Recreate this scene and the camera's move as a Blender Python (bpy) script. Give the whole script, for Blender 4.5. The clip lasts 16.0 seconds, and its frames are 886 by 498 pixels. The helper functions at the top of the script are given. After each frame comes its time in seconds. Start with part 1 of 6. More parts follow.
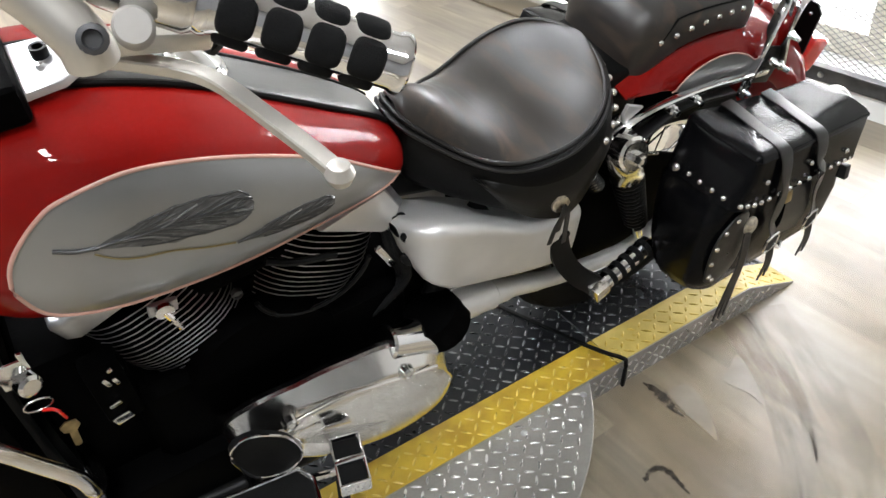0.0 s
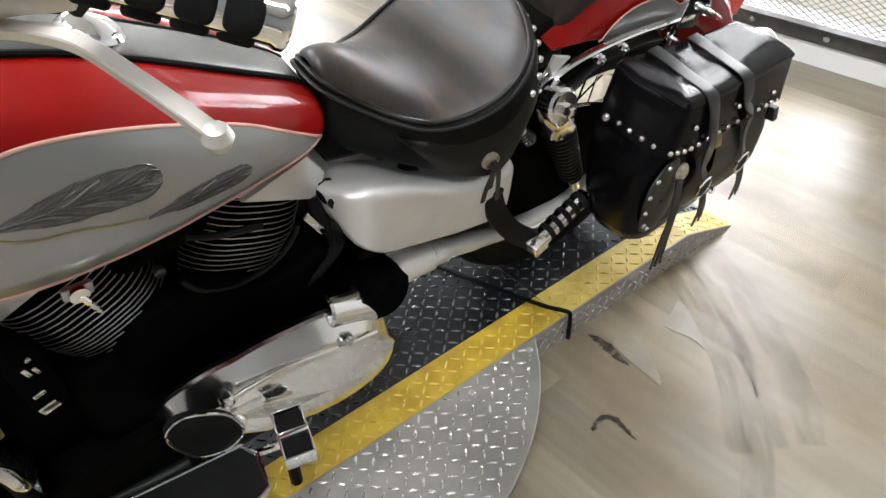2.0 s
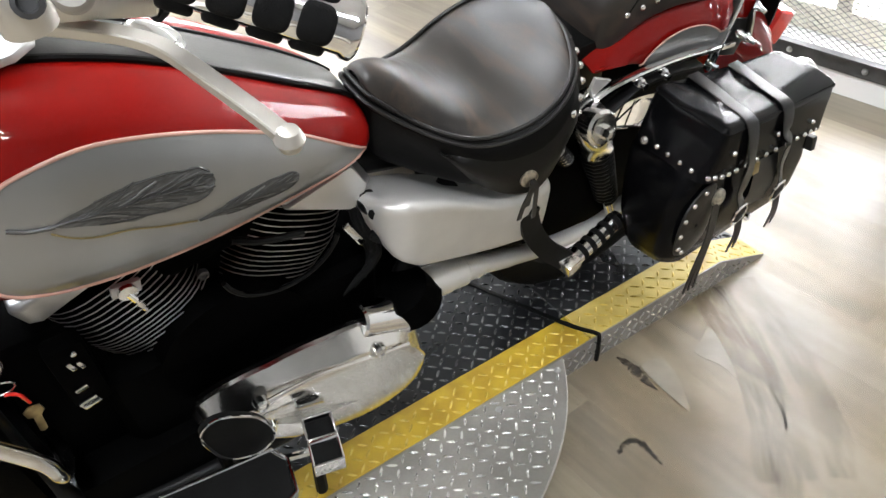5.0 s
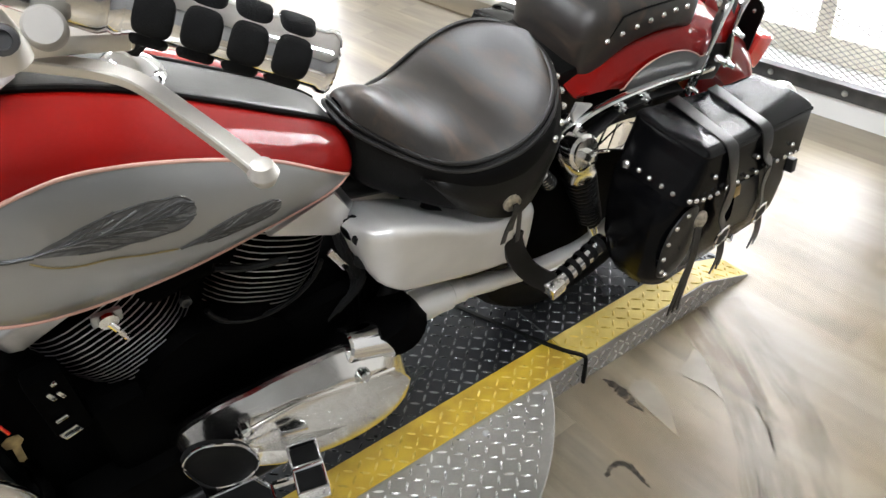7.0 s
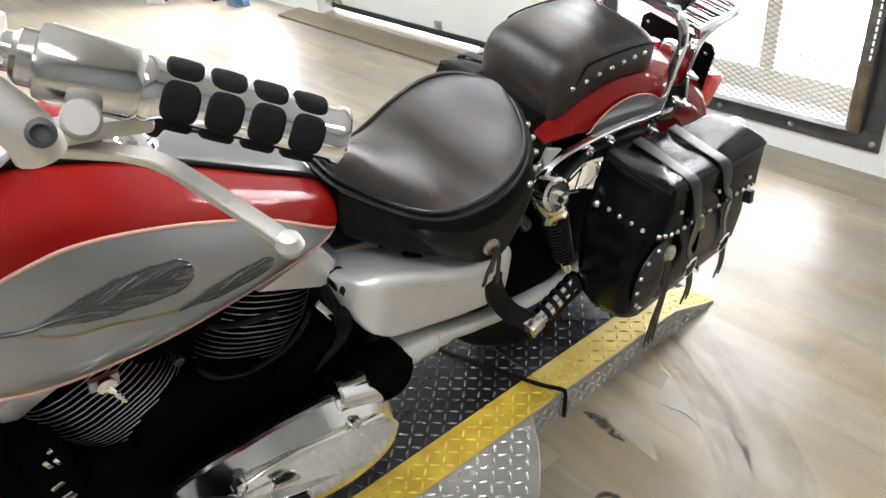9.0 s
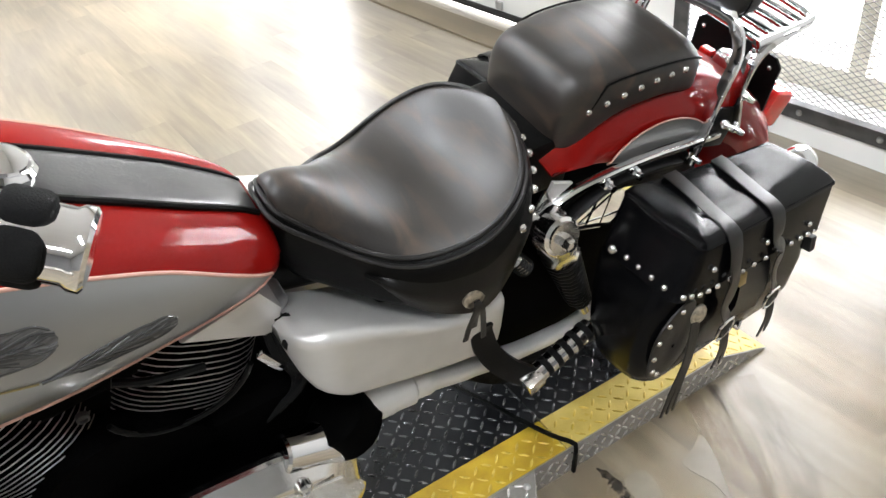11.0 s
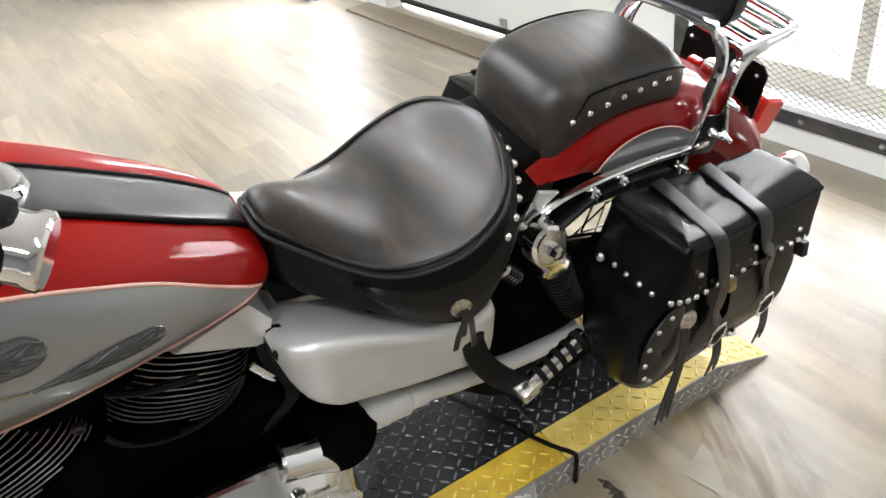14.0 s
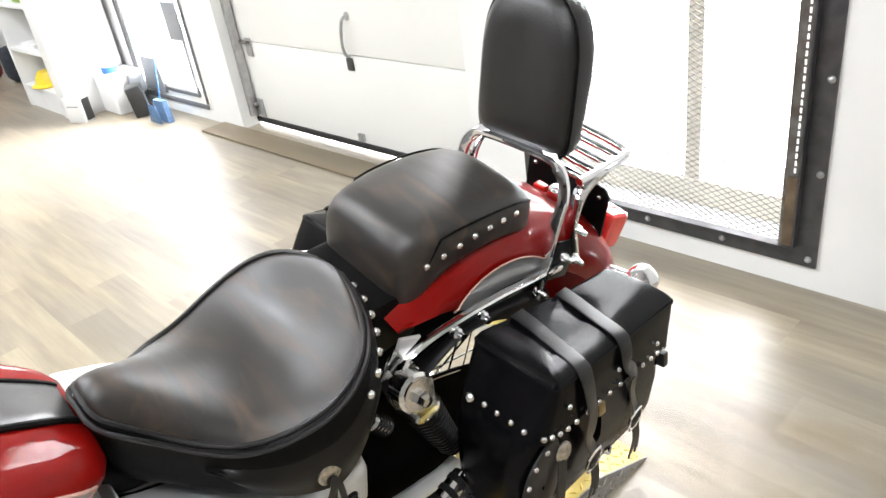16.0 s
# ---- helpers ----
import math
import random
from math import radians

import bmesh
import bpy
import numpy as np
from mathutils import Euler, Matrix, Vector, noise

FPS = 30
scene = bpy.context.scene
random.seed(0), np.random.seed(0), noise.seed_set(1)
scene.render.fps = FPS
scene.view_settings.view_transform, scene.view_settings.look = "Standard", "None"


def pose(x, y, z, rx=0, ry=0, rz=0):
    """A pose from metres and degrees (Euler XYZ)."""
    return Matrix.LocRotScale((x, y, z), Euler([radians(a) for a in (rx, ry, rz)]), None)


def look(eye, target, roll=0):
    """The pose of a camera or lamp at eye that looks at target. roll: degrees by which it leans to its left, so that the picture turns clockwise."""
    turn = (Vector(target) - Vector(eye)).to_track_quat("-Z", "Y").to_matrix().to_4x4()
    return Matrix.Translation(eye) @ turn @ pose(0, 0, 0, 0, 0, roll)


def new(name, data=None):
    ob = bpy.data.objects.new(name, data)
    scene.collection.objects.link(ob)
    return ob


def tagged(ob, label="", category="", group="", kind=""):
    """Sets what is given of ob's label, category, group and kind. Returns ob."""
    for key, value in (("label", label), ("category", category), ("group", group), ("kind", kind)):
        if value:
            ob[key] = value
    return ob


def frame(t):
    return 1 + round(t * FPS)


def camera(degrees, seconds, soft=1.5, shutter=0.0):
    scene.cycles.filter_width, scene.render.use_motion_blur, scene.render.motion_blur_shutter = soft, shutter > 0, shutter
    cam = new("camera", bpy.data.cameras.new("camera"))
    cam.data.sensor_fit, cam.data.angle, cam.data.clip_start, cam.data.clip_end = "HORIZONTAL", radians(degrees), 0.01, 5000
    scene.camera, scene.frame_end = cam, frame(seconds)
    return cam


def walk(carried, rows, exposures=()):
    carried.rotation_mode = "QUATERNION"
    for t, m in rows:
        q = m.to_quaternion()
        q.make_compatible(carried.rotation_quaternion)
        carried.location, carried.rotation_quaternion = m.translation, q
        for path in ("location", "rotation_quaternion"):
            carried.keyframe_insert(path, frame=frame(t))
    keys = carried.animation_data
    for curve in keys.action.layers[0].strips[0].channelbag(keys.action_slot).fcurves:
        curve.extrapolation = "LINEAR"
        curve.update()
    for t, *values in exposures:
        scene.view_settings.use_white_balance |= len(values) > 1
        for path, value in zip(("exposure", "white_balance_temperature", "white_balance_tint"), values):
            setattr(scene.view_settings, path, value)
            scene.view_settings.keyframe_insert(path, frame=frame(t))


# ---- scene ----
cam = camera(61.5, 16.0)
METRES, EYE, TILT, LEAN, TURN = 8.0, 1.5, 0.0, 0.0, 0.0
PATH = [
    (0, (-0.875, -0.793, 1.287), (-0.068, 0.586, 0.084), -7.5),
    (0.5, (-0.876, -0.797, 1.28), (-0.061, 0.565, 0.062), -5.0),
    (1, (-0.874, -0.794, 1.276), (-0.079, 0.568, 0.047), -6.4),
    (1.5, (-0.856, -0.797, 1.278), (-0.04, 0.537, 0.031), -7.9),
    (2, (-0.839, -0.801, 1.269), (0.018, 0.463, -0.023), -8.5),
    (2.5, (-0.84, -0.785, 1.27), (0.005, 0.504, -0.004), -9.0),
    (3, (-0.834, -0.782, 1.281), (0.056, 0.534, 0.067), -9.2),
    (3.5, (-0.848, -0.787, 1.286), (0.04, 0.557, 0.101), -8.2),
    (4, (-0.862, -0.801, 1.285), (-0.004, 0.561, 0.098), -7.8),
    (4.2, (-0.866, -0.801, 1.281), (-0.035, 0.545, 0.057), -7.4),
    (6.3, (-0.856, -0.81, 1.271), (0.002, 0.494, 0.021), -8.0),
    (6.5, (-0.853, -0.811, 1.282), (0.041, 0.515, 0.081), -7.8),
    (7, (-0.856, -0.807, 1.279), (0.023, 0.528, 0.076), -7.2),
    (7.5, (-0.854, -0.803, 1.282), (0.017, 0.533, 0.074), -8.3),
    (8, (-0.851, -0.797, 1.287), (0.049, 0.555, 0.119), -8.3),
    (8.5, (-0.853, -0.797, 1.291), (0.07, 0.551, 0.137), -8.1),
    (9, (-0.892, -0.803, 1.315), (0.11, 0.505, 0.18), -7.6),
    (9.2, (-0.922, -0.806, 1.328), (0.117, 0.491, 0.215), -8.0),
    (11.3, (-0.634, -0.713, 1.272), (0.159, 0.701, 0.102), -7.2),
    (11.5, (-0.637, -0.713, 1.279), (0.153, 0.722, 0.13), -7.0),
    (12, (-0.639, -0.732, 1.287), (0.18, 0.694, 0.148), -8.2),
    (12.5, (-0.647, -0.744, 1.287), (0.149, 0.709, 0.166), -8.5),
    (13, (-0.649, -0.744, 1.286), (0.153, 0.716, 0.179), -8.2),
    (13.5, (-0.638, -0.757, 1.276), (0.156, 0.697, 0.155), -8.9),
    (14, (-0.629, -0.758, 1.271), (0.174, 0.687, 0.145), -9.6),
    (14.5, (-0.621, -0.758, 1.27), (0.176, 0.693, 0.147), -9.3),
    (15, (-0.574, -0.75, 1.291), (0.394, 0.648, 0.238), -9.7),
    (15.5, (-0.544, -0.739, 1.322), (0.621, 0.597, 0.395), -8.2),
    (16, (-0.559, -0.729, 1.315), (0.595, 0.596, 0.36), -8.7),
]
walk(cam, [(t, look(eye, target, roll)) for t, eye, target, roll in PATH], exposures=((0.0, -0.02), (1.5, -0.04), (2.5, 0.04), (3.5, 0.10), (4.2, 0.08), (6.5, 0.03), (8.0, 0.03), (9.0, 0.05), (11.5, 0.04), (13.5, 0.02), (14.5, 0.00), (15.0, 0.05), (15.5, 0.24), (16.0, 0.24)))

# ---- light and exposure ----
world = bpy.data.worlds.new("world")
scene.world = world
world.use_nodes = True
_nt = world.node_tree
_sky = _nt.nodes.new("ShaderNodeTexSky")
_sky.sky_type = "NISHITA"
_sky.sun_disc = False
_sky.sun_elevation, _sky.sun_rotation = radians(48), radians(60)
_nt.links.new(_sky.outputs[0], _nt.nodes["Background"].inputs[0])
_nt.nodes["Background"].inputs[1].default_value = 0.12

LAMP_POWER = 60.0
DAY_POWER = 92.0


def area_lamp(name, m, sx, sy, power, colour=(1, 1, 1)):
    d = bpy.data.lights.new(name, "AREA")
    d.shape, d.size, d.size_y, d.energy, d.color = "RECTANGLE", sx, sy, power, colour
    ob = new(name, d)
    ob.matrix_world = m
    return ob


# ---- materials ----
def mat(name, base=(0.5, 0.5, 0.5), rough=0.5, metal=0.0, spots=0.0, scale=8.0, dark=None, bump=0.0, bump_scale=60.0,
        coat=0.0, rough_var=0.0, random=0.0, stretch=(1, 1, 1), emit=0.0, transmission=0.0, fine=0.0, coat_rough=0.05, spec=0.5):
    """A node material: a base colour broken up at two scales, varied roughness and fine relief."""
    m = bpy.data.materials.new(name)
    m.use_nodes = True
    nt = m.node_tree
    b = nt.nodes["Principled BSDF"]
    b.inputs["Base Color"].default_value = (*base, 1)
    b.inputs["Roughness"].default_value = rough
    b.inputs["Metallic"].default_value = metal
    b.inputs["Specular IOR Level"].default_value = spec
    b.inputs["Coat Weight"].default_value = coat
    b.inputs["Coat Roughness"].default_value = coat_rough
    b.inputs["Transmission Weight"].default_value = transmission
    if emit:
        b.inputs["Emission Color"].default_value = (*base, 1)
        b.inputs["Emission Strength"].default_value = emit
    co = nt.nodes.new("ShaderNodeTexCoord")
    mp = nt.nodes.new("ShaderNodeMapping")
    mp.inputs["Scale"].default_value = stretch
    nt.links.new(co.outputs["Object"], mp.inputs[0])
    n1 = nt.nodes.new("ShaderNodeTexNoise")
    n1.inputs["Scale"].default_value, n1.inputs["Detail"].default_value = scale, 5
    n2 = nt.nodes.new("ShaderNodeTexNoise")
    n2.inputs["Scale"].default_value, n2.inputs["Detail"].default_value = bump_scale, 4
    for n in (n1, n2):
        nt.links.new(mp.outputs[0], n.inputs["Vector"])
    last = None
    if spots:
        ramp = nt.nodes.new("ShaderNodeValToRGB")
        ramp.color_ramp.elements[0].position, ramp.color_ramp.elements[1].position = 0.35, 0.65
        ramp.color_ramp.elements[0].color = (*(dark or [c * (1 - spots) for c in base]), 1)
        ramp.color_ramp.elements[1].color = (*base, 1)
        nt.links.new(n1.outputs[0], ramp.inputs[0])
        last = ramp.outputs[0]
    if fine:
        mx = nt.nodes.new("ShaderNodeMix")
        mx.data_type, mx.blend_type = "RGBA", "MULTIPLY"
        mx.inputs[0].default_value = fine
        if last:
            nt.links.new(last, mx.inputs[6])
        else:
            mx.inputs[6].default_value = (*base, 1)
        nt.links.new(n2.outputs[0], mx.inputs[7])
        last = mx.outputs[2]
    if random:
        info = nt.nodes.new("ShaderNodeObjectInfo")
        hsv = nt.nodes.new("ShaderNodeHueSaturation")
        mr = nt.nodes.new("ShaderNodeMapRange")
        mr.inputs[3].default_value, mr.inputs[4].default_value = 1 - random, 1 + random
        nt.links.new(info.outputs["Random"], mr.inputs[0])
        nt.links.new(mr.outputs[0], hsv.inputs["Value"])
        if last:
            nt.links.new(last, hsv.inputs["Color"])
        else:
            hsv.inputs["Color"].default_value = (*base, 1)
        last = hsv.outputs[0]
    if last:
        nt.links.new(last, b.inputs["Base Color"])
    if rough_var:
        mr = nt.nodes.new("ShaderNodeMapRange")
        mr.inputs[1].default_value, mr.inputs[2].default_value = 0.3, 0.7
        mr.inputs[3].default_value, mr.inputs[4].default_value = max(0.02, rough - rough_var), min(1, rough + rough_var)
        nt.links.new(n1.outputs[0], mr.inputs[0])
        nt.links.new(mr.outputs[0], b.inputs["Roughness"])
    if bump:
        bp = nt.nodes.new("ShaderNodeBump")
        bp.inputs["Strength"].default_value, bp.inputs["Distance"].default_value = bump, 0.002
        nt.links.new(n2.outputs[0], bp.inputs["Height"])
        nt.links.new(bp.outputs[0], b.inputs["Normal"])
    return m


RED = mat("red_paint", (0.215, 0.0036, 0.0024), 0.5, 0.0, 0.12, 5, coat=0.45, bump=0.01, bump_scale=900, coat_rough=0.03, spec=0.04)
GREY_PAINT = mat("grey_paint", (0.30, 0.30, 0.298), 0.32, 0.55, 0.12, 4, coat=0.8, bump=0.01, bump_scale=900, coat_rough=0.05)
PINSTRIPE = mat("pinstripe_paint", (0.60, 0.34, 0.27), 0.35, 0, 0.1, 30, coat=0.5)
FEATHER = mat("feather_paint", (0.15, 0.155, 0.16), 0.4, 0.3, 0.5, 60, coat=0.5, stretch=(1, 1, 4), fine=0.3)
FEATHER_PALE = mat("feather_pale_paint", (0.20, 0.205, 0.21), 0.4, 0.3, 0.3, 40, coat=0.5)
FEATHER_DARK = mat("feather_dark_paint", (0.055, 0.057, 0.06), 0.4, 0.3, 0.3, 40, coat=0.5)
QUILL = mat("quill_paint", (0.24, 0.18, 0.07), 0.4, 0, 0.3, 40)
CHROME = mat("chrome", (0.86, 0.86, 0.87), 0.07, 1.0, 0.05, 12, rough_var=0.03)
CHROME_WORN = mat("worn_chrome", (0.78, 0.77, 0.75), 0.16, 1.0, 0.15, 20, rough_var=0.08, bump=0.03, bump_scale=200)
ALLOY = mat("cast_alloy", (0.74, 0.73, 0.71), 0.40, 0.55, 0.10, 14, rough_var=0.08, bump=0.12, bump_scale=420)
LEVER_ALLOY = mat("lever_alloy", (0.70, 0.67, 0.62), 0.42, 0.85, 0.08, 20, bump=0.03, bump_scale=200)
STEEL = mat("stud_steel", (0.80, 0.79, 0.77), 0.2, 1.0, 0.1, 60)
LEATHER = mat("seat_leather", (0.011, 0.0095, 0.0088), 0.42, 0, 0.45, 7, dark=(0.006, 0.0055, 0.005), bump=0.20, bump_scale=330, rough_var=0.06, spec=0.6)
BIB_LEATHER = mat("bib_leather", (0.060, 0.059, 0.057), 0.36, 0, 0.6, 13, dark=(0.012, 0.012, 0.012), bump=0.14, bump_scale=260, rough_var=0.08, spec=1.0, coat=0.2, coat_rough=0.3)
SKIRT = mat("skirt_vinyl", (0.004, 0.0038, 0.0036), 0.42, 0, 0.3, 10, bump=0.25, bump_scale=380, spec=0.11)
FLAP_VINYL = mat("flap_vinyl", (0.007, 0.0066, 0.006), 0.38, 0, 0.4, 10, bump=0.2, bump_scale=380, rough_var=0.05, spec=0.26)
BAG_LEATHER = mat("glossy_bag_leather", (0.003, 0.003, 0.0034), 0.21, 0, 0.3, 9, rough_var=0.03, spec=0.12)
STRAP_LEATHER = mat("strap_leather", (0.012, 0.0115, 0.011), 0.36, 0, 0.4, 16, bump=0.2, bump_scale=300, spec=0.5)
BLACK = mat("black_enamel", (0.004, 0.004, 0.004), 0.38, 0, 0.3, 20, bump=0.1, bump_scale=300, spec=0.18)
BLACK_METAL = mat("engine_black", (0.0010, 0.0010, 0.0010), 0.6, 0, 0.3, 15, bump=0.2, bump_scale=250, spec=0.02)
COVER_CHROME = mat("polished_cover", (0.92, 0.90, 0.87), 0.17, 1.0, 0.08, 30, rough_var=0.05, bump=0.02, bump_scale=160)
RUBBER = mat("black_rubber", (0.007, 0.007, 0.007), 0.7, 0, 0.3, 30, bump=0.4, bump_scale=500, spec=0.15)
FOAM = mat("grip_pad_rubber", (0.010, 0.010, 0.010), 0.85, 0, 0.3, 60, bump=0.5, bump_scale=900, spec=0.12)
FIN_EDGE = mat("fin_bright_edge", (0.46, 0.455, 0.44), 0.32, 0.9, 0.3, 40)
RED_LENS = mat("red_lens", (0.85, 0.025, 0.02), 0.15, 0, 0.15, 40, coat=1.0)
CLEAR_LENS = mat("clear_lens", (0.85, 0.84, 0.82), 0.1, 0.3, 0.1, 60, coat=1)
BRASS = mat("aged_brass", (0.52, 0.40, 0.20), 0.35, 0.9, 0.4, 60)
CONCHO = mat("concho_silver", (0.66, 0.62, 0.54), 0.28, 1.0, 0.45, 160, bump=0.6, bump_scale=260)
PLATE = mat("tread_plate", (0.42, 0.40, 0.365), 0.42, 0.35, 0.25, 9, rough_var=0.1, bump=0.08, bump_scale=200, fine=0.2)
PLATE_LUG = mat("tread_lug", (0.74, 0.73, 0.71), 0.24, 0.85, 0.2, 14, rough_var=0.08)
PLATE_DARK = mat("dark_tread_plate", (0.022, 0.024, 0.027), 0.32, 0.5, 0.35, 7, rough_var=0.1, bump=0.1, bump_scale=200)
PLATE_WORN = mat("dark_tread_lug", (0.15, 0.153, 0.157), 0.26, 0.9, 0.4, 14, rough_var=0.1)
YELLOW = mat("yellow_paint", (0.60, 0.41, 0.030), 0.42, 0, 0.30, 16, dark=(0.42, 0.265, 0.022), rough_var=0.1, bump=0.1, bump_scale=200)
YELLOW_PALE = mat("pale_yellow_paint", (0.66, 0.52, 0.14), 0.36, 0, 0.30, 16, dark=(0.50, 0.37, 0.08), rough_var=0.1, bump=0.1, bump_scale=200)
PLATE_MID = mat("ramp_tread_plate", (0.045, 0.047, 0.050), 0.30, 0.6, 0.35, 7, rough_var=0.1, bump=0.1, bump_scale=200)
YELLOW_LUG = mat("yellow_lug", (0.72, 0.53, 0.10), 0.30, 0.1, 0.35, 40, rough_var=0.1)
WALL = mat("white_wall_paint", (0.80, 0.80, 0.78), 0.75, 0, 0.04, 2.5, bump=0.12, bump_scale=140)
DOOR_PAINT = mat("white_door_paint", (0.80, 0.80, 0.76), 0.5, 0, 0.03, 1.5, bump=0.1, bump_scale=220)
GATE = mat("grey_gate_steel", (0.11, 0.11, 0.113), 0.5, 0.6, 0.35, 18, bump=0.2, bump_scale=140)
GATE_RUST = mat("rusty_steel", (0.22, 0.16, 0.10), 0.6, 0.4, 0.5, 12, bump=0.3, bump_scale=120)
GATE_PALE = mat("worn_gate_steel", (0.20, 0.195, 0.185), 0.5, 0.5, 0.4, 22, dark=(0.10, 0.085, 0.07), bump=0.2, bump_scale=140)
SLOT_LIGHT = mat("slot_daylight_glow", (0.9, 0.9, 0.9), 0.6, 0, 0.05, 30, emit=0.8)
GALV = mat("galvanised_steel", (0.55, 0.55, 0.55), 0.4, 0.8, 0.2, 30)
SEAL = mat("black_seal", (0.012, 0.012, 0.012), 0.6, 0, 0.3, 20)
DIM_WALL = mat("fill_cut_grey", (0.24, 0.24, 0.24), 0.7, 0, 0.1, 2.5, bump=0.12, bump_scale=140)
CEIL = mat("ceiling_paint", (0.68, 0.68, 0.67), 0.85, 0, 0.04, 2)
GLOW = mat("outdoor_glare", (1.0, 0.99, 0.97), 0.8, emit=4.0)
LAMP_GLOW = mat("lamp_diffuser", (1.0, 0.98, 0.95), 0.6, emit=14.0)
GLASS = mat("window_glass", (1, 1, 1), 0.0, transmission=1.0)
DARK_WOOD = mat("threshold_board", (0.205, 0.16, 0.10), 0.5, 0, 0.35, 5, stretch=(1, 0.15, 1), bump=0.1, bump_scale=60)
GREY_PLASTIC = mat("grey_plastic", (0.25, 0.26, 0.28), 0.5, 0, 0.1, 10)
BLACK_PLASTIC = mat("black_plastic", (0.02, 0.02, 0.02), 0.45, 0, 0.1, 10)
BLUE = mat("blue_plastic", (0.05, 0.20, 0.55), 0.5, 0, 0.2, 30)
BLUE_BRISTLE = mat("blue_bristle", (0.12, 0.22, 0.38), 0.8, 0, 0.3, 80)
WHITE_PLASTIC = mat("white_plastic", (0.78, 0.78, 0.77), 0.4, 0, 0.05, 6)
YELLOW_PLASTIC = mat("yellow_plastic", (0.75, 0.55, 0.03), 0.45, 0, 0.1, 12)
GREEN_PLASTIC = mat("green_plastic", (0.30, 0.45, 0.06), 0.5, 0, 0.2, 20)
RED_CLOTH = mat("red_cloth", (0.20, 0.02, 0.02), 0.8, 0, 0.3, 30)
DARK_CLOTH = mat("dark_cloth", (0.02, 0.025, 0.035), 0.85, 0, 0.3, 30)
CARD = mat("white_card", (0.72, 0.72, 0.70), 0.7, 0, 0.08, 10)


def saddle_material():
    """Sat-on black leather: brownish streaks, patches polished more than others, soft waves."""
    m = mat("saddle_leather", (0.020, 0.0155, 0.0125), 0.36, 0, 0.6, 8, dark=(0.010, 0.0085, 0.0075), bump=0.05, bump_scale=320, spec=0.74)
    nt = m.node_tree
    b = nt.nodes["Principled BSDF"]
    co = nt.nodes["Texture Coordinate"]
    mp = nt.nodes.new("ShaderNodeMapping")
    mp.inputs["Rotation"].default_value = (0, 0, radians(35))
    mp.inputs["Scale"].default_value = (1.0, 0.28, 1.0)
    nt.links.new(co.outputs["Object"], mp.inputs[0])
    streak = nt.nodes.new("ShaderNodeTexNoise")
    streak.inputs["Scale"].default_value, streak.inputs["Detail"].default_value = 26, 4
    streak.inputs["Distortion"].default_value = 0.8
    nt.links.new(mp.outputs[0], streak.inputs["Vector"])
    tint = nt.nodes.new("ShaderNodeMapRange")
    tint.inputs[1].default_value, tint.inputs[2].default_value, tint.inputs[4].default_value = 0.50, 0.72, 0.75
    nt.links.new(streak.outputs[0], tint.inputs[0])
    mix = nt.nodes.new("ShaderNodeMix")
    mix.data_type = "RGBA"
    old = b.inputs["Base Color"].links[0].from_socket
    nt.links.new(tint.outputs[0], mix.inputs[0])
    nt.links.new(old, mix.inputs[6])
    mix.inputs[7].default_value = (0.075, 0.047, 0.028, 1)
    nt.links.new(mix.outputs[2], b.inputs["Base Color"])
    gloss = nt.nodes.new("ShaderNodeMapRange")
    gloss.inputs[1].default_value, gloss.inputs[2].default_value = 0.36, 0.64
    gloss.inputs[3].default_value, gloss.inputs[4].default_value = 0.40, 0.54
    nt.links.new(streak.outputs[0], gloss.inputs[0])
    nt.links.new(gloss.outputs[0], b.inputs["Roughness"])
    wave = nt.nodes.new("ShaderNodeTexNoise")
    wave.inputs["Scale"].default_value, wave.inputs["Detail"].default_value = 14, 2
    nt.links.new(mp.outputs[0], wave.inputs["Vector"])
    wb = nt.nodes.new("ShaderNodeBump")
    wb.inputs["Strength"].default_value, wb.inputs["Distance"].default_value = 0.06, 0.006
    nt.links.new(wave.outputs[0], wb.inputs["Height"])
    nt.links.new(wb.outputs[0], nt.nodes["Bump"].inputs["Normal"])
    return m


SADDLE = saddle_material()


def smear(name, base, alpha, scale, stretch=(1, 1, 1), rough=0.45, low=0.35, high=0.7):
    """A thin uneven film: its cover comes and goes with a noise."""
    m = mat(name, base, rough, 0, 0.2, 20)
    nt = m.node_tree
    n = nt.nodes.new("ShaderNodeTexNoise")
    n.inputs["Scale"].default_value, n.inputs["Detail"].default_value = scale, 5
    mp = nt.nodes.new("ShaderNodeMapping")
    mp.inputs["Scale"].default_value = stretch
    co = nt.nodes.new("ShaderNodeTexCoord")
    nt.links.new(co.outputs["Object"], mp.inputs[0])
    nt.links.new(mp.outputs[0], n.inputs["Vector"])
    mr = nt.nodes.new("ShaderNodeMapRange")
    mr.inputs[1].default_value, mr.inputs[2].default_value, mr.inputs[3].default_value, mr.inputs[4].default_value = low, high, 0.0, alpha
    nt.links.new(n.outputs[0], mr.inputs[0])
    nt.links.new(mr.outputs[0], nt.nodes["Principled BSDF"].inputs["Alpha"])
    return m


TYRE_FILM = smear("tyre_film", (0.09, 0.078, 0.062), 0.09, 9, low=0.25, high=0.7)


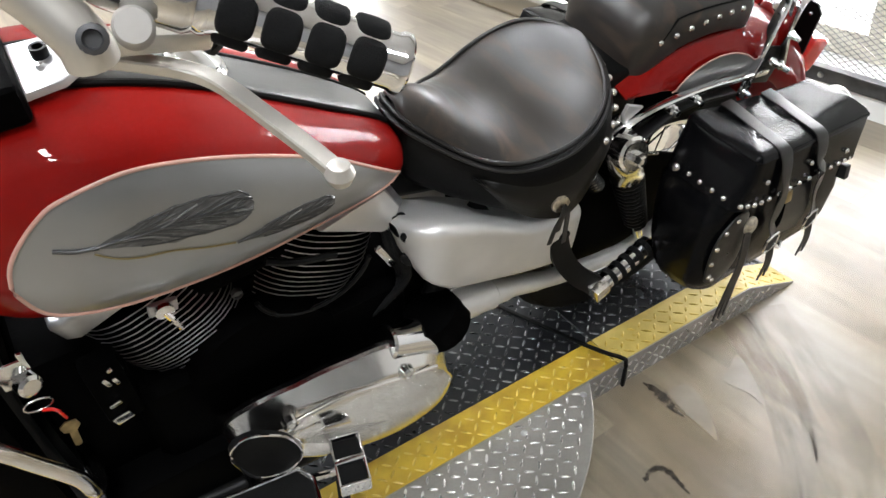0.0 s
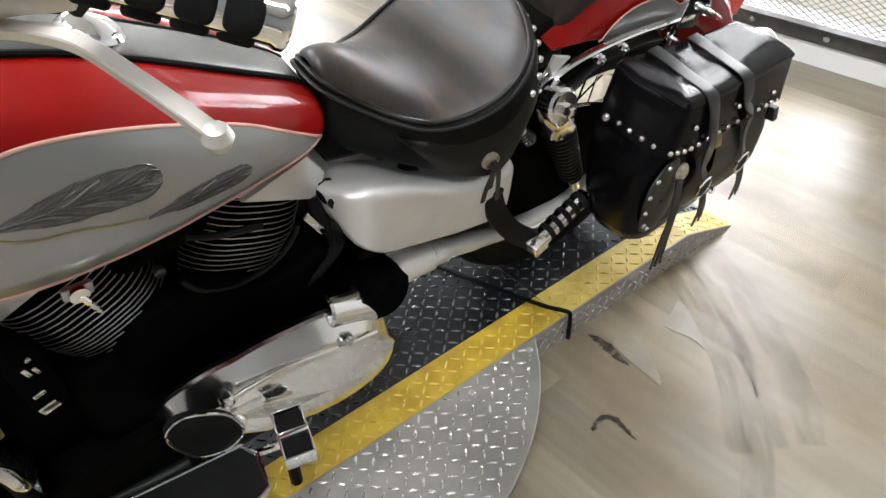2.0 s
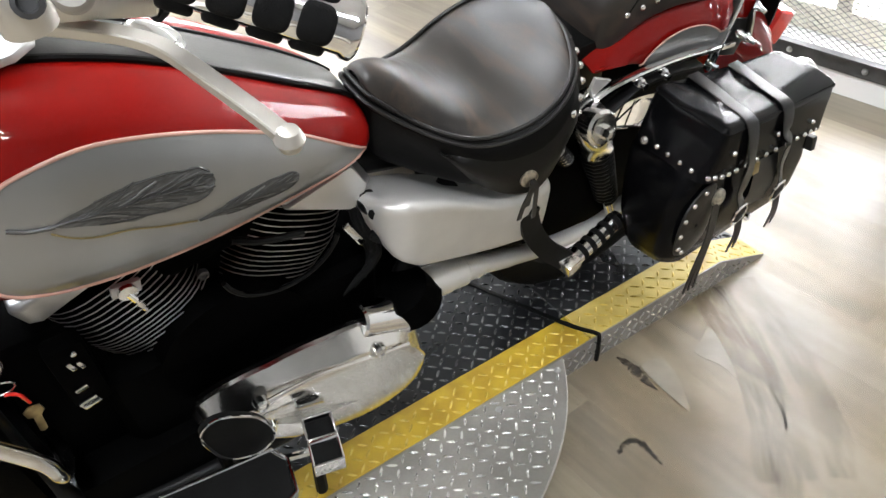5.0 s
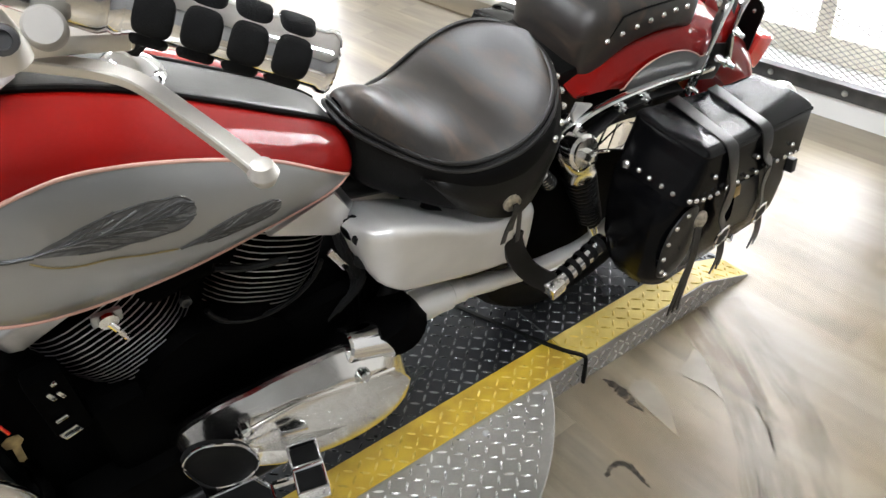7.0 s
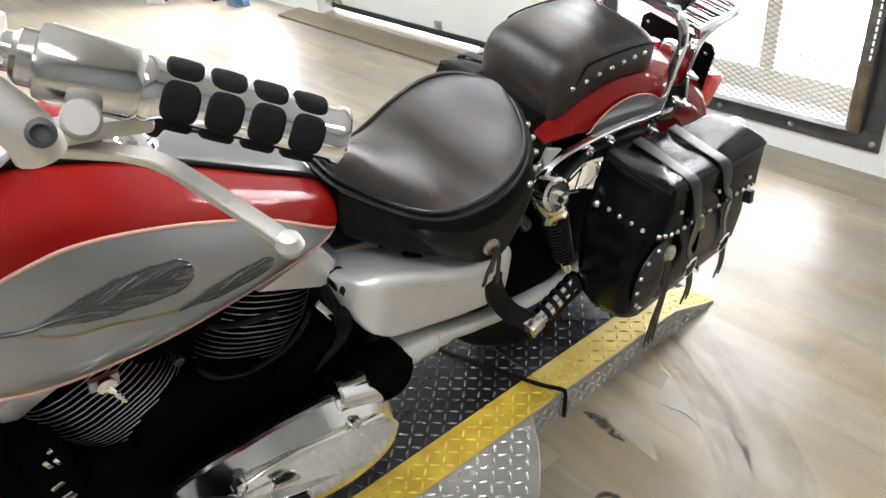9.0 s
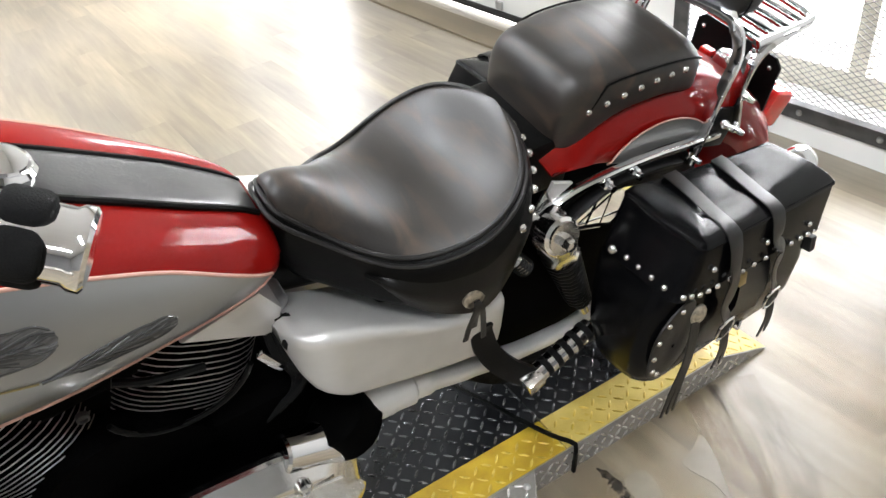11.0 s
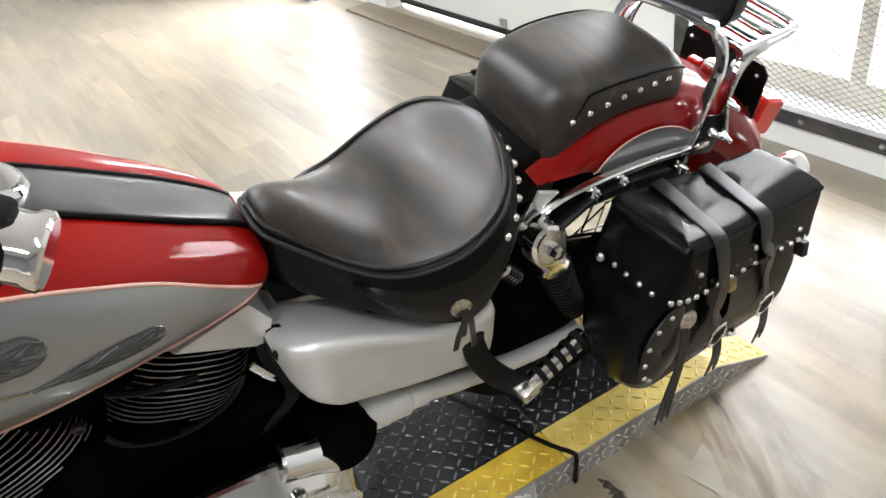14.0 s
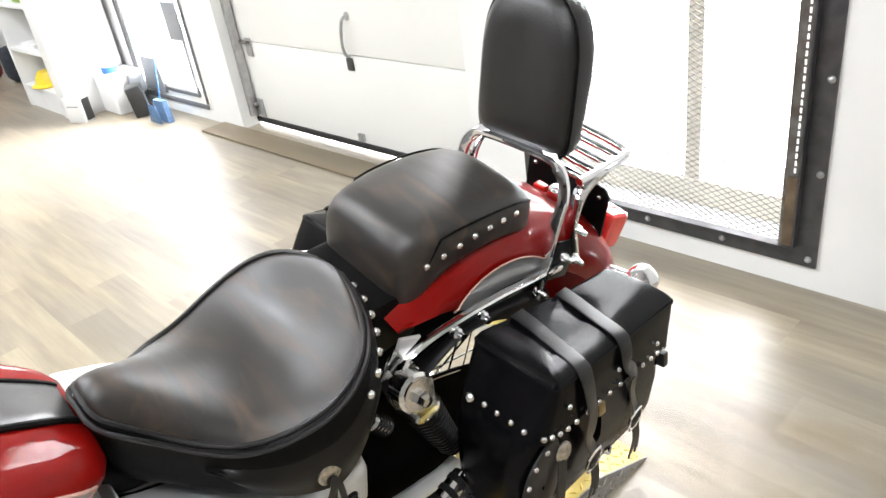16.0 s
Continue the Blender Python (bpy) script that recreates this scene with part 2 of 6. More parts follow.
def floor_material():
    """Wood-print vinyl: long grain, broad tonal patches, each plank a little different, a worn satin coat."""
    m = bpy.data.materials.new("vinyl_plank")
    m.use_nodes = True
    nt = m.node_tree
    b = nt.nodes["Principled BSDF"]
    co = nt.nodes.new("ShaderNodeTexCoord")
    geo = nt.nodes.new("ShaderNodeNewGeometry")
    info = nt.nodes.new("ShaderNodeObjectInfo")
    add = nt.nodes.new("ShaderNodeVectorMath")
    add.operation = "ADD"
    sc = nt.nodes.new("ShaderNodeVectorMath")
    sc.operation = "SCALE"
    sc.inputs[0].default_value = (7.0, 13.0, 0.0)
    nt.links.new(info.outputs["Random"], sc.inputs["Scale"])
    nt.links.new(geo.outputs["Position"], add.inputs[0])
    nt.links.new(sc.outputs[0], add.inputs[1])

    def tex(stretch, scale, detail, rough=0.55, source=add):
        mp = nt.nodes.new("ShaderNodeMapping")
        mp.inputs["Scale"].default_value = stretch
        n = nt.nodes.new("ShaderNodeTexNoise")
        n.inputs["Scale"].default_value, n.inputs["Detail"].default_value, n.inputs["Roughness"].default_value = scale, detail, rough
        nt.links.new(source.outputs["Position"] if source == geo else source.outputs[0], mp.inputs[0])
        nt.links.new(mp.outputs[0], n.inputs["Vector"])
        return n

    grain, patch = tex((1, 0.06, 1), 48, 6), tex((1, 0.12, 1), 8.0, 4.0, 0.55, add)
    worn = nt.nodes.new("ShaderNodeTexNoise")
    worn.inputs["Scale"].default_value, worn.inputs["Detail"].default_value = 3.2, 2
    wm = nt.nodes.new("ShaderNodeMapping")
    wm.inputs["Scale"].default_value = (1.2, 0.30, 1)
    nt.links.new(geo.outputs["Position"], wm.inputs[0])
    nt.links.new(wm.outputs[0], worn.inputs["Vector"])
    tone = nt.nodes.new("ShaderNodeMapRange")
    tone.inputs[1].default_value, tone.inputs[2].default_value = 0.30, 0.70
    tone.interpolation_type = "SMOOTHSTEP"
    nt.links.new(patch.outputs[0], tone.inputs[0])
    ramp = nt.nodes.new("ShaderNodeMix")
    ramp.data_type = "RGBA"
    ramp.inputs[6].default_value = (0.222, 0.186, 0.138, 1)
    ramp.inputs[7].default_value = (0.345, 0.292, 0.205, 1)
    nt.links.new(tone.outputs[0], ramp.inputs[0])
    mx = nt.nodes.new("ShaderNodeMix")
    mx.data_type, mx.blend_type = "RGBA", "MULTIPLY"
    mx.inputs[0].default_value = 1.0
    gr = nt.nodes.new("ShaderNodeMapRange")
    gr.inputs[1].default_value, gr.inputs[2].default_value, gr.inputs[3].default_value, gr.inputs[4].default_value = 0.25, 0.75, 0.80, 1.18
    nt.links.new(grain.outputs[0], gr.inputs[0])
    nt.links.new(ramp.outputs[2], mx.inputs[6])
    nt.links.new(gr.outputs[0], mx.inputs[7])
    grey = nt.nodes.new("ShaderNodeMix")
    grey.data_type = "RGBA"
    grey.inputs[7].default_value = (0.235, 0.212, 0.182, 1)
    mr = nt.nodes.new("ShaderNodeMapRange")
    mr.inputs[1].default_value, mr.inputs[2].default_value, mr.inputs[3].default_value, mr.inputs[4].default_value = 0.32, 0.78, 0.0, 0.55
    mr.interpolation_type = "SMOOTHERSTEP"
    nt.links.new(worn.outputs[0], mr.inputs[0])
    nt.links.new(mr.outputs[0], grey.inputs[0])
    nt.links.new(mx.outputs[2], grey.inputs[6])
    hsv = nt.nodes.new("ShaderNodeHueSaturation")
    vr = nt.nodes.new("ShaderNodeMapRange")
    vr.inputs[3].default_value, vr.inputs[4].default_value = 0.90, 1.10
    nt.links.new(info.outputs["Random"], vr.inputs[0])
    nt.links.new(vr.outputs[0], hsv.inputs["Value"])
    nt.links.new(grey.outputs[2], hsv.inputs["Color"])
    nt.links.new(hsv.outputs[0], b.inputs["Base Color"])
    rr = nt.nodes.new("ShaderNodeMapRange")
    rr.inputs[1].default_value, rr.inputs[2].default_value, rr.inputs[3].default_value, rr.inputs[4].default_value = 0.3, 0.7, 0.30, 0.44
    nt.links.new(worn.outputs[0], rr.inputs[0])
    nt.links.new(rr.outputs[0], b.inputs["Roughness"])
    b.inputs["Specular IOR Level"].default_value = 0.5
    b.inputs["Coat Weight"].default_value = 0.42
    b.inputs["Coat Roughness"].default_value = 0.34
    bp = nt.nodes.new("ShaderNodeBump")
    bp.inputs["Strength"].default_value, bp.inputs["Distance"].default_value = 0.05, 0.001
    nt.links.new(grain.outputs[0], bp.inputs["Height"])
    nt.links.new(bp.outputs[0], b.inputs["Normal"])
    return m


PLANK = floor_material()


# ---- mesh helpers ----
def part(name, bm, material, parent=None, label="", smooth=35, kind=""):
    me = bpy.data.meshes.new(name)
    bmesh.ops.recalc_face_normals(bm, faces=bm.faces)
    bm.to_mesh(me)
    bm.free()
    me.materials.append(material)
    if smooth:
        for p in me.polygons:
            p.use_smooth = True
        me.set_sharp_from_angle(angle=radians(smooth))
    ob = new(name, me)
    if parent:
        ob.parent = parent
    if label:
        ob["label"] = label
    if kind:
        ob["kind"] = kind
    return ob


def empty(name, m=None):
    ob = new(name)
    ob.empty_display_size = 0.05
    if m:
        ob.matrix_world = m
    return ob


def box(size, at=(0, 0, 0), bevel=0.0, seg=2, m=None, bm=None):
    b = bmesh.new()
    bmesh.ops.create_cube(b, size=1)
    bmesh.ops.scale(b, vec=size, verts=b.verts)
    if bevel:
        bmesh.ops.bevel(b, geom=b.edges[:], offset=bevel, segments=seg, profile=0.6, affect="EDGES")
    bmesh.ops.transform(b, matrix=Matrix.Translation(at) @ (m or Matrix()), verts=b.verts)
    return join(bm, b)


def join(bm, b):
    if bm is None:
        return b
    me = bpy.data.meshes.new("tmp")
    b.to_mesh(me)
    b.free()
    bm.from_mesh(me)
    bpy.data.meshes.remove(me)
    return bm


def aim(a, b):
    """A pose at a whose z axis points to b."""
    a, b = Vector(a), Vector(b)
    return Matrix.Translation(a) @ (b - a).to_track_quat("Z", "Y").to_matrix().to_4x4()


def lathe(profile, seg=20, m=None, bm=None):
    """Turns (radius, height) pairs round z."""
    b = bmesh.new()
    rings = []
    for r, z in profile:
        if r < 1e-5:
            rings.append([b.verts.new((0, 0, z))])
        else:
            rings.append([b.verts.new((r * math.cos(2 * math.pi * k / seg), r * math.sin(2 * math.pi * k / seg), z)) for k in range(seg)])
    for p, q in zip(rings, rings[1:]):
        for k in range(seg):
            j = (k + 1) % seg
            if len(p) == 1 and len(q) == 1:
                continue
            if len(p) == 1:
                b.faces.new((p[0], q[k], q[j]))
            elif len(q) == 1:
                b.faces.new((p[k], p[j], q[0]))
            else:
                b.faces.new((p[k], p[j], q[j], q[k]))
    for ring in (rings[0], rings[-1]):
        if len(ring) > 1:
            b.faces.new(ring)
    if m:
        bmesh.ops.transform(b, matrix=m, verts=b.verts)
    return join(bm, b)


def hoop(profile, seg, m):
    """A closed (radius, height) outline turned round z, open in the middle."""
    turns = [2 * math.pi * k / seg for k in range(seg)]
    return loft([[m @ Vector((r * math.cos(a), r * math.sin(a), z)) for r, z in profile] for a in turns + turns[:1]], cap=False)


def rod(a, b, r, seg=14, r2=None, bm=None, bevel=0.0):
    d = (Vector(b) - Vector(a)).length
    r2 = r if r2 is None else r2
    e = min(bevel, r * 0.5, d * 0.4)
    prof = [(r - e, 0), (r, e), (r2, d - e), (r2 - e, d)] if e else [(r, 0), (r2, d)]
    return lathe(prof, seg, aim(a, b), bm)


def smooth_line(pts, n=8, closed=False):
    """Catmull-Rom points through pts."""
    p = [Vector(q) for q in pts]
    if len(p) < 3:
        return p
    out = []
    count = len(p) if closed else len(p) - 1
    for i in range(count):
        p0 = p[(i - 1) % len(p)] if closed or i else p[0] * 2 - p[1]
        p1, p2 = p[i], p[(i + 1) % len(p)]
        p3 = p[(i + 2) % len(p)] if closed or i + 2 < len(p) else p[-1] * 2 - p[-2]
        for k in range(n):
            t = k / n
            out.append(0.5 * (2 * p1 + (p2 - p0) * t + (2 * p0 - 5 * p1 + 4 * p2 - p3) * t * t + (3 * p1 - p0 - 3 * p2 + p3) * t ** 3))
    if not closed:
        out.append(p[-1])
    return out


def tube(pts, r, seg=10, n=8, closed=False, bm=None, flat=None, up=(0, 0, 1), sharp=False):
    """A round (or flat: half width, half thickness) bar along a smooth line."""
    line = [Vector(q) for q in pts] if sharp else smooth_line(pts, n, closed)
    b = bmesh.new()
    rings = []
    for i, q in enumerate(line):
        a = line[(i - 1) % len(line)] if closed or i else q
        c = line[(i + 1) % len(line)] if closed or i + 1 < len(line) else q
        d = (c - a).normalized()
        s = d.cross(Vector(up))
        if s.length < 1e-3:
            s = d.cross(Vector((1, 0, 0)))
        s.normalize()
        u = s.cross(d)
        rr = r[min(len(r) - 1, int(i * len(r) / len(line)))] if isinstance(r, (list, tuple)) else r
        ring = []
        for k in range(seg):
            w = 2 * math.pi * (k + 0.5) / seg
            if flat:
                cw, sw = math.cos(w), math.sin(w)
                ring.append(b.verts.new(q + s * flat[0] * math.copysign(abs(cw) ** 0.35, cw) + u * flat[1] * math.copysign(abs(sw) ** 0.35, sw)))
            else:
                ring.append(b.verts.new(q + (s * math.cos(w) + u * math.sin(w)) * rr))
        rings.append(ring)
    pairs = list(zip(rings, rings[1:])) + ([(rings[-1], rings[0])] if closed else [])
    for p, q in pairs:
        for k in range(seg):
            j = (k + 1) % seg
            b.faces.new((p[k], p[j], q[j], q[k]))
    if not closed:
        b.faces.new(rings[0])
        b.faces.new(rings[-1])
    return join(bm, b)


def loft(rings, cap=True, closed=True, bm=None):
    b = bmesh.new()
    vs = [[b.verts.new(v) for v in ring] for ring in rings]
    n = len(vs[0])
    for p, q in zip(vs, vs[1:]):
        for k in range(n if closed else n - 1):
            j = (k + 1) % n
            b.faces.new((p[k], p[j], q[j], q[k]))
    if cap:
        b.faces.new(vs[0])
        b.faces.new(vs[-1])
    return join(bm, b)


def prism(outline, depth, bevel=0.0, seg=2, m=None, bm=None):
    """A flat outline (x, y) pulled up by depth, with its edges rounded."""
    b = bmesh.new()
    face = b.faces.new([b.verts.new((x, y, 0)) for x, y in outline])
    ext = bmesh.ops.extrude_face_region(b, geom=[face])
    top = [v for v in ext["geom"] if isinstance(v, bmesh.types.BMVert)]
    bmesh.ops.translate(b, vec=(0, 0, depth), verts=top)
    if bevel:
        es = [e for e in b.edges if all(v in top for v in e.verts)]
        bmesh.ops.bevel(b, geom=es, offset=bevel, segments=seg, profile=0.55, affect="EDGES")
    if m:
        bmesh.ops.transform(b, matrix=m, verts=b.verts)
    return join(bm, b)


def lerp(table, x):
    """Smooth interpolation in rows of (x, a, b, ...)."""
    if x <= table[0][0]:
        return table[0][1:]
    for p, q in zip(table, table[1:]):
        if x <= q[0]:
            t = (x - p[0]) / (q[0] - p[0])
            return [a + (b - a) * t for a, b in zip(p[1:], q[1:])]
    return table[-1][1:]


def refine(table, n=5):
    """More rows along a smooth curve through the given ones."""
    cols = [Vector(r[:3]) for r in table], [Vector((r[0], *(list(r[3:]) + [0, 0])[:2])) for r in table]
    a, b = smooth_line(cols[0], n), smooth_line(cols[1], n)
    return [(*p, *q[1:]) [:len(table[0])] for p, q in zip(a, b)]


def grid(nu, nv, f, bm=None, close_u=False):
    b = bmesh.new()
    vs = [[b.verts.new(f(i / nu, j / nv)) for j in range(nv + 1)] for i in range(nu + 1)]
    for i in range(nu):
        for j in range(nv):
            b.faces.new((vs[i][j], vs[i + 1][j], vs[i + 1][j + 1], vs[i][j + 1]))
    return join(bm, b)


def thicken(bm, t):
    bmesh.ops.recalc_face_normals(bm, faces=bm.faces)
    bmesh.ops.solidify(bm, geom=bm.faces[:], thickness=t)
    return bm


def stud(parent, at, normal, r=0.006, name="stud", material=None):
    h = r * 0.75
    prof = [(r, -0.002), (r, 0.0), (r * 0.92, h * 0.4), (r * 0.65, h * 0.8), (r * 0.25, h), (0, h)]
    key = "stud_%.4f" % r
    if key not in MESHES:
        ob = part(name, lathe(prof, 10), material or STEEL, parent, smooth=60)
        MESHES[key] = ob.data
    else:
        ob = new(name, MESHES[key])
        ob.parent = parent
    at = Vector(at)
    ob.matrix_basis = aim(at, at + Vector(normal))
    return ob


MESHES = {}
CAP_GREY = mat("cap_grey", (0.42, 0.40, 0.37), 0.55, 0.1, 0.15, 30)
TRIM = mat("grey_trim", (0.22, 0.22, 0.23), 0.5, 0.3, 0.2, 20)
JOINT = mat("joint_shade", (0.17, 0.138, 0.095), 0.7, 0, 0.2, 20)
SHEET = mat("pale_torn_sheet", (0.27, 0.235, 0.18), 0.42, 0, 0.15, 20, spec=0.8)
# crescent shadow and brown hollow of the tears, put into one dark colour
TORN_SHADOW = smear("torn_shadow_film", (0.050, 0.040, 0.030), 0.62, 70, rough=0.8, low=0.30, high=0.55)
BLUE_CLOTH = mat("blue_cloth", (0.02, 0.03, 0.09), 0.85, 0, 0.3, 30)

# ---- the room ----
WX = 1.44          # inner face of the wall with the doors
CEILING = 3.3
X0, Y0, Y1 = -6.0, -4.0, 10.0


def wall_pieces():
    """The wall that holds the gate, the roll-up door and the glazed door."""
    bm = None
    t = 0.20
    cx = WX + t / 2
    top = 2.15
    for a, b, z0, z1 in ((Y0, 0.02, 0, CEILING), (0.95, 1.28, 0, CEILING), (3.15, 3.47, 0, CEILING), (4.42, Y1, 0, CEILING),
                         (0.02, 0.95, 0, 0.125), (0.02, 0.95, top, CEILING), (1.28, 3.15, top, CEILING),
                         (3.47, 4.42, 0, 0.07), (3.47, 4.42, top, CEILING)):
        bm = box((t, b - a, z1 - z0), (cx, (a + b) / 2, (z0 + z1) / 2), bm=bm)
    return bm


tagged(part("wall_east", wall_pieces(), WALL, smooth=0), "white painted wall with door openings", "wall", kind="structure")
# west and south walls are unseen, greyed to cut fill on the bike's left
tagged(part("wall_west", box((0.2, Y1 - Y0, CEILING), (X0 - 0.1, (Y0 + Y1) / 2, CEILING / 2)), DIM_WALL, smooth=0), "plain unseen wall, greyed to cut the fill light", "wall", kind="structure")
tagged(part("wall_south", box((WX - X0, 0.2, CEILING), ((WX + X0) / 2, Y0 - 0.1, CEILING / 2)), DIM_WALL, smooth=0), "plain unseen wall, greyed to cut the fill light", "wall", kind="structure")
tagged(part("wall_north", box((WX - X0, 0.2, CEILING), ((WX + X0) / 2, Y1 + 0.1, CEILING / 2)), WALL, smooth=0), "plain white painted wall", "wall", kind="structure")
tagged(part("ceiling", box((WX - X0 + 0.6, Y1 - Y0 + 0.4, 0.1), ((WX + X0) / 2, (Y0 + Y1) / 2, CEILING + 0.05)), CEIL, smooth=0), "dim grey ceiling", "ceiling", kind="structure")
tagged(part("ground", box((400, 400, 0.1), (0, 0, -0.13)), CARD, smooth=0), "pale paving outside", "ground", kind="structure")
tagged(part("backdrop", box((0.05, 16, 6), (4.2, 2, 2.6)), GLOW, smooth=0), "glaring daylight outside the doors", "backdrop", kind="structure")

floor = tagged(part("floor", box((WX - X0 + 0.3, Y1 - Y0, 0.06), ((WX + X0) / 2 + 0.15, (Y0 + Y1) / 2, -0.036)), JOINT, smooth=0),
               "wood-look vinyl plank floor with a worn satin sheen", "floor", kind="structure")

# ceiling panels that light the room
for lx, ly in ((-1.0, -1.7), (-3.2, -1.7), (-1.0, 1.4), (-3.2, 1.4), (-1.0, 4.2), (-3.2, 4.2), (-1.0, 7.0)):
    fix = empty("ceiling_light", Matrix.Translation((lx, ly, CEILING)))
    tagged(fix, "white flat ceiling light panel", "ceiling light", group="ceiling light panels")
    part("frame", join(box((0.20, 1.22, 0.04), (0, 0, -0.02)), bmesh.new()), WHITE_PLASTIC, fix)
    part("diffuser", box((0.16, 1.18, 0.012), (0, 0, -0.044)), LAMP_GLOW, fix)
    area_lamp("ceiling_lamp", Matrix.Translation((lx, ly, CEILING - 0.07)), 0.16, 1.18, LAMP_POWER, (0.900, 0.942, 1.0))

# daylight in the openings
area_lamp("gate_daylight", look((WX + 0.32, 0.49, 1.15), (0.0, 0.49, 0.9)), 0.95, 2.0, DAY_POWER, (0.94, 0.96, 1.0))
area_lamp("door_daylight", look((WX + 0.32, 3.94, 1.1), (0.0, 3.94, 0.9)), 0.95, 2.0, 2.0 * DAY_POWER, (0.94, 0.96, 1.0))

# ---- security gate ----
gate = empty("security_gate", Matrix.Translation((WX, 0, 0)))
tagged(gate, "grey steel security gate with expanded mesh over a window", "security gate")
GY0, GY1, GZ0, GZ1 = -0.068, 1.01, 0.08, 2.2
fw = 0.062
for nm, sy, sz, cy, cz in (("frame_bar", GY1 - GY0, fw, (GY0 + GY1) / 2, GZ0 + fw / 2), ("frame_bar", GY1 - GY0, fw, (GY0 + GY1) / 2, GZ1 - fw / 2),
                           ("frame_bar", fw, GZ1 - GZ0 - 2 * fw, GY0 + fw / 2, (GZ0 + GZ1) / 2), ("frame_bar", fw, GZ1 - GZ0 - 2 * fw, GY1 - fw / 2, (GZ0 + GZ1) / 2)):
    part(nm, box((0.010, sy, sz), (-0.006, cy, cz), 0.002), GATE, gate)
# inner angle that stands off the frame, rusty near its foot
part("inner_angle", box((0.03, 0.006, GZ1 - GZ0 - 2 * fw), (-0.024, GY0 + fw, (GZ0 + GZ1) / 2), 0.001), GATE, gate)
part("rusty_foot", box((0.012, 0.030, 0.22), (-0.022, GY0 + fw + 0.022, GZ0 + fw + 0.11), 0.003), GATE_RUST, gate, "brown rusty steel angle foot")
part("inner_angle", box((0.03, GY1 - GY0 - 2 * fw, 0.006), (-0.024, (GY0 + GY1) / 2, GZ0 + fw), 0.001), GATE, gate)
for k in range(5):
    stud(gate, (-0.011, -0.045 + 0.268 * k * 0.985, GZ0 + 0.026), (-1, 0, 0), 0.011, "bolt", GALV)
for k in range(1, 8):
    stud(gate, (-0.011, -0.052, GZ0 + 0.03 + 0.268 * k), (-1, 0, 0), 0.011, "bolt", GALV)


def expanded_mesh(y0, y1, z0, z1, px, h, w):
    """Zigzag strands, each meeting the next at its corners."""
    bm = bmesh.new()
    nz, ny = int((z1 - z0) / h), int((y1 - y0) / (px / 2))
    for j in range(nz):
        rows = []
        for k in range(ny + 1):
            y, z = y0 + k * px / 2, z0 + j * h + ((k + j) % 2) * h
            rows.append([bm.verts.new((-w, y, z - w)), bm.verts.new((w, y, z - w)), bm.verts.new((w, y, z + w)), bm.verts.new((-w, y, z + w))])
        for p, q in zip(rows, rows[1:]):
            for i in range(4):
                bm.faces.new((p[i], p[(i + 1) % 4], q[(i + 1) % 4], q[i]))
    return bm


# slotted angle beside the stile
slot = part("slotted_angle", box((0.010, 0.046, GZ1 - GZ0 - 2 * fw - 0.004), (-0.012, GY0 + fw + 0.026, (GZ0 + GZ1) / 2), 0.001), GATE_PALE, gate, "worn grey slotted steel angle")
# small glowing boxes on the angle stand in for daylight through its slots
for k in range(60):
    part("slot_glow", box((0.002, 0.0050, 0.014), (-0.0180, GY0 + fw + 0.020, GZ0 + 0.30 + 0.022 * k)), SLOT_LIGHT, slot)
part("expanded_mesh", expanded_mesh(GY0 + fw * 0.7, GY1 - fw * 0.7, GZ0 + fw * 0.8, 1.35, 0.034, 0.0092, 0.0009), GATE, gate, "thin diamond steel mesh", smooth=0)

# window behind the gate
win = empty("window_1", Matrix.Translation((WX + 0.15, 0, 0)))
tagged(win, "white framed window with a post, glaring daylight behind", "window", kind="structure")
WIN_FRAME = mat("window_frame_paint", (0.74, 0.70, 0.60), 0.5, 0, 0.1, 5)
part("window_frame", box((0.05, 0.93, 0.09), (0, 0.485, 0.17), 0.004), WIN_FRAME, win)
part("post", box((0.05, 0.055, 1.93), (0, 0.40, 1.18), 0.004), WIN_FRAME, win)
part("pane", box((0.005, 0.93, 1.93), (0.03, 0.485, 1.18)), GLASS, win).visible_shadow = False

# ---- roll-up door ----
roll = empty("garage_door", Matrix.Translation((1.55, 0, 0)))
tagged(roll, "white sectional garage door, closed, with a black bottom seal", "garage door")
DY0, DY1 = 1.26, 3.17
for k in range(4):
    z0, z1 = (0.045, 0.488) if k == 0 else (0.492 + 0.53 * (k - 1), 0.492 + 0.53 * k - 0.004)
    part("door_panel", box((0.04, DY1 - DY0, z1 - z0), (0.02, (DY0 + DY1) / 2, (z0 + z1) / 2), 0.004), DOOR_PAINT, roll)
part("bottom_seal", box((0.05, DY1 - DY0, 0.030), (0.015, (DY0 + DY1) / 2, 0.030), 0.006), SEAL, roll, "black rubber seal")
part("track", box((0.045, 0.03, 2.1), (-0.03, 3.135, 1.11), 0.004), GALV, roll, "grey steel track")
foot = part("foot_bracket", box((0.012, 0.05, 0.11), (-0.008, 3.075, 0.105), 0.003), GALV, roll, "grey steel foot bracket")
part("roller", rod((-0.02, 3.085, 0.125), (-0.02, 3.13, 0.125), 0.014, 14, bevel=0.003), GATE_PALE, foot)
for z in (0.46, 0.99, 1.52):
    hinge = part("hinge", box((0.010, 0.055, 0.10), (-0.007, 3.045, z), 0.003), GALV, roll, "grey steel hinge plate")
    part("knuckle", rod((-0.02, 3.015, z + 0.03), (-0.02, 3.105, z + 0.03), 0.010, 12, bevel=0.002), GATE_PALE, hinge)
part("seal_clip", box((0.014, 0.045, 0.040), (-0.008, 2.166, 0.076), 0.003), GALV, roll)
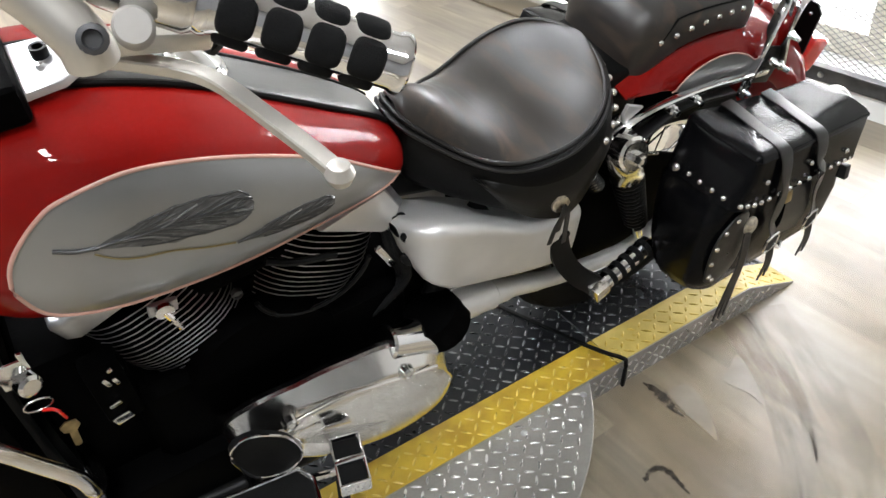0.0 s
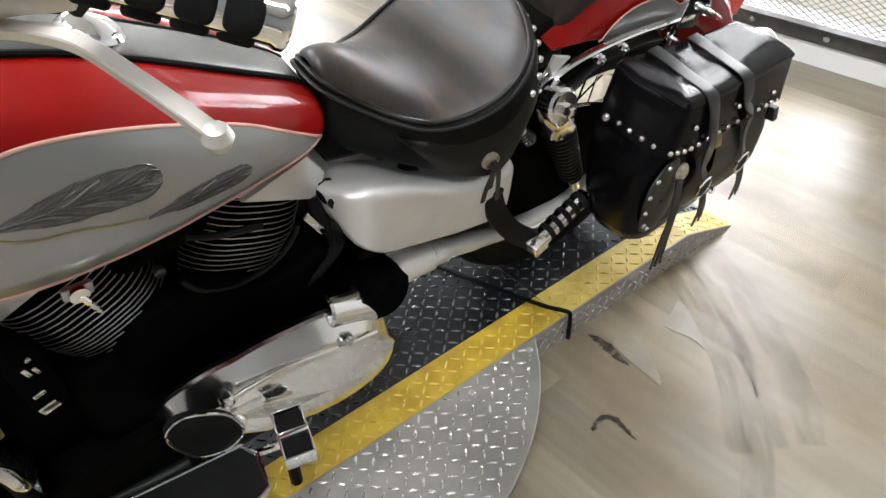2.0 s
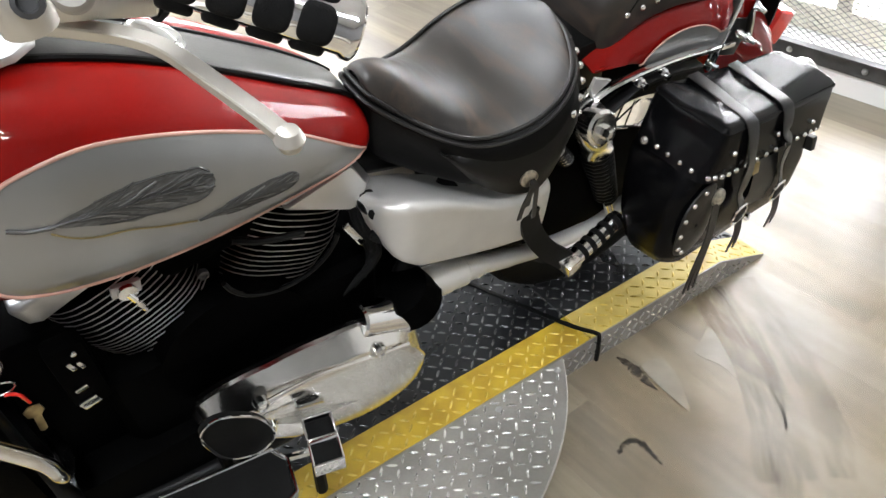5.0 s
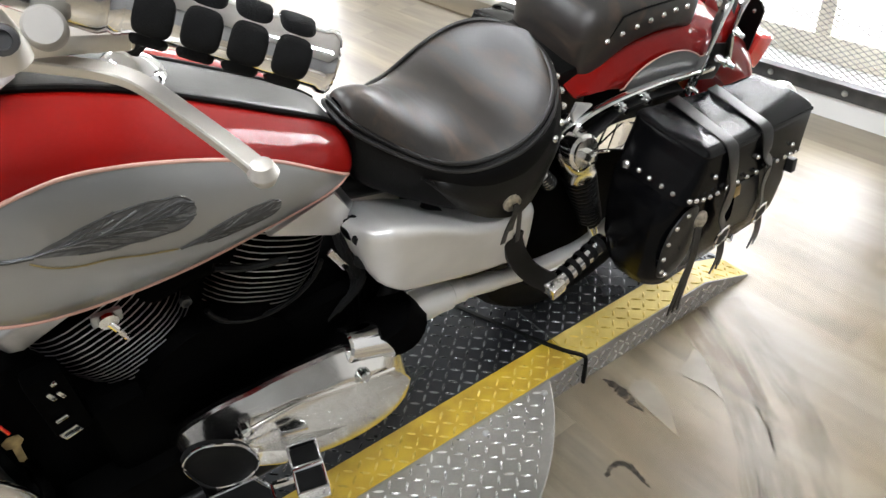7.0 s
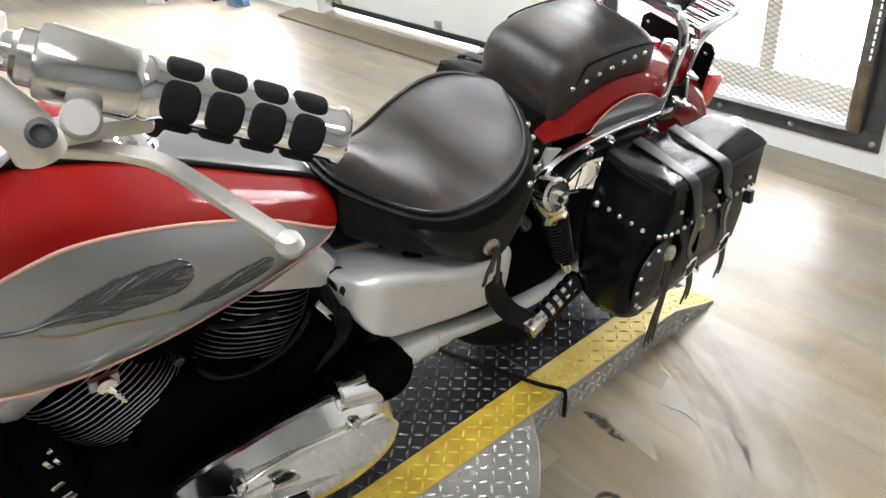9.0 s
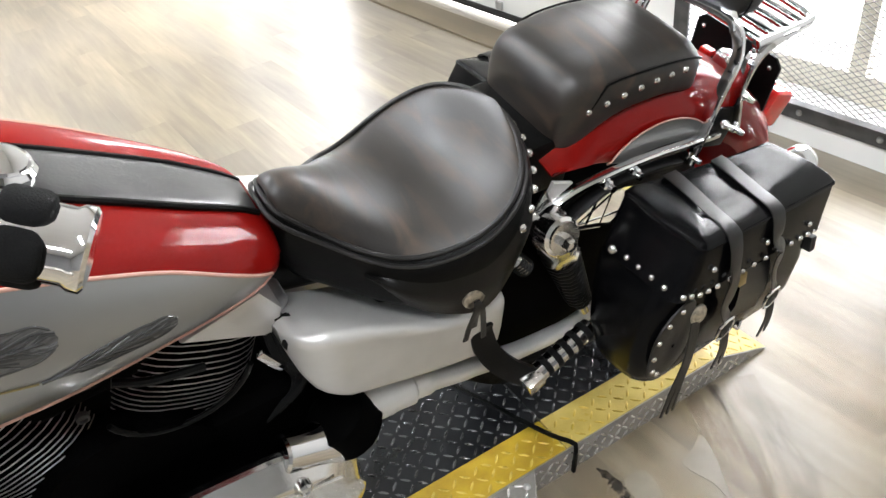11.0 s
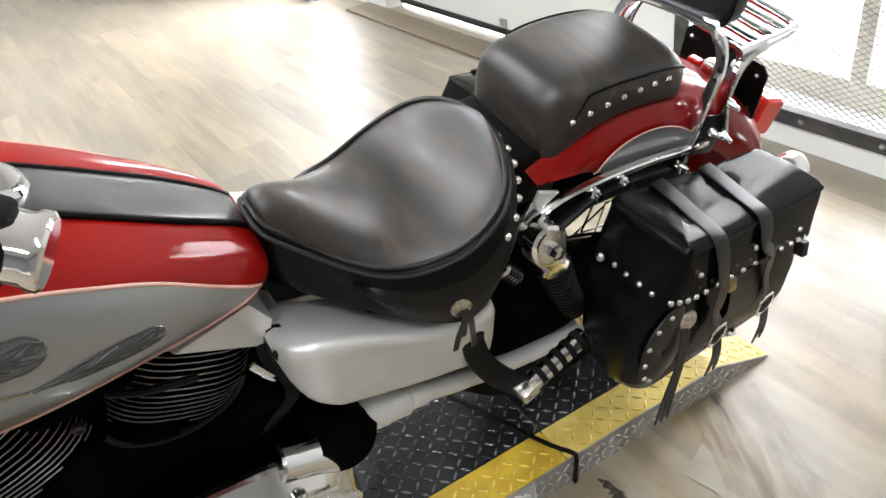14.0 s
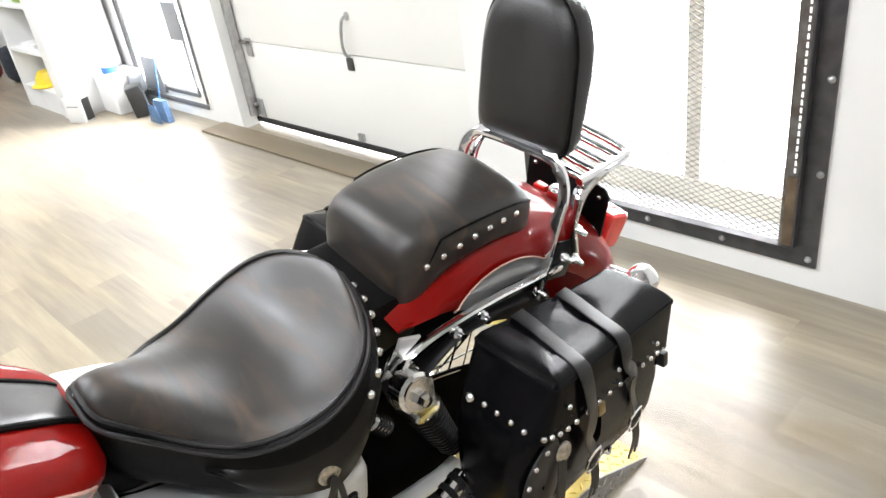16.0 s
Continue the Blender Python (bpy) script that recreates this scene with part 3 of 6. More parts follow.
pull = part("pull_handle", tube([(-0.004, 2.112, 0.672), (-0.028, 2.114, 0.664), (-0.038, 2.118, 0.635), (-0.040, 2.128, 0.585), (-0.036, 2.138, 0.535), (-0.024, 2.144, 0.500), (-0.006, 2.146, 0.482)], 0.0075, 10), GALV, roll, "bent steel pull handle")
part("latch_plate", box((0.014, 0.040, 0.060), (-0.008, 2.142, 0.448), 0.004), GATE, pull, "dark latch plate")
part("rosette", lathe([(0.020, 0), (0.020, 0.004), (0.012, 0.007), (0, 0.007)], 18, aim((0, 2.112, 0.672), (-0.1, 2.112, 0.672))), GALV, pull)
latch = part("latch", box((0.010, 0.10, 0.030), (-0.006, 1.265, 0.735), 0.003), GALV, roll, "steel slide latch")
part("latch_knob", lathe([(0.008, 0), (0.007, 0.012), (0.014, 0.018), (0.014, 0.028), (0, 0.032)], 16, aim((-0.010, 1.308, 0.735), (-0.1, 1.308, 0.735))), BLACK_PLASTIC, latch)
# a slit of daylight under the door
part("threshold_gap", box((0.012, 1.25, 0.014), (-0.004, 2.50, 0.008)), GLOW, roll, "strip of daylight under the door")

board = tagged(part("threshold", box((0.16, 2.25, 0.012), (1.365, 2.25, 0.006), 0.003), DARK_WOOD), "worn brown threshold strip before the garage door", "threshold", kind="structure")

# ---- glazed side door ----
gd = empty("door_1", Matrix.Translation((WX + 0.02, 0, 0)))
tagged(gd, "white glazed side door with grey trim lines, closed", "door", kind="structure")
for nm, sy, sz, cy, cz in (("door_stile", 0.06, 2.05, 3.51, 1.09), ("door_stile", 0.06, 2.05, 4.38, 1.09), ("door_rail", 0.81, 0.10, 3.945, 0.13), ("door_rail", 0.81, 0.08, 3.945, 2.07)):
    part(nm, box((0.05, sy, sz), (0, cy, cz), 0.004), DOOR_PAINT, gd)
for sy, sz, cy, cz in ((0.018, 1.95, 3.575, 1.12), (0.014, 1.95, 4.385, 1.12), (0.014, 1.95, 4.425, 1.12), (0.81, 0.020, 3.98, 0.150), (0.92, 0.026, 3.96, 0.085), (0.016, 1.95, 3.50, 1.08)):
    part("trim_strip", box((0.012, sy, sz), (-0.030, cy, cz), 0.002), TRIM, gd)
part("pane", box((0.006, 0.76, 1.84), (0.0, 3.945, 1.12)), GLASS, gd).visible_shadow = False
sign = tagged(part("notice_board", box((0.006, 0.17, 0.22), (WX - 0.024, 3.62, 0.60), 0.002), GREY_PLASTIC), "grey notice sheet fixed to the glazed door", "notice")


# ---- display stand ----
STAND = Matrix.Translation((0, 0, 0)) @ Matrix.Rotation(radians(-3.6), 4, "Z")
DECK = 0.070
stand = empty("display_stand", STAND)
tagged(stand, "low tread-plate display stand with a yellow edge and round turntable", "display stand")
SX0, SX1, RAMP = -1.70, 0.40, 0.17
SW = 0.52
YEL = 0.088


def lug(bm_v, bm_f, c, ax, ay, az, length, width, height):
    """A raised pointed lug on a plate: c its centre, ax along it."""
    i = len(bm_v)
    c = Vector(c)
    for u, v, h in ((-1, 0, 0), (-0.45, -0.8, 0), (0.45, -0.8, 0), (1, 0, 0), (0.45, 0.8, 0), (-0.45, 0.8, 0), (-0.55, 0, 1), (0.55, 0, 1), (0, -0.38, 1), (0, 0.38, 1)):
        bm_v.append(c + ax * (u * length / 2) + ay * (v * width / 2) + az * (h * height - 0.0004))
    for f in ((0, 1, 6), (1, 2, 8), (1, 8, 6), (2, 7, 8), (2, 3, 7), (3, 4, 7), (4, 9, 7), (4, 5, 9), (5, 6, 9), (5, 0, 6), (6, 8, 7, 9)):
        bm_f.append(tuple(i + k for k in f))


def lug_field(name, test, u0, u1, v0, v1, put, material, parent, pitch=0.0245, length=0.0255, width=0.0070, height=0.0030, turn=math.pi / 4, shift=0):
    vs, fs = [], []
    nu, nv = int((u1 - u0) / pitch) + 1, int((v1 - v0) / pitch) + 1
    for i in range(nu):
        for j in range(nv):
            u, v = u0 + (i + 0.5) * pitch, v0 + (j + 0.5) * pitch
            if not test(u, v):
                continue
            p, au, av, an = put(u, v)
            a = turn + (math.pi / 2 if (i + j + shift) % 2 else 0)
            ax = au * math.cos(a) + av * math.sin(a)
            lug(vs, fs, p, ax, an.cross(ax), an, length, width, height)
    me = bpy.data.meshes.new(name)
    me.from_pydata([tuple(v) for v in vs], [], fs)
    me.materials.append(material)
    for p in me.polygons:
        p.use_smooth = True
    me.set_sharp_from_angle(angle=radians(60))
    ob = new(name, me)
    ob.parent = parent
    ob["kind"] = "stuff"
    return ob


UX, UY, UZ = Vector((1, 0, 0)), Vector((0, 1, 0)), Vector((0, 0, 1))
deck_profile = [(SX0, 0.0), (SX0, DECK), (-0.012, DECK), (-0.012, 0.0)]
ramp_profile = [(-0.008, 0.0), (-0.008, DECK), (SX1, DECK), (SX1 + RAMP, 0.004), (SX1 + RAMP, 0.0)]
side_profile = [(SX0, 0.0), (SX0, DECK), (SX1, DECK), (SX1 + RAMP, 0.004), (SX1 + RAMP, 0.0)]


def slab(y0, y1, drop=0.0):
    """The deck and its ramp between two lines along x."""
    return loft([[(x, y, max(0, z - drop)) for x, z in deck_profile] for y in (y0, y1)])


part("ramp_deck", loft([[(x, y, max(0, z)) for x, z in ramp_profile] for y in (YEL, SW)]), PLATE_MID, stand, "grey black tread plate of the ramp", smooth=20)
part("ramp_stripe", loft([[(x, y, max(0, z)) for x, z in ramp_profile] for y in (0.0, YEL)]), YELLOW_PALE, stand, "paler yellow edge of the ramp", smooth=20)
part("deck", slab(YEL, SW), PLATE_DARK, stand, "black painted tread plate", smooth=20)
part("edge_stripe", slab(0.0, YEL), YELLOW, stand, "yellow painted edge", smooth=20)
part("skirt", loft([[(x, y, max(0, z - 0.001)) for x, z in side_profile] for y in (-0.003, -0.0005)]), PLATE, stand, "bare tread-plate side", smooth=20)


def on_deck(u, v):
    if u <= SX1:
        return Vector((u, v, DECK)), UX, UY, UZ
    s = (u - SX1) / RAMP
    d = Vector((RAMP, 0, 0.004 - DECK)).normalized()
    return Vector((u, v, DECK + (0.004 - DECK) * s)), d, UY, d.cross(UY)


lug_field("deck_tread", lambda u, v: YEL + 0.006 < v < SW - 0.01 and u < SX1 + RAMP - 0.02, -1.3, SX1 + RAMP, YEL, SW, on_deck, PLATE_WORN, stand)
lug_field("stripe_tread", lambda u, v: 0.006 < v < YEL - 0.004 and u < SX1 + RAMP - 0.02, -1.3, SX1 + RAMP, 0.0, YEL, on_deck, YELLOW_LUG, stand, shift=1, height=0.0030)
lug_field("skirt_tread", lambda u, v: v < on_deck(u, 0)[0].z - 0.010, -1.0, SX1 + RAMP, 0.0, DECK,
          lambda u, v: (Vector((u, -0.003, v)), UX, UZ, -UY), PLATE_LUG, stand, pitch=0.0195, length=0.0235, width=0.0068, height=0.0030)
DC, DR = Vector((-0.615, 0.30, 0)), 0.605
disc = part("turntable_disc", lathe([(0, 0.060), (DR - 0.001, 0.060), (DR, 0.061), (DR, 0.0655), (DR - 0.002, 0.067), (0, 0.067)], 128, Matrix.Translation(DC)), PLATE, stand, "bare tread-plate turntable disc", smooth=20)
part("turntable_base", lathe([(0, 0.0), (DR - 0.10, 0.0), (DR - 0.10, 0.060), (0, 0.060)], 64, Matrix.Translation(DC)), BLACK_METAL, stand)
lug_field("disc_tread", lambda u, v: (Vector((u, v, 0)) - DC).length < DR - 0.012 and v < -0.012, -1.3, 0.0, -0.32, 0.0,
          lambda u, v: (Vector((u, v, 0.067)), UX, UY, UZ), PLATE_LUG, stand, turn=0.95, height=0.0028)
for bx, by in ((-0.125, -0.024), (-0.285, -0.032)):
    stud(stand, (bx, by, 0.067), (0, 0, 1), 0.0075, "bolt", GALV)
strap = tagged(part("hold_down_strap", tube([(-0.13, 0.36, DECK + 0.004), (-0.03, 0.075, DECK + 0.005), (0.004, 0.004, DECK + 0.006), (0.006, -0.009, DECK), (0.002, -0.010, 0.03), (-0.002, -0.010, 0.003)], 0.006, flat=(0.0045, 0.0035), n=4), BLACK),
               "black flat strap laid over the stand edge", "strap")
strap.matrix_world = STAND

# ---- motorcycle: x to its tail, y to its right, z up, leaning on its stand ----
BIKE = Matrix.Translation((0, 0.256, 0.072)) @ Matrix.Rotation(radians(-3.0), 4, "Z") @ Matrix.Rotation(radians(14.8), 4, "X")
bike = empty("motorcycle", BIKE)
tagged(bike, "red and grey cruiser motorcycle leaning on a display stand", "motorcycle")

# fuel tank
TANK = refine([(-1.01, 0.89, 0.82, 0.055), (-0.99, 0.935, 0.79, 0.10), (-0.94, 0.968, 0.765, 0.140), (-0.88, 0.984, 0.748, 0.158), (-0.81, 0.981, 0.738, 0.166), (-0.72, 0.950, 0.735, 0.166), (-0.64, 0.909, 0.735, 0.158),
               (-0.55, 0.854, 0.730, 0.138), (-0.49, 0.815, 0.722, 0.117), (-0.445, 0.782, 0.716, 0.092), (-0.428, 0.762, 0.722, 0.068)], 4)
TPROF = [(0.0, 1.0), (0.3, 0.995), (0.5, 0.98), (0.68, 0.935), (0.82, 0.85), (0.93, 0.69), (1.0, 0.45), (0.985, 0.25), (0.92, 0.10), (0.75, 0.02), (0.4, 0.0), (0.0, 0.0)]
TSM = smooth_line([(a, b, 0) for a, b in TPROF], 4)


def tank_side(x, z):
    """Half width of the tank at a height."""
    zt, zb, w = lerp(TANK, x)
    v = (z - zb) / (zt - zb)
    for p, q in zip(TSM, TSM[1:]):
        if q.y <= v <= p.y and p.y > q.y:
            t = (p.y - v) / (p.y - q.y)
            return w * (p.x + (q.x - p.x) * t)
    return 0.02


def tank_ring(row):
    x, zt, zb, w = row
    half = [(w * p.x, zb + (zt - zb) * p.y) for p in TSM]
    return [(x, -y, z) for y, z in half] + [(x, y, z) for y, z in reversed(half[1:-1])]


tank = part("fuel_tank", loft([tank_ring(r) for r in TANK]), RED, bike, "glossy red tank with grey side panels", smooth=70)
SPEAR = refine([(-0.925, 0.850, 0.838), (-0.918, 0.872, 0.810), (-0.905, 0.892, 0.788), (-0.88, 0.916, 0.774), (-0.85, 0.931, 0.765), (-0.79, 0.935, 0.757), (-0.73, 0.921, 0.754), (-0.67, 0.897, 0.753),
                (-0.61, 0.865, 0.748), (-0.55, 0.827, 0.743), (-0.49, 0.776, 0.735), (-0.452, 0.739, 0.733)], 4)


def spear_point(x, v, s, lift):
    zt, zb = lerp(SPEAR, x)[:2]
    z = zb + (zt - zb) * v
    return Vector((x, s * (tank_side(x, z) + lift), z))


for s in (-1, 1):
    part("side_panel", grid(60, 12, lambda u, v: spear_point(-0.925 + 0.473 * u ** 1.8, v, s, 0.0016)), GREY_PAINT, tank, "satin grey painted panel", smooth=80)
    rim = [spear_point(-0.925 + 0.473 * (k / 60) ** 1.8, 1, s, 0.002) for k in range(61)] + [spear_point(-0.925 + 0.473 * (1 - k / 60) ** 1.8, 0, s, 0.002) for k in range(1, 61)]
    part("pinstripe", tube(rim, 0.0024, 8, 1, closed=True, sharp=True), PINSTRIPE, tank, "pale pink pinstripe")


def on_tank(x, z, s, lift):
    return Vector((x, s * (tank_side(x, z) + lift), z))


def feather(parent, x0, z0, x1, z1, width, s, bend):
    """A painted feather on the tank side: a dark vane, paler barbs and a fine shaft."""
    a = math.atan2(z1 - z0, x1 - x0)

    def at(u, v):
        w = width * (0.04 + 0.96 * (min(1, u / 0.45) ** 0.8) * math.sqrt(max(0.0, 1 - max(0, (u - 0.78) / 0.22) ** 2.2)))
        w *= 1 + 0.05 * math.sin(u * 31 + v * 5)
        x, z = x0 + (x1 - x0) * u, z0 + (z1 - z0) * u + bend * math.sin(math.pi * u)
        return x - math.sin(a) * w * (v - 0.5), z + math.cos(a) * w * (v - 0.5)

    vane = part("feather", grid(44, 8, lambda u, v: on_tank(*at(u, v), s, 0.0022)), FEATHER, parent, "grey painted feather with dark streaks")
    for k in range(26):
        for side in (-1, 1):
            u0 = 0.03 + 0.034 * k + 0.012 * math.sin(k * 5.1 + side)
            u1 = min(0.99, u0 + 0.30 + 0.06 * math.sin(k * 2.3 + side))
            reach = 0.33 + 0.13 * math.sin(k * 3.7 + side)
            pts = [on_tank(*at(u0 + (u1 - u0) * q, 0.5 + side * (0.04 + reach * q ** 1.3)), s, 0.0021) for q in (0, 0.33, 0.66, 1)]
            pale = side < 0 and k % 3 == 1 or k % 7 == 3
            part("barb", tube(pts, 0.0005 + 0.0004 * ((k * 7 + side) % 3), 5, 3), FEATHER_PALE if pale else FEATHER_DARK, vane)
    for v in (0.03, 0.97):
        part("vane_edge", tube([on_tank(*at(u, v), s, 0.0018) for u in (0.25, 0.4, 0.55, 0.7, 0.8, 0.9, 0.97)], 0.0014, 5), FEATHER_DARK, vane)
    part("shaft", tube([on_tank(*at(u, 0.5), s, 0.0026) for u in (0.0, 0.25, 0.5, 0.75, 0.93)], 0.0016, 6), FEATHER_DARK, vane)
    return vane


for s in (-1, 1):
    feather(tank, -0.838, 0.874, -0.672, 0.848, 0.042, s, 0.004)
    feather(tank, -0.703, 0.807, -0.570, 0.787, 0.026, s, 0.002)
    part("quill", tube([on_tank(x, z, s, 0.0026) for x, z in ((-0.876, 0.884), (-0.859, 0.877), (-0.836, 0.873))], 0.0024, 6), FEATHER_DARK, tank)
    part("quill", tube([on_tank(x, z, s, 0.0026) for x, z in ((-0.842, 0.867), (-0.825, 0.853), (-0.802, 0.843), (-0.772, 0.836), (-0.74, 0.822), (-0.705, 0.808))], 0.0011, 6), QUILL, tank)


def strip_point(u, v, lift):
    x = -0.95 + 0.515 * u
    zt, zb, w = lerp(TANK, x)
    hw = 0.042 if u < 0.85 else 0.042 - 0.010 * (u - 0.85) / 0.15
    y = -hw + 2 * hw * v
    best = zt
    for p, q in zip(TSM, TSM[1:]):
        if p.x * w <= abs(y) <= q.x * w:
            best = zb + (zt - zb) * (p.y + (q.y - p.y) * (abs(y) - p.x * w) / max(1e-6, (q.x - p.x) * w))
            break
    return Vector((x, y, best + lift * (1 - 0.5 * abs(2 * v - 1) ** 6)))


part("tank_bib", grid(60, 16, lambda u, v: strip_point(u, v, 0.007)), BIB_LEATHER, tank, "worn black leather tank bib", smooth=80)
for v in (0, 1):
    part("bib_piping", tube([strip_point(k / 30, v, 0.006) for k in range(31)], 0.0045, 8, 1), SKIRT, tank)
cap = part("filler_cap", lathe([(0.034, -0.004), (0.036, 0.006), (0.0355, 0.018), (0.031, 0.023), (0.028, 0.021), (0.026, 0.025), (0.010, 0.029), (0, 0.029)], 28, aim((-0.668, 0.0, 0.915), (-0.634, 0.0, 0.99))), CHROME, tank, "chrome filler cap")

# solo seat
SOLO = refine([(-0.422, 0.018, 0.790, 0.786), (-0.417, 0.033, 0.798, 0.780), (-0.403, 0.042, 0.801, 0.766), (-0.378, 0.056, 0.793, 0.744), (-0.348, 0.080, 0.771, 0.725), (-0.312, 0.106, 0.744, 0.711), (-0.274, 0.121, 0.724, 0.704),
               (-0.236, 0.132, 0.715, 0.708), (-0.198, 0.139, 0.716, 0.719), (-0.163, 0.1365, 0.727, 0.734), (-0.133, 0.124, 0.744, 0.751), (-0.111, 0.102, 0.763, 0.766), (-0.095, 0.071, 0.777, 0.777), (-0.086, 0.040, 0.783, 0.783), (-0.0825, 0.012, 0.786, 0.785)], 3)
SEAT_Y = -0.022


def seat_top(u, v):
    k = u * (len(SOLO) - 1)
    i = min(int(k), len(SOLO) - 2)
    x, w, zc, zr = [a + (b - a) * (k - i) for a, b in zip(SOLO[i], SOLO[i + 1])]
    y = 2 * v - 1
    swell = 0.011 * (1 - abs(y) ** 6)
    return Vector((x, SEAT_Y + w * y, zr + (zc - zr) * (1 - y * y) + swell))


seat = part("solo_seat", grid(48, 28, seat_top), SADDLE, bike, "worn black leather solo saddle with studs", smooth=85)


def rim_points():
    left = [(x, SEAT_Y - w, zr) for x, w, zc, zr in SOLO]
    right = [(x, SEAT_Y + w, zr) for x, w, zc, zr in reversed(SOLO)]
    return left + right


SKIRT_Z = [(-0.433, 0.665), (-0.40, 0.645), (-0.36, 0.632), (-0.30, 0.618), (-0.2, 0.605), (-0.12, 0.640), (-0.08, 0.70)]


def out_dir(x, y):
    d = Vector((max(0, x + 0.16) * 1.2 + min(0, x + 0.36) * 0.8, (y - SEAT_Y) * 1.6, 0))
    return d.normalized()


def skirt_ring(v, grow):
    ring = []
    for x, y, z in rim_points():
        zb = lerp(SKIRT_Z, x)[0]
        d = out_dir(x, y)
        flare = 0.023 if x > -0.30 else 0.023 * max(0.25, (x + 0.45) / 0.15)
        g = grow + flare * math.sin(math.pi * min(0.5, v * 1.25)) ** 0.8
        ring.append(Vector((x, y, z + (zb - z) * v)) + d * g)
    return ring


part("skirt", loft([skirt_ring(v, g) for v, g in ((0, -0.004), (0.0, 0.002), (0.06, 0.003), (0.14, 0.002), (0.25, 0.001), (0.4, 0.0), (0.6, -0.002), (0.8, -0.006), (0.93, -0.012), (1.0, -0.022))], cap=False), SKIRT, seat, "black vinyl side skirt", smooth=70)
part("piping", tube([Vector(p) + out_dir(p[0], p[1]) * 0.001 + Vector((0, 0, 0.003)) for p in rim_points()], 0.0036, 8, 1, closed=True, sharp=True), LEATHER, seat)
part("piping", tube([Vector(p) + out_dir(p[0], p[1]) * 0.009 - Vector((0, 0, 0.006)) for p in rim_points()], 0.0034, 8, 1, closed=True, sharp=True), LEATHER, seat)
FLAP = [(-0.345, 0.700), (-0.325, 0.676), (-0.300, 0.640), (-0.276, 0.618), (-0.25, 0.602), (-0.22, 0.592), (-0.195, 0.588), (-0.17, 0.606), (-0.15, 0.632), (-0.12, 0.672)]


def seat_row(x):
    return lerp(SOLO, x)


def flap_point(u, v, s, lift):
    x = -0.345 + 0.224 * u
    w, zc, zr = seat_row(x)
    z1 = lerp(FLAP, x)[0]
    z0 = zr - 0.014 - 0.02 * max(0, 1 - u * 5)
    z = z0 + (z1 - z0) * v
    d = out_dir(x, SEAT_Y + s * w)
    return Vector((x, SEAT_Y + s * w, z)) + d * (0.007 + lift + 0.016 * math.sin(math.pi / 2 * min(1, v * 1.6)) - 0.018 * max(0, v - 0.6))


for s in (-1, 1):
    part("side_flap", thicken(grid(24, 8, lambda u, v: flap_point(u, v, s, 0.004)), 0.003), FLAP_VINYL, seat, "black vinyl flap", smooth=60)
    cp = flap_point(0.572, 0.63, s, 0.006)
    nrm = Vector((0, s, 0.12))
    con = part("concho", lathe([(0.0175, -0.003), (0.0175, 0.001), (0.0155, 0.003), (0.013, 0.0035), (0.008, 0.005), (0, 0.0055)], 22, aim(cp, cp + nrm)), CONCHO, seat, "silver concho")
    for dx, ln in ((-0.004, 0.085), (0.006, 0.098), (0.0, 0.060)):
        part("tassel", tube([cp + Vector((0, s * 0.007, 0)), cp + Vector((dx, s * 0.012, -0.015)), cp + Vector((dx * 2.4, s * 0.012 - s * 0.004, -ln * 0.6)), cp + Vector((dx * 3.2, s * 0.006, -ln))], 0.003, 6, flat=(0.0045, 0.0012), up=(0, 1, 0)), STRAP_LEATHER, con)
line = [Vector((x, y, z - 0.030)) + out_dir(x, y) * 0.0255 for x, y, z in rim_points() if x > -0.150]
reach = [0.0]
for p, q in zip(line, line[1:]):
    reach.append(reach[-1] + (q - p).length)
count = round(reach[-1] / 0.0295)
for k in range(count + 1):
    want = reach[-1] * k / count
    i = max(j for j in range(len(reach) - 1) if reach[j] <= want + 1e-9)
    p = line[i].lerp(line[i + 1], (want - reach[i]) / max(1e-9, reach[i + 1] - reach[i]))
    stud(seat, p, Vector((max(0.0, p.x + 0.16) * 1.4, (p.y - SEAT_Y) * 1.3, 0.05)), 0.0062)

# passenger seat
PILL = refine([(-0.026, 0.055, 0.780, 0.706), (-0.024, 0.072, 0.800, 0.698), (-0.014, 0.086, 0.824, 0.696), (0.012, 0.094, 0.838, 0.714), (0.07, 0.098, 0.839, 0.748), (0.13, 0.100, 0.835, 0.756), (0.18, 0.099, 0.829, 0.750),
               (0.22, 0.096, 0.820, 0.738), (0.246, 0.088, 0.806, 0.728), (0.258, 0.074, 0.790, 0.722), (0.262, 0.05, 0.770, 0.722)], 3)


def pill_ring(row):
    x, w, zt, zb = row
    h = zt - zb
    ring = []
    for k in range(36):
        a = 2 * math.pi * k / 36
        c, s = math.cos(a), math.sin(a)
        y = w * math.copysign(abs(c) ** 0.46, c)
        z = math.copysign(abs(s) ** (0.58 if s > 0 else 0.30), s)
        if s < 0:
            y = w * math.copysign(abs(c) ** 0.22, c)
        ring.append((x, y * (1 - 0.09 * max(0.0, z) ** 3), zb + h * (0.5 + 0.5 * z)))
    return ring


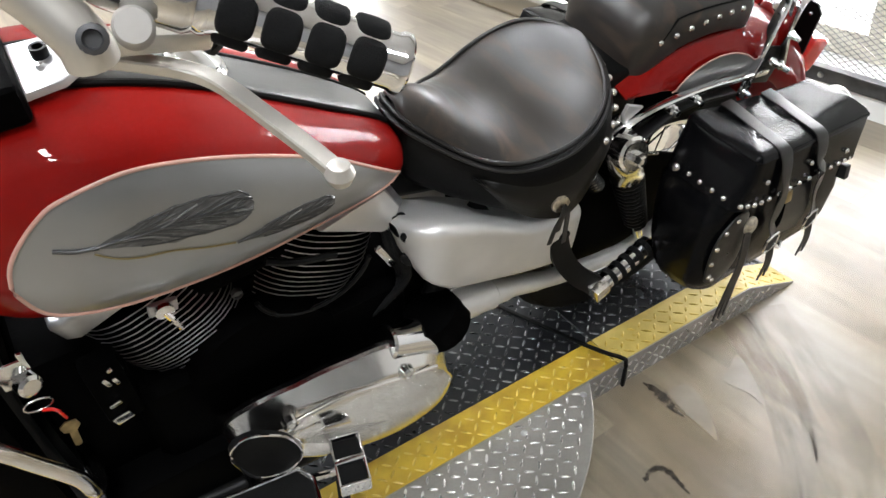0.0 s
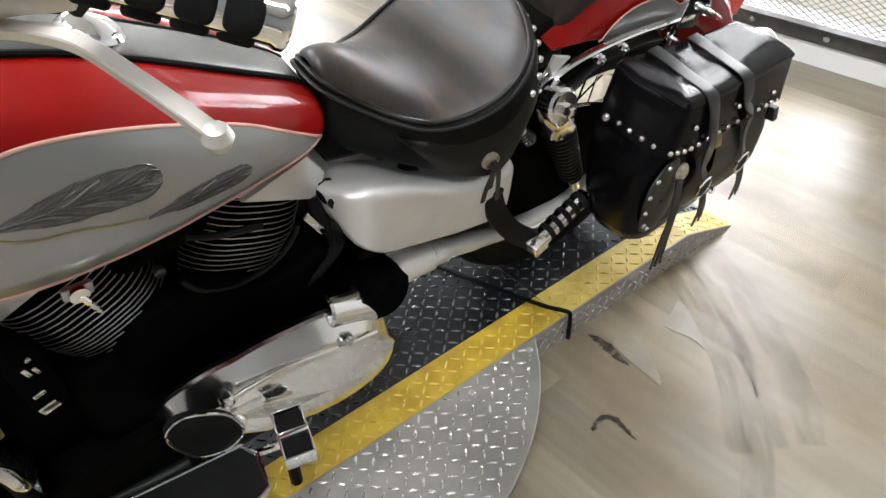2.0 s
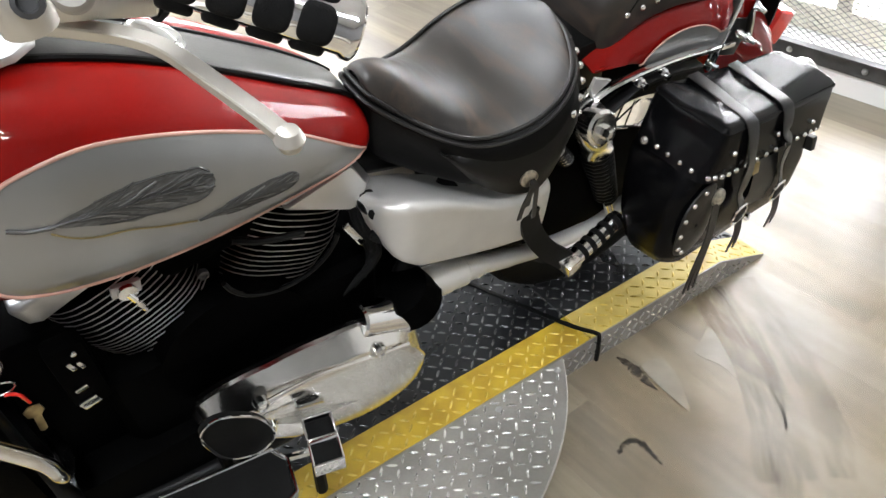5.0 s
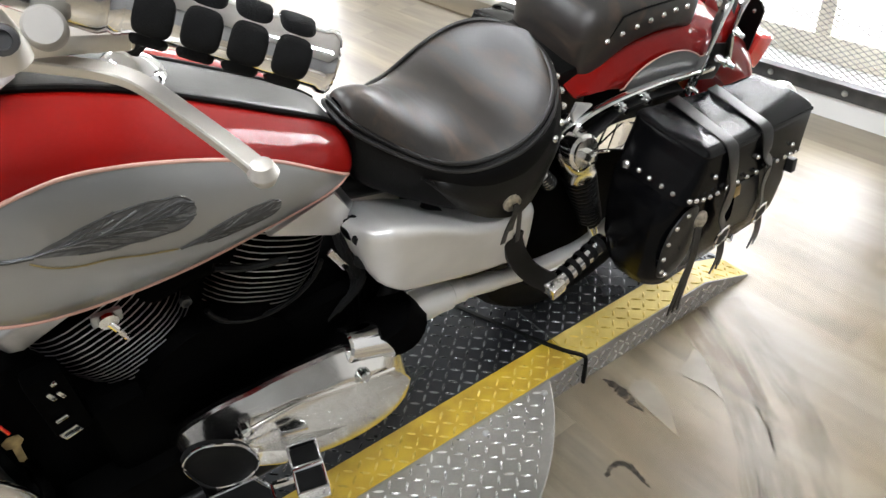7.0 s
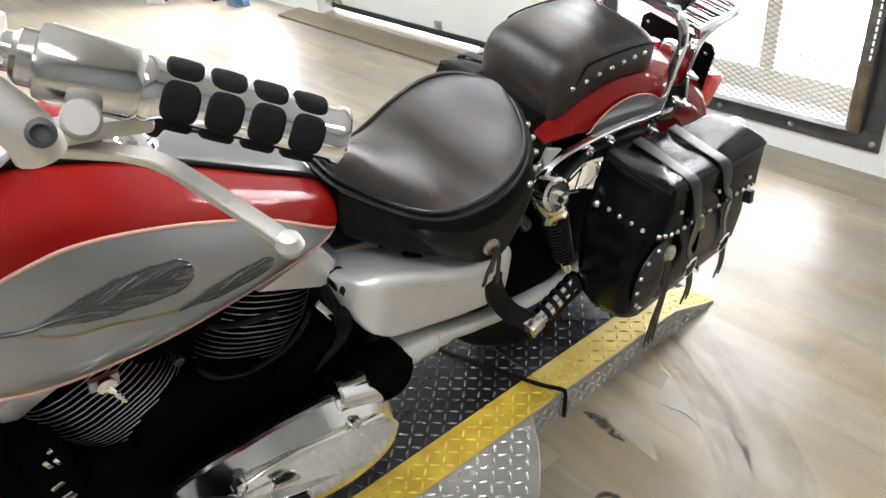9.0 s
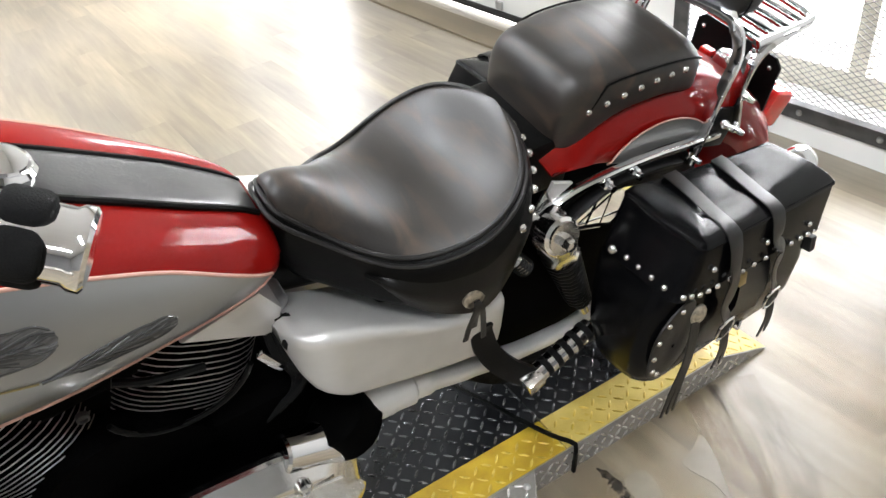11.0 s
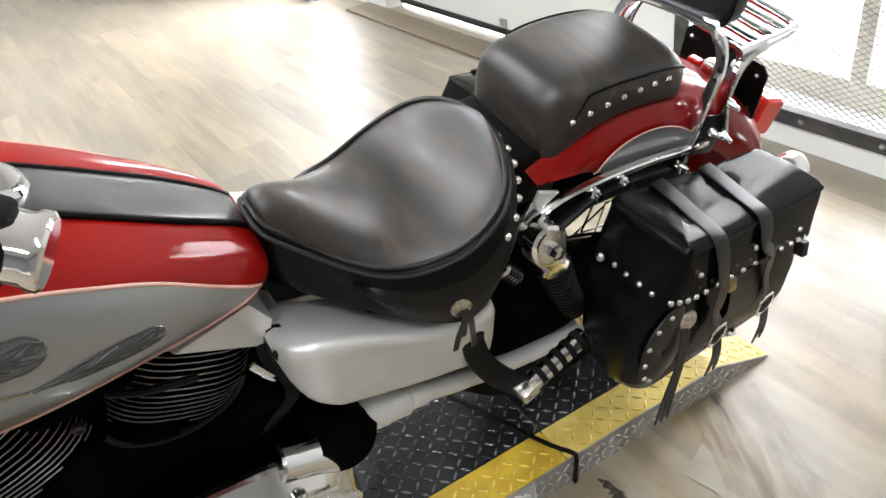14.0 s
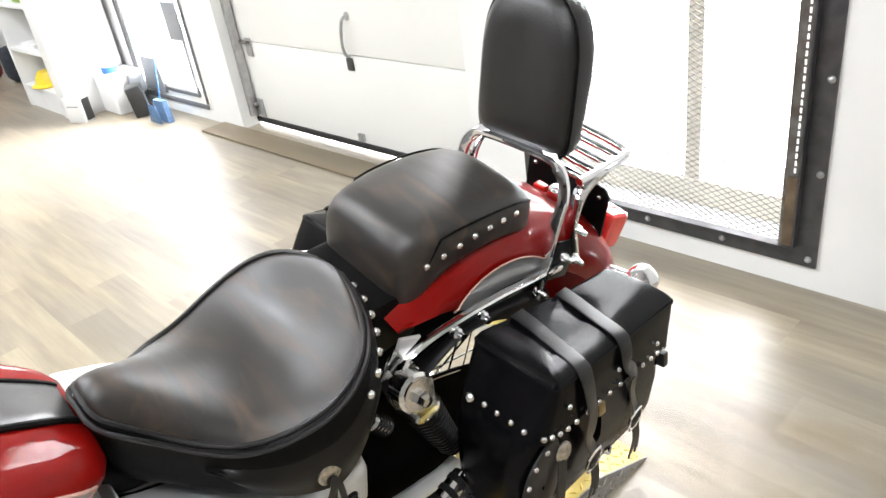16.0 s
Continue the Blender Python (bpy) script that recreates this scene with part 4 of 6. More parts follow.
pill = part("passenger_seat", loft([pill_ring(r) for r in PILL]), SADDLE, bike, "black leather passenger pad with a stud row", smooth=80)
for s in (-1, 1):
    part("seam", tube([(x, s * w * (0.985 if x > 0.02 else 0.96), zb + (zt - zb) * max(0.25, 0.80 - 0.9 * max(0, 1 - (x + 0.02) / 0.07))) for x, w, zt, zb in PILL[5:-4]], 0.0020, 6, 1), SKIRT, pill)
part("pad_base", box((0.11, 0.168, 0.10), (-0.035, 0, 0.694), 0.012, 2), SKIRT, pill, "black base under the pad")
for s in (-1, 1):
    for k in range(7):
        x = 0.024 + 0.0295 * k
        w, zt, zb = lerp(PILL, x)
        stud(pill, (x, s * (w + 0.0005), 0.783 + 0.013 * math.sin(math.pi * min(1, k / 8))), (0, s, 0.1), 0.0056)

# rear wheel
AX = Vector((0.135, 0, 0.318))
TOY = Matrix.Translation(AX) @ Matrix.Rotation(radians(90), 4, "X")
wheel = part("rear_wheel", lathe([(0.030, -0.055), (0.045, -0.05), (0.045, -0.02), (0.030, -0.015), (0.030, 0.015), (0.045, 0.02), (0.045, 0.05), (0.030, 0.055)], 24, TOY), CHROME_WORN, bike, "spoked rear wheel with a black tyre")
tyre = [(0.215, -0.050), (0.225, -0.066), (0.255, -0.074), (0.288, -0.068), (0.306, -0.045), (0.316, 0.0), (0.306, 0.045), (0.288, 0.068), (0.255, 0.074), (0.225, 0.066), (0.215, 0.050)]
part("tyre", hoop(tyre, 56, TOY), RUBBER, wheel, "black rubber tyre")
part("rim", hoop([(0.205, -0.052), (0.222, -0.056), (0.222, -0.048), (0.200, -0.030), (0.196, 0.0), (0.200, 0.030), (0.222, 0.048), (0.222, 0.056), (0.205, 0.052), (0.190, 0.03), (0.186, 0), (0.190, -0.03)], 56, TOY), CHROME, wheel, "chrome rim")
for k in range(36):
    a, b = 2 * math.pi * k / 36, 2 * math.pi * (k + (3.2 if k % 2 else -3.2)) / 36
    sy = 0.035 if k % 4 < 2 else -0.035
    part("spoke", rod(AX + Vector((0.042 * math.cos(b), sy, 0.042 * math.sin(b))), AX + Vector((0.192 * math.cos(a), sy * 0.3, 0.192 * math.sin(a))), 0.0022, 6), CHROME, wheel)

# rear fender
FARC = [math.radians(114 - 122 * k / 44) for k in range(45)]
FSEC = [(-0.112, -0.092), (-0.114, -0.055), (-0.108, -0.030), (-0.086, -0.006), (-0.045, 0.006), (0.0, 0.008)]
FSEC = FSEC + [(-y, r) for y, r in reversed(FSEC[:-1])]


def fender_point(a, y, dr):
    dr = max(dr, -max(0.004, (118 - math.degrees(a)) * 0.0040))
    rx = 0.445 + (0.015 if math.cos(a) > 0 else 0) * math.cos(a)
    return Vector((AX.x + (rx + dr) * math.cos(a), y, AX.z + (0.443 + dr) * math.sin(a)))


fender = part("rear_fender", thicken(loft([[fender_point(a, y, dr) for y, dr in FSEC] for a in FARC], cap=False, closed=False), 0.003), RED, bike, "glossy red rear fender", smooth=50)
for s in (-1, 1):
    def panel(u, v):
        a = math.radians(101 - 38 * u)
        lo, hi = -0.088, -0.088 + 0.052 * math.sin(math.pi * min(1, (u * 1.02) ** 0.75)) ** 0.7
        dr = lo + (hi - lo) * v
        return fender_point(a, s * 0.1165, dr)
    part("side_panel", grid(30, 4, panel), GREY_PAINT, fender, "grey painted fender panel", smooth=80)
    edge = [panel(k / 30, 1.0) + Vector((0, s * 0.001, 0)) for k in range(31)]
    part("pinstripe", tube(edge, 0.0016, 6, 1), PINSTRIPE, fender)

# fender rails, with the saddlebag bracket
for s in (-1, 1):
    part("fender_rail", tube([(-0.060, s * 0.126, 0.648), (-0.04, s * 0.129, 0.666), (0.005, s * 0.131, 0.680), (0.08, s * 0.132, 0.683), (0.15, s * 0.132, 0.678), (0.21, s * 0.131, 0.668), (0.30, s * 0.125, 0.650)], 0.01, 8, flat=(0.005, 0.0075), up=(0, 1, 0)), CHROME, bike, "chrome fender rail")
    br = part("bag_bracket", tube([(-0.03, s * 0.139, 0.628), (0.02, s * 0.138, 0.655), (0.06, s * 0.138, 0.668), (0.13, s * 0.138, 0.664), (0.20, s * 0.138, 0.650)], 0.01, 8, flat=(0.004, 0.011), up=(0, 1, 0), n=5), BLACK, bike)
    for bx, bz in ((0.048, 0.669), (0.102, 0.668)):
        part("bolt", lathe([(0.010, 0), (0.010, 0.010), (0.007, 0.013), (0.006, 0.020), (0, 0.021)], 12, aim((bx, s * 0.134, bz), (bx, s * 0.2, bz + 0.01))), CHROME, br)
    part("seat_tab", box((0.05, 0.006, 0.07), (-0.045, s * 0.115, 0.645), 0.002, m=Matrix.Rotation(radians(25), 4, "Y")), CHROME_WORN, bike)
    part("frame_gusset", prism([(x, z) for x, z in ((-0.046, 0.708), (-0.008, 0.690), (-0.044, 0.668), (-0.052, 0.690))], 0.006, 0.001, 1, Matrix.Translation((0, s * 0.122 + 0.003, 0)) @ Matrix.Rotation(radians(90), 4, "X")), ALLOY, bike, "bright polished frame gusset")

# sissy bar with its pad
SKEW = Matrix.Translation((0, 0, 0.70)) @ Matrix.Rotation(radians(-8), 4, "X") @ Matrix.Translation((0, 0, -0.70))


def skewed(pts):
    """The sissy bar stands a little straighter than the bike leans."""
    return [SKEW @ Vector(p) for p in pts]


sissy = part("sissy_bar", tube(skewed([(0.316, -0.098, 0.798), (0.320, -0.080, 0.812), (0.320, 0.0, 0.816), (0.320, 0.080, 0.812), (0.316, 0.098, 0.798)]), 0.008, 10, 6, flat=(0.005, 0.011), up=(1, 0, 0)), CHROME, bike, "chrome sissy bar with a padded backrest")
for s in (-1, 1):
    part("pad_bar", tube(skewed([(0.262, s * 0.121, 0.675), (0.288, s * 0.119, 0.730), (0.305, s * 0.117, 0.760), (0.312, s * 0.108, 0.790), (0.320, s * 0.082, 0.814), (0.332, s * 0.055, 0.828), (0.347, s * 0.048, 0.860)]), 0.008, 10, 6, flat=(0.0045, 0.0095), up=(0, 1, 0)), CHROME, sissy, "polished flat bar under the pad")
    part("side_plate", tube([(0.268, s * 0.125, 0.690), (0.258, s * 0.127, 0.664), (0.248, s * 0.130, 0.634), (0.242, s * 0.132, 0.616)], 0.008, 8, 6, flat=(0.0035, 0.0085), up=(0, 1, 0)), CHROME, sissy, "chrome lower side bar")
    part("side_plate", box((0.060, 0.004, 0.075), (0.312, s * 0.119, 0.655), 0.0015, m=Matrix.Rotation(radians(18), 4, "Y")), BLACK, sissy, "black lower side plate")
    part("strut", tube([(0.345, s * 0.122, 0.640), (0.330, s * 0.120, 0.690), (0.322, s * 0.118, 0.728), (0.338, s * 0.115, 0.778), (0.385, s * 0.112, 0.796), (0.455, s * 0.106, 0.797)], 0.008, 8, 6, flat=(0.0035, 0.012), up=(0, 1, 0)), CHROME, sissy, "chrome rack strut")
    for bx, bz in ((0.247, 0.628), (0.326, 0.718), (0.305, 0.670), (0.335, 0.650)):
        part("bolt", lathe([(0.008, 0), (0.008, 0.008), (0.005, 0.013), (0.004, 0.024), (0, 0.025)], 12, aim((bx, s * 0.124, bz), (bx, s * 0.2, bz))), CHROME, sissy)
padm = SKEW @ Matrix.Translation((0.362, 0, 0.930)) @ Matrix.Rotation(radians(7), 4, "Y")


def pad_ring(d, k):
    ring = []
    for i in range(48):
        a = 2 * math.pi * i / 48
        c, s = math.cos(a), math.sin(a)
        p = 0.60 if s > 0 else 0.32
        y = 0.098 * math.copysign(abs(c) ** p, c) * (1 - 0.07 * s)
        z = 0.127 * math.copysign(abs(s) ** (0.62 if s > 0 else 0.34), s)
        dd = d * (1 - 0.5 * max(0, -z / 0.127)) if d > 0 else d
        ring.append(padm @ Vector((dd, y * k, z * k)))
    return ring


pad = part("backrest_pad", loft([pad_ring(d, k) for d, k in ((-0.036, 0.30), (-0.037, 0.60), (-0.034, 0.82), (-0.026, 0.94), (-0.012, 0.995), (0.012, 1.0), (0.024, 0.985), (0.032, 0.93), (0.034, 0.6))]), LEATHER, sissy, "black vinyl backrest pad", smooth=60)
part("pad_piping", tube([p for p in pad_ring(-0.016, 1.004)], 0.0022, 6, 1, closed=True, sharp=True), SKIRT, pad)

# luggage rack
rack = part("luggage_rack", tube([(0.335, -0.110, 0.797), (0.40, -0.110, 0.797), (0.452, -0.108, 0.797), (0.474, -0.092, 0.797), (0.478, 0.0, 0.797), (0.474, 0.092, 0.797), (0.452, 0.108, 0.797), (0.40, 0.110, 0.797), (0.335, 0.110, 0.797)], 0.0075, 12, 6), CHROME, bike, "chrome tubular luggage rack")
for x in (0.345, 0.378, 0.411, 0.444):
    part("slat", rod((x, -0.108, 0.799), (x, 0.108, 0.799), 0.0068, 12), CHROME, rack)

# plate bracket, tail lamp and signals
plate = part("plate_bracket", prism([(-0.094, -0.045), (-0.080, -0.056), (0.080, -0.056), (0.094, -0.045), (0.094, 0.042), (0.080, 0.056), (-0.080, 0.056), (-0.094, 0.042)], 0.004, m=Matrix.Translation((0.462, 0, 0.655)) @ Matrix.Rotation(radians(90), 4, "Z") @ Matrix.Rotation(radians(90), 4, "X")), BLACK, bike, "black empty plate bracket")
for y in (-0.076, 0.076):
    for z in (0.622, 0.690):
        stud(plate, (0.460, y, z), (-1, 0, 0), 0.0045, "bolt")
lampbase = part("tail_lamp", box((0.075, 0.10, 0.060), (0.515, 0, 0.566), 0.018, 3, m=Matrix.Rotation(radians(20), 4, "Y")), CHROME, bike, "red tail lamp in a chrome housing")
part("lens", box((0.070, 0.110, 0.082), (0.572, -0.006, 0.544), 0.014, 3, m=Matrix.Rotation(radians(20), 4, "Y")), RED_LENS, lampbase, "red plastic lens")
part("lamp_stay", tube([(0.41, 0.0, 0.66), (0.44, 0.0, 0.645), (0.475, 0, 0.60)], 0.02, 10), CHROME, bike)
part("red_reflector", box((0.018, 0.024, 0.012), (0.405, 0.015, 0.690), 0.004), RED_LENS, bike)
part("chrome_knob", lathe([(0.0, -0.02), (0.016, -0.014), (0.02, 0.0), (0.016, 0.014), (0, 0.02)], 16, Matrix.Translation((0.395, -0.03, 0.700))), CHROME, bike)
for s in (-1, 1):
    sig = part("turn_signal", lathe([(0.0, -0.035), (0.016, -0.033), (0.027, -0.02), (0.031, 0.0), (0.031, 0.012)], 20, Matrix.Translation((0.505, s * 0.174, 0.530)) @ Matrix.Rotation(radians(90), 4, "Y")), CHROME, bike, "chrome bullet turn signal")
    part("lens", lathe([(0.029, 0.012), (0.027, 0.022), (0.015, 0.03), (0, 0.032)], 20, Matrix.Translation((0.505, s * 0.174, 0.530)) @ Matrix.Rotation(radians(90), 4, "Y")), CLEAR_LENS, sig)
    part("stem", rod((0.49, s * 0.09, 0.525), (0.509, s * 0.166, 0.530), 0.007), CHROME, sig)

# shock absorbers
for s in (-1, 1):
    a, b = Vector((-0.052, s * 0.138, 0.634)), Vector((0.085, s * 0.130, 0.330))
    ax = (b - a).normalized()
    shock = part("shock_absorber", rod(a + ax * 0.02, b, 0.011, 12), CHROME, bike, "chrome and black coil shock absorber")
    part("shroud", lathe([(0.012, -0.016), (0.030, -0.012), (0.034, 0.0), (0.034, 0.045), (0.031, 0.05), (0.031, 0.085), (0.024, 0.09)], 22, aim(a, b)), COVER_CHROME, shock)
    coil = []
    for k in range(13 * 12):
        t = k / (13 * 12 - 1)
        w = 2 * math.pi * 13 * t
        e1 = ax.orthogonal().normalized()
        e2 = ax.cross(e1)
        rr = 0.028 - 0.008 * t
        coil.append(a + ax * (0.085 + 0.19 * t) + (e1 * math.cos(w) + e2 * math.sin(w)) * rr)
    part("spring", tube(coil, 0.0042, 7, 1, sharp=True), BLACK, shock, "black coil spring")
    part("boot", rod(a + ax * 0.08, a + ax * 0.28, 0.012, 14), BLACK_METAL, shock)
    eye = part("eye", lathe([(0.030, -0.012), (0.031, 0.0), (0.031, 0.016), (0.026, 0.020), (0.026, 0.024), (0.0, 0.024)], 24, aim(a + Vector((0, s * 0.012, 0)), a + Vector((0, s * 0.2, 0.06)))), COVER_CHROME, shock)
    part("acorn_nut", lathe([(0.012, 0), (0.012, 0.010), (0.009, 0.018), (0, 0.021)], 6, aim(a + Vector((0, s * 0.034, 0.003)), a + Vector((0, s * 0.2, 0.03)))), CHROME_WORN, shock)
    part("swingarm", tube([(-0.372, s * 0.130, 0.398), (-0.30, s * 0.131, 0.386), (-0.245, s * 0.132, 0.374), (-0.11, s * 0.134, 0.330), (0.05, s * 0.130, 0.300), (0.15, s * 0.12, 0.312)], [0.030, 0.028, 0.023, 0.019, 0.017, 0.016, 0.015, 0.014], 16), ALLOY if s < 0 else BLACK, bike, "brushed swingarm tube")


# side box under the seat
BOX_TOP = [(-0.465, 0.640), (-0.455, 0.662), (-0.42, 0.668), (-0.36, 0.643), (-0.30, 0.607), (-0.26, 0.583), (-0.20, 0.562), (-0.143, 0.566)]
BOX_LOW = [(-0.465, 0.620), (-0.455, 0.575), (-0.44, 0.545), (-0.40, 0.513), (-0.33, 0.486), (-0.26, 0.461), (-0.17, 0.438), (-0.155, 0.446), (-0.143, 0.50)]


def box_point(u, v, s):
    """v under 0 or over 1 runs inwards along the underside or the top."""
    x = -0.465 + 0.322 * u
    zt, zb = lerp(BOX_TOP, x)[0], lerp(BOX_LOW, x)[0]
    w = min(1.0, max(0.0, v))
    z = zb + (zt - zb) * w
    y = 0.174
    e = min(w * (zt - zb), (1 - w) * (zt - zb))
    r = 0.016
    if e < r:
        y -= r * (1 - math.sqrt(max(0, 1 - (1 - e / r) ** 2)))
    f = x + 0.465
    if f < 0.060:
        y -= 0.060 * (1 - math.sqrt(max(0, 1 - (1 - f / 0.060) ** 2))) * 0.9
    g = -0.143 - x
    if g < 0.012:
        y -= 0.012 * (1 - math.sqrt(max(0, 1 - (1 - g / 0.012) ** 2)))
    inwards = max(0.0, -v, v - 1.0)
    return Vector((x, s * (y - inwards), z - (0.045 * inwards / 0.1 if v > 1 else 0)))


for s in (-1, 1):
    us = [0, 0.004, 0.012, 0.025, 0.045, 0.07, 0.10, 0.14, 0.18] + [0.2 + 0.04 * k for k in range(19)] + [0.97, 0.985, 0.995, 1.0]
    vs_ = [-0.12, -0.06, 0.0, 0.01, 0.03, 0.06, 0.10, 0.14, 0.22, 0.35, 0.5, 0.65, 0.78, 0.86, 0.90, 0.94, 0.97, 0.99, 1.0, 1.04, 1.08, 1.12]
    sb = part("side_cover", loft([[box_point(u, v, s) for v in vs_] for u in us], cap=True, closed=True), ALLOY, bike, "satin silver side box with a scuffed top", smooth=50)
    part("cover_bolt", lathe([(0.011, 0), (0.011, 0.004), (0.008, 0.006), (0.0, 0.005)], 16, aim((-0.178, s * 0.172, 0.520), (-0.178, s * 0.3, 0.520))), BLACK, sb, "black oval fastener")
    for z in (0.625, 0.575):
        part("grommet", lathe([(0.012, -0.01), (0.012, 0.004), (0.008, 0.007), (0, 0.007)], 12, aim((-0.456, s * 0.130, z + 0.01), (-0.515, s * 0.18, z + 0.01))), RUBBER, sb)

# frame and engine
part("frame_spine", tube([(-0.98, 0, 0.78), (-0.80, 0, 0.70), (-0.55, 0, 0.67), (-0.30, 0, 0.60), (-0.05, 0, 0.585)], 0.035, 12), BLACK, bike, "black steel frame")
for s in (-1, 1):
    part("frame_tube", tube([(-1.0, s * 0.05, 0.76), (-1.02, s * 0.09, 0.55), (-1.00, s * 0.12, 0.28), (-0.92, s * 0.13, 0.20), (-0.60, s * 0.14, 0.18), (-0.43, s * 0.12, 0.22), (-0.40, s * 0.10, 0.40), (-0.30, s * 0.09, 0.58)], 0.019, 12), BLACK, bike)
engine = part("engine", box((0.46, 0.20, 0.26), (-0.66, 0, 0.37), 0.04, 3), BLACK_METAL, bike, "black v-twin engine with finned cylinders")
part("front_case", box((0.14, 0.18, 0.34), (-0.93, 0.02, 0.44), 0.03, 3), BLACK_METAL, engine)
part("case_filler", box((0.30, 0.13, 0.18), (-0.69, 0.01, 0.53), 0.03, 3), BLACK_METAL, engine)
# added black box that hides the bright floor ahead of the engine
part("front_blocker", box((0.10, 0.30, 0.52), (-1.06, 0, 0.50), 0.02, 2), BLACK_METAL, engine)
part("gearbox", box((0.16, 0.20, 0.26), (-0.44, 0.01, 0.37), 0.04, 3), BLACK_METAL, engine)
# added black box in place of the shaded deck under the engine
part("lower_blocker", box((0.27, 0.26, 0.22), (-0.855, 0.00, 0.20), 0.02), BLACK_METAL, engine)
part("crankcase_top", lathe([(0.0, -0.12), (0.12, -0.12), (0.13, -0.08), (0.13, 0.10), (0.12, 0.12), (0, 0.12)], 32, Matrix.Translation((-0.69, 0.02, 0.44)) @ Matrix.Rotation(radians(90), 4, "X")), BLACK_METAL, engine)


def cylinder(base, axis, count, name_label, r0=0.088, r1=0.078):
    """A finned barrel: each fin a plate with a bright machined edge."""
    ax = Vector(axis).normalized()
    base = Vector(base)
    cyl = part("cylinder", rod(base - ax * 0.04, base + ax * (count * 0.0105 + 0.02), 0.066, 24), BLACK_METAL, engine, name_label)
    m0 = aim(base, base + ax)
    for k in range(count):
        r = r0 + (r1 - r0) * abs(k - count * 0.45) / (count * 0.55)
        m = Matrix.Translation(ax * (0.0105 * k)) @ m0
        sq = []
        for i in range(28):
            a = 2 * math.pi * i / 28
            c, s = math.cos(a), math.sin(a)
            sq.append((r * math.copysign(abs(c) ** 0.72, c), r * 1.18 * math.copysign(abs(s) ** 0.72, s)))
        fin = part("fin", prism(sq, 0.0026, m=m), BLACK_METAL, cyl, smooth=30)
        part("fin_edge", tube([m @ Vector((x * 1.004, y * 1.004, 0.0013)) for x, y in sq], 0.0009, 5, 1, closed=True, sharp=True), FIN_EDGE, fin)
    return cyl


rc = cylinder((-0.612, 0, 0.520), (0.48, 0, 0.88), 15, "black finned rear cylinder with bright fin edges")
fc = cylinder((-0.768, 0, 0.512), (-0.34, 0, 0.94), 16, "black finned front cylinder with bright fin edges")


def head_cover(m, label):
    return part("head_cover", prism([(-0.085, -0.125), (0.085, -0.125), (0.10, -0.10), (0.10, 0.10), (0.085, 0.125), (-0.085, 0.125), (-0.10, 0.10), (-0.10, -0.10)], 0.055, 0.012, 3, m), GALV, engine, label)


head_cover(aim((-0.536, 0, 0.655), (-0.472, 0, 0.772)) @ Matrix.Scale(0.80, 4), "polished rear cylinder head cover")
part("rocker_side", prism([(x, z) for x, z in ((-0.575, 0.672), (-0.470, 0.702), (-0.446, 0.655), (-0.460, 0.606))], 0.10, 0.004, 2, Matrix.Translation((0, 0.012, 0)) @ Matrix.Rotation(radians(90), 4, "X")), ALLOY, engine, "bright rocker box side")
head_cover(aim((-0.836, 0, 0.672), (-0.882, 0, 0.79)) @ Matrix.Scale(0.72, 4), "polished front cylinder head cover")
part("intake", tube([(-0.80, -0.02, 0.62), (-0.70, -0.04, 0.66), (-0.60, -0.02, 0.64)], 0.045, 16), BLACK_METAL, engine)
part("cable_clip", tube([(-0.66, -0.098, 0.672), (-0.62, -0.106, 0.655), (-0.56, -0.100, 0.628)], 0.006, 8), BLACK, engine)
part("clutch_ring", tube([(-0.595 + 0.092 * math.cos(a), -0.098, 0.610 + 0.085 * math.sin(a)) for a in [math.radians(190 + 12 * k) for k in range(14)]], 0.004, 8, 1), BLACK, engine)
part("case_bolt", lathe([(0.008, 0), (0.008, 0.008), (0.0055, 0.009), (0.005, 0.005), (0, 0.005)], 12, aim((-0.706, -0.082, 0.618), (-0.706, -0.2, 0.62))), GATE, engine)
pet = part("petcock", box((0.036, 0.008, 0.020), (-0.802, -0.125, 0.702), 0.003, m=Matrix.Rotation(radians(8), 4, "Y")), GALV, engine, "alloy fuel tap")
part("tap_lever", tube([(-0.802, -0.136, 0.702), (-0.795, -0.142, 0.685), (-0.791, -0.142, 0.670)], 0.004, 8), CHROME, pet)
part("tap_dial", lathe([(0.012, 0), (0.012, 0.006), (0, 0.008)], 14, aim((-0.802, -0.131, 0.704), (-0.802, -0.2, 0.704))), CHROME_WORN, pet)
for bx, bz, w, h in ((-0.891, 0.609, 0.008, 0.006), (-0.901, 0.587, 0.007, 0.018), (-0.890, 0.583, 0.006, 0.016), (-0.905, 0.534, 0.018, 0.008), (-0.905, 0.497, 0.026, 0.018)):
    part("bracket_tab", box((w, 0.006, h), (bx, -0.110, bz), 0.002, m=Matrix.Rotation(radians(-15), 4, "Y")), CHROME_WORN, engine)
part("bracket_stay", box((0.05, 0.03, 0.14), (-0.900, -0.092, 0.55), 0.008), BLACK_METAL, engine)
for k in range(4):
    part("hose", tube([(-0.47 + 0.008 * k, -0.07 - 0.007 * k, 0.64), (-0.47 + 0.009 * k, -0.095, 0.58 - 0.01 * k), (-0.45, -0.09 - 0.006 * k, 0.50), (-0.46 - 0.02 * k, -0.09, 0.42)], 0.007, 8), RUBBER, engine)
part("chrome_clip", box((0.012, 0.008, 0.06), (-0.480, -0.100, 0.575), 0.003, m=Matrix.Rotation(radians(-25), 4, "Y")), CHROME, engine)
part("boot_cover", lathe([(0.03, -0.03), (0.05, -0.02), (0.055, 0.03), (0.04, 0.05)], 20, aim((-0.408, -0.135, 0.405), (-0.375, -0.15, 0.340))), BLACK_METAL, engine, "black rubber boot")

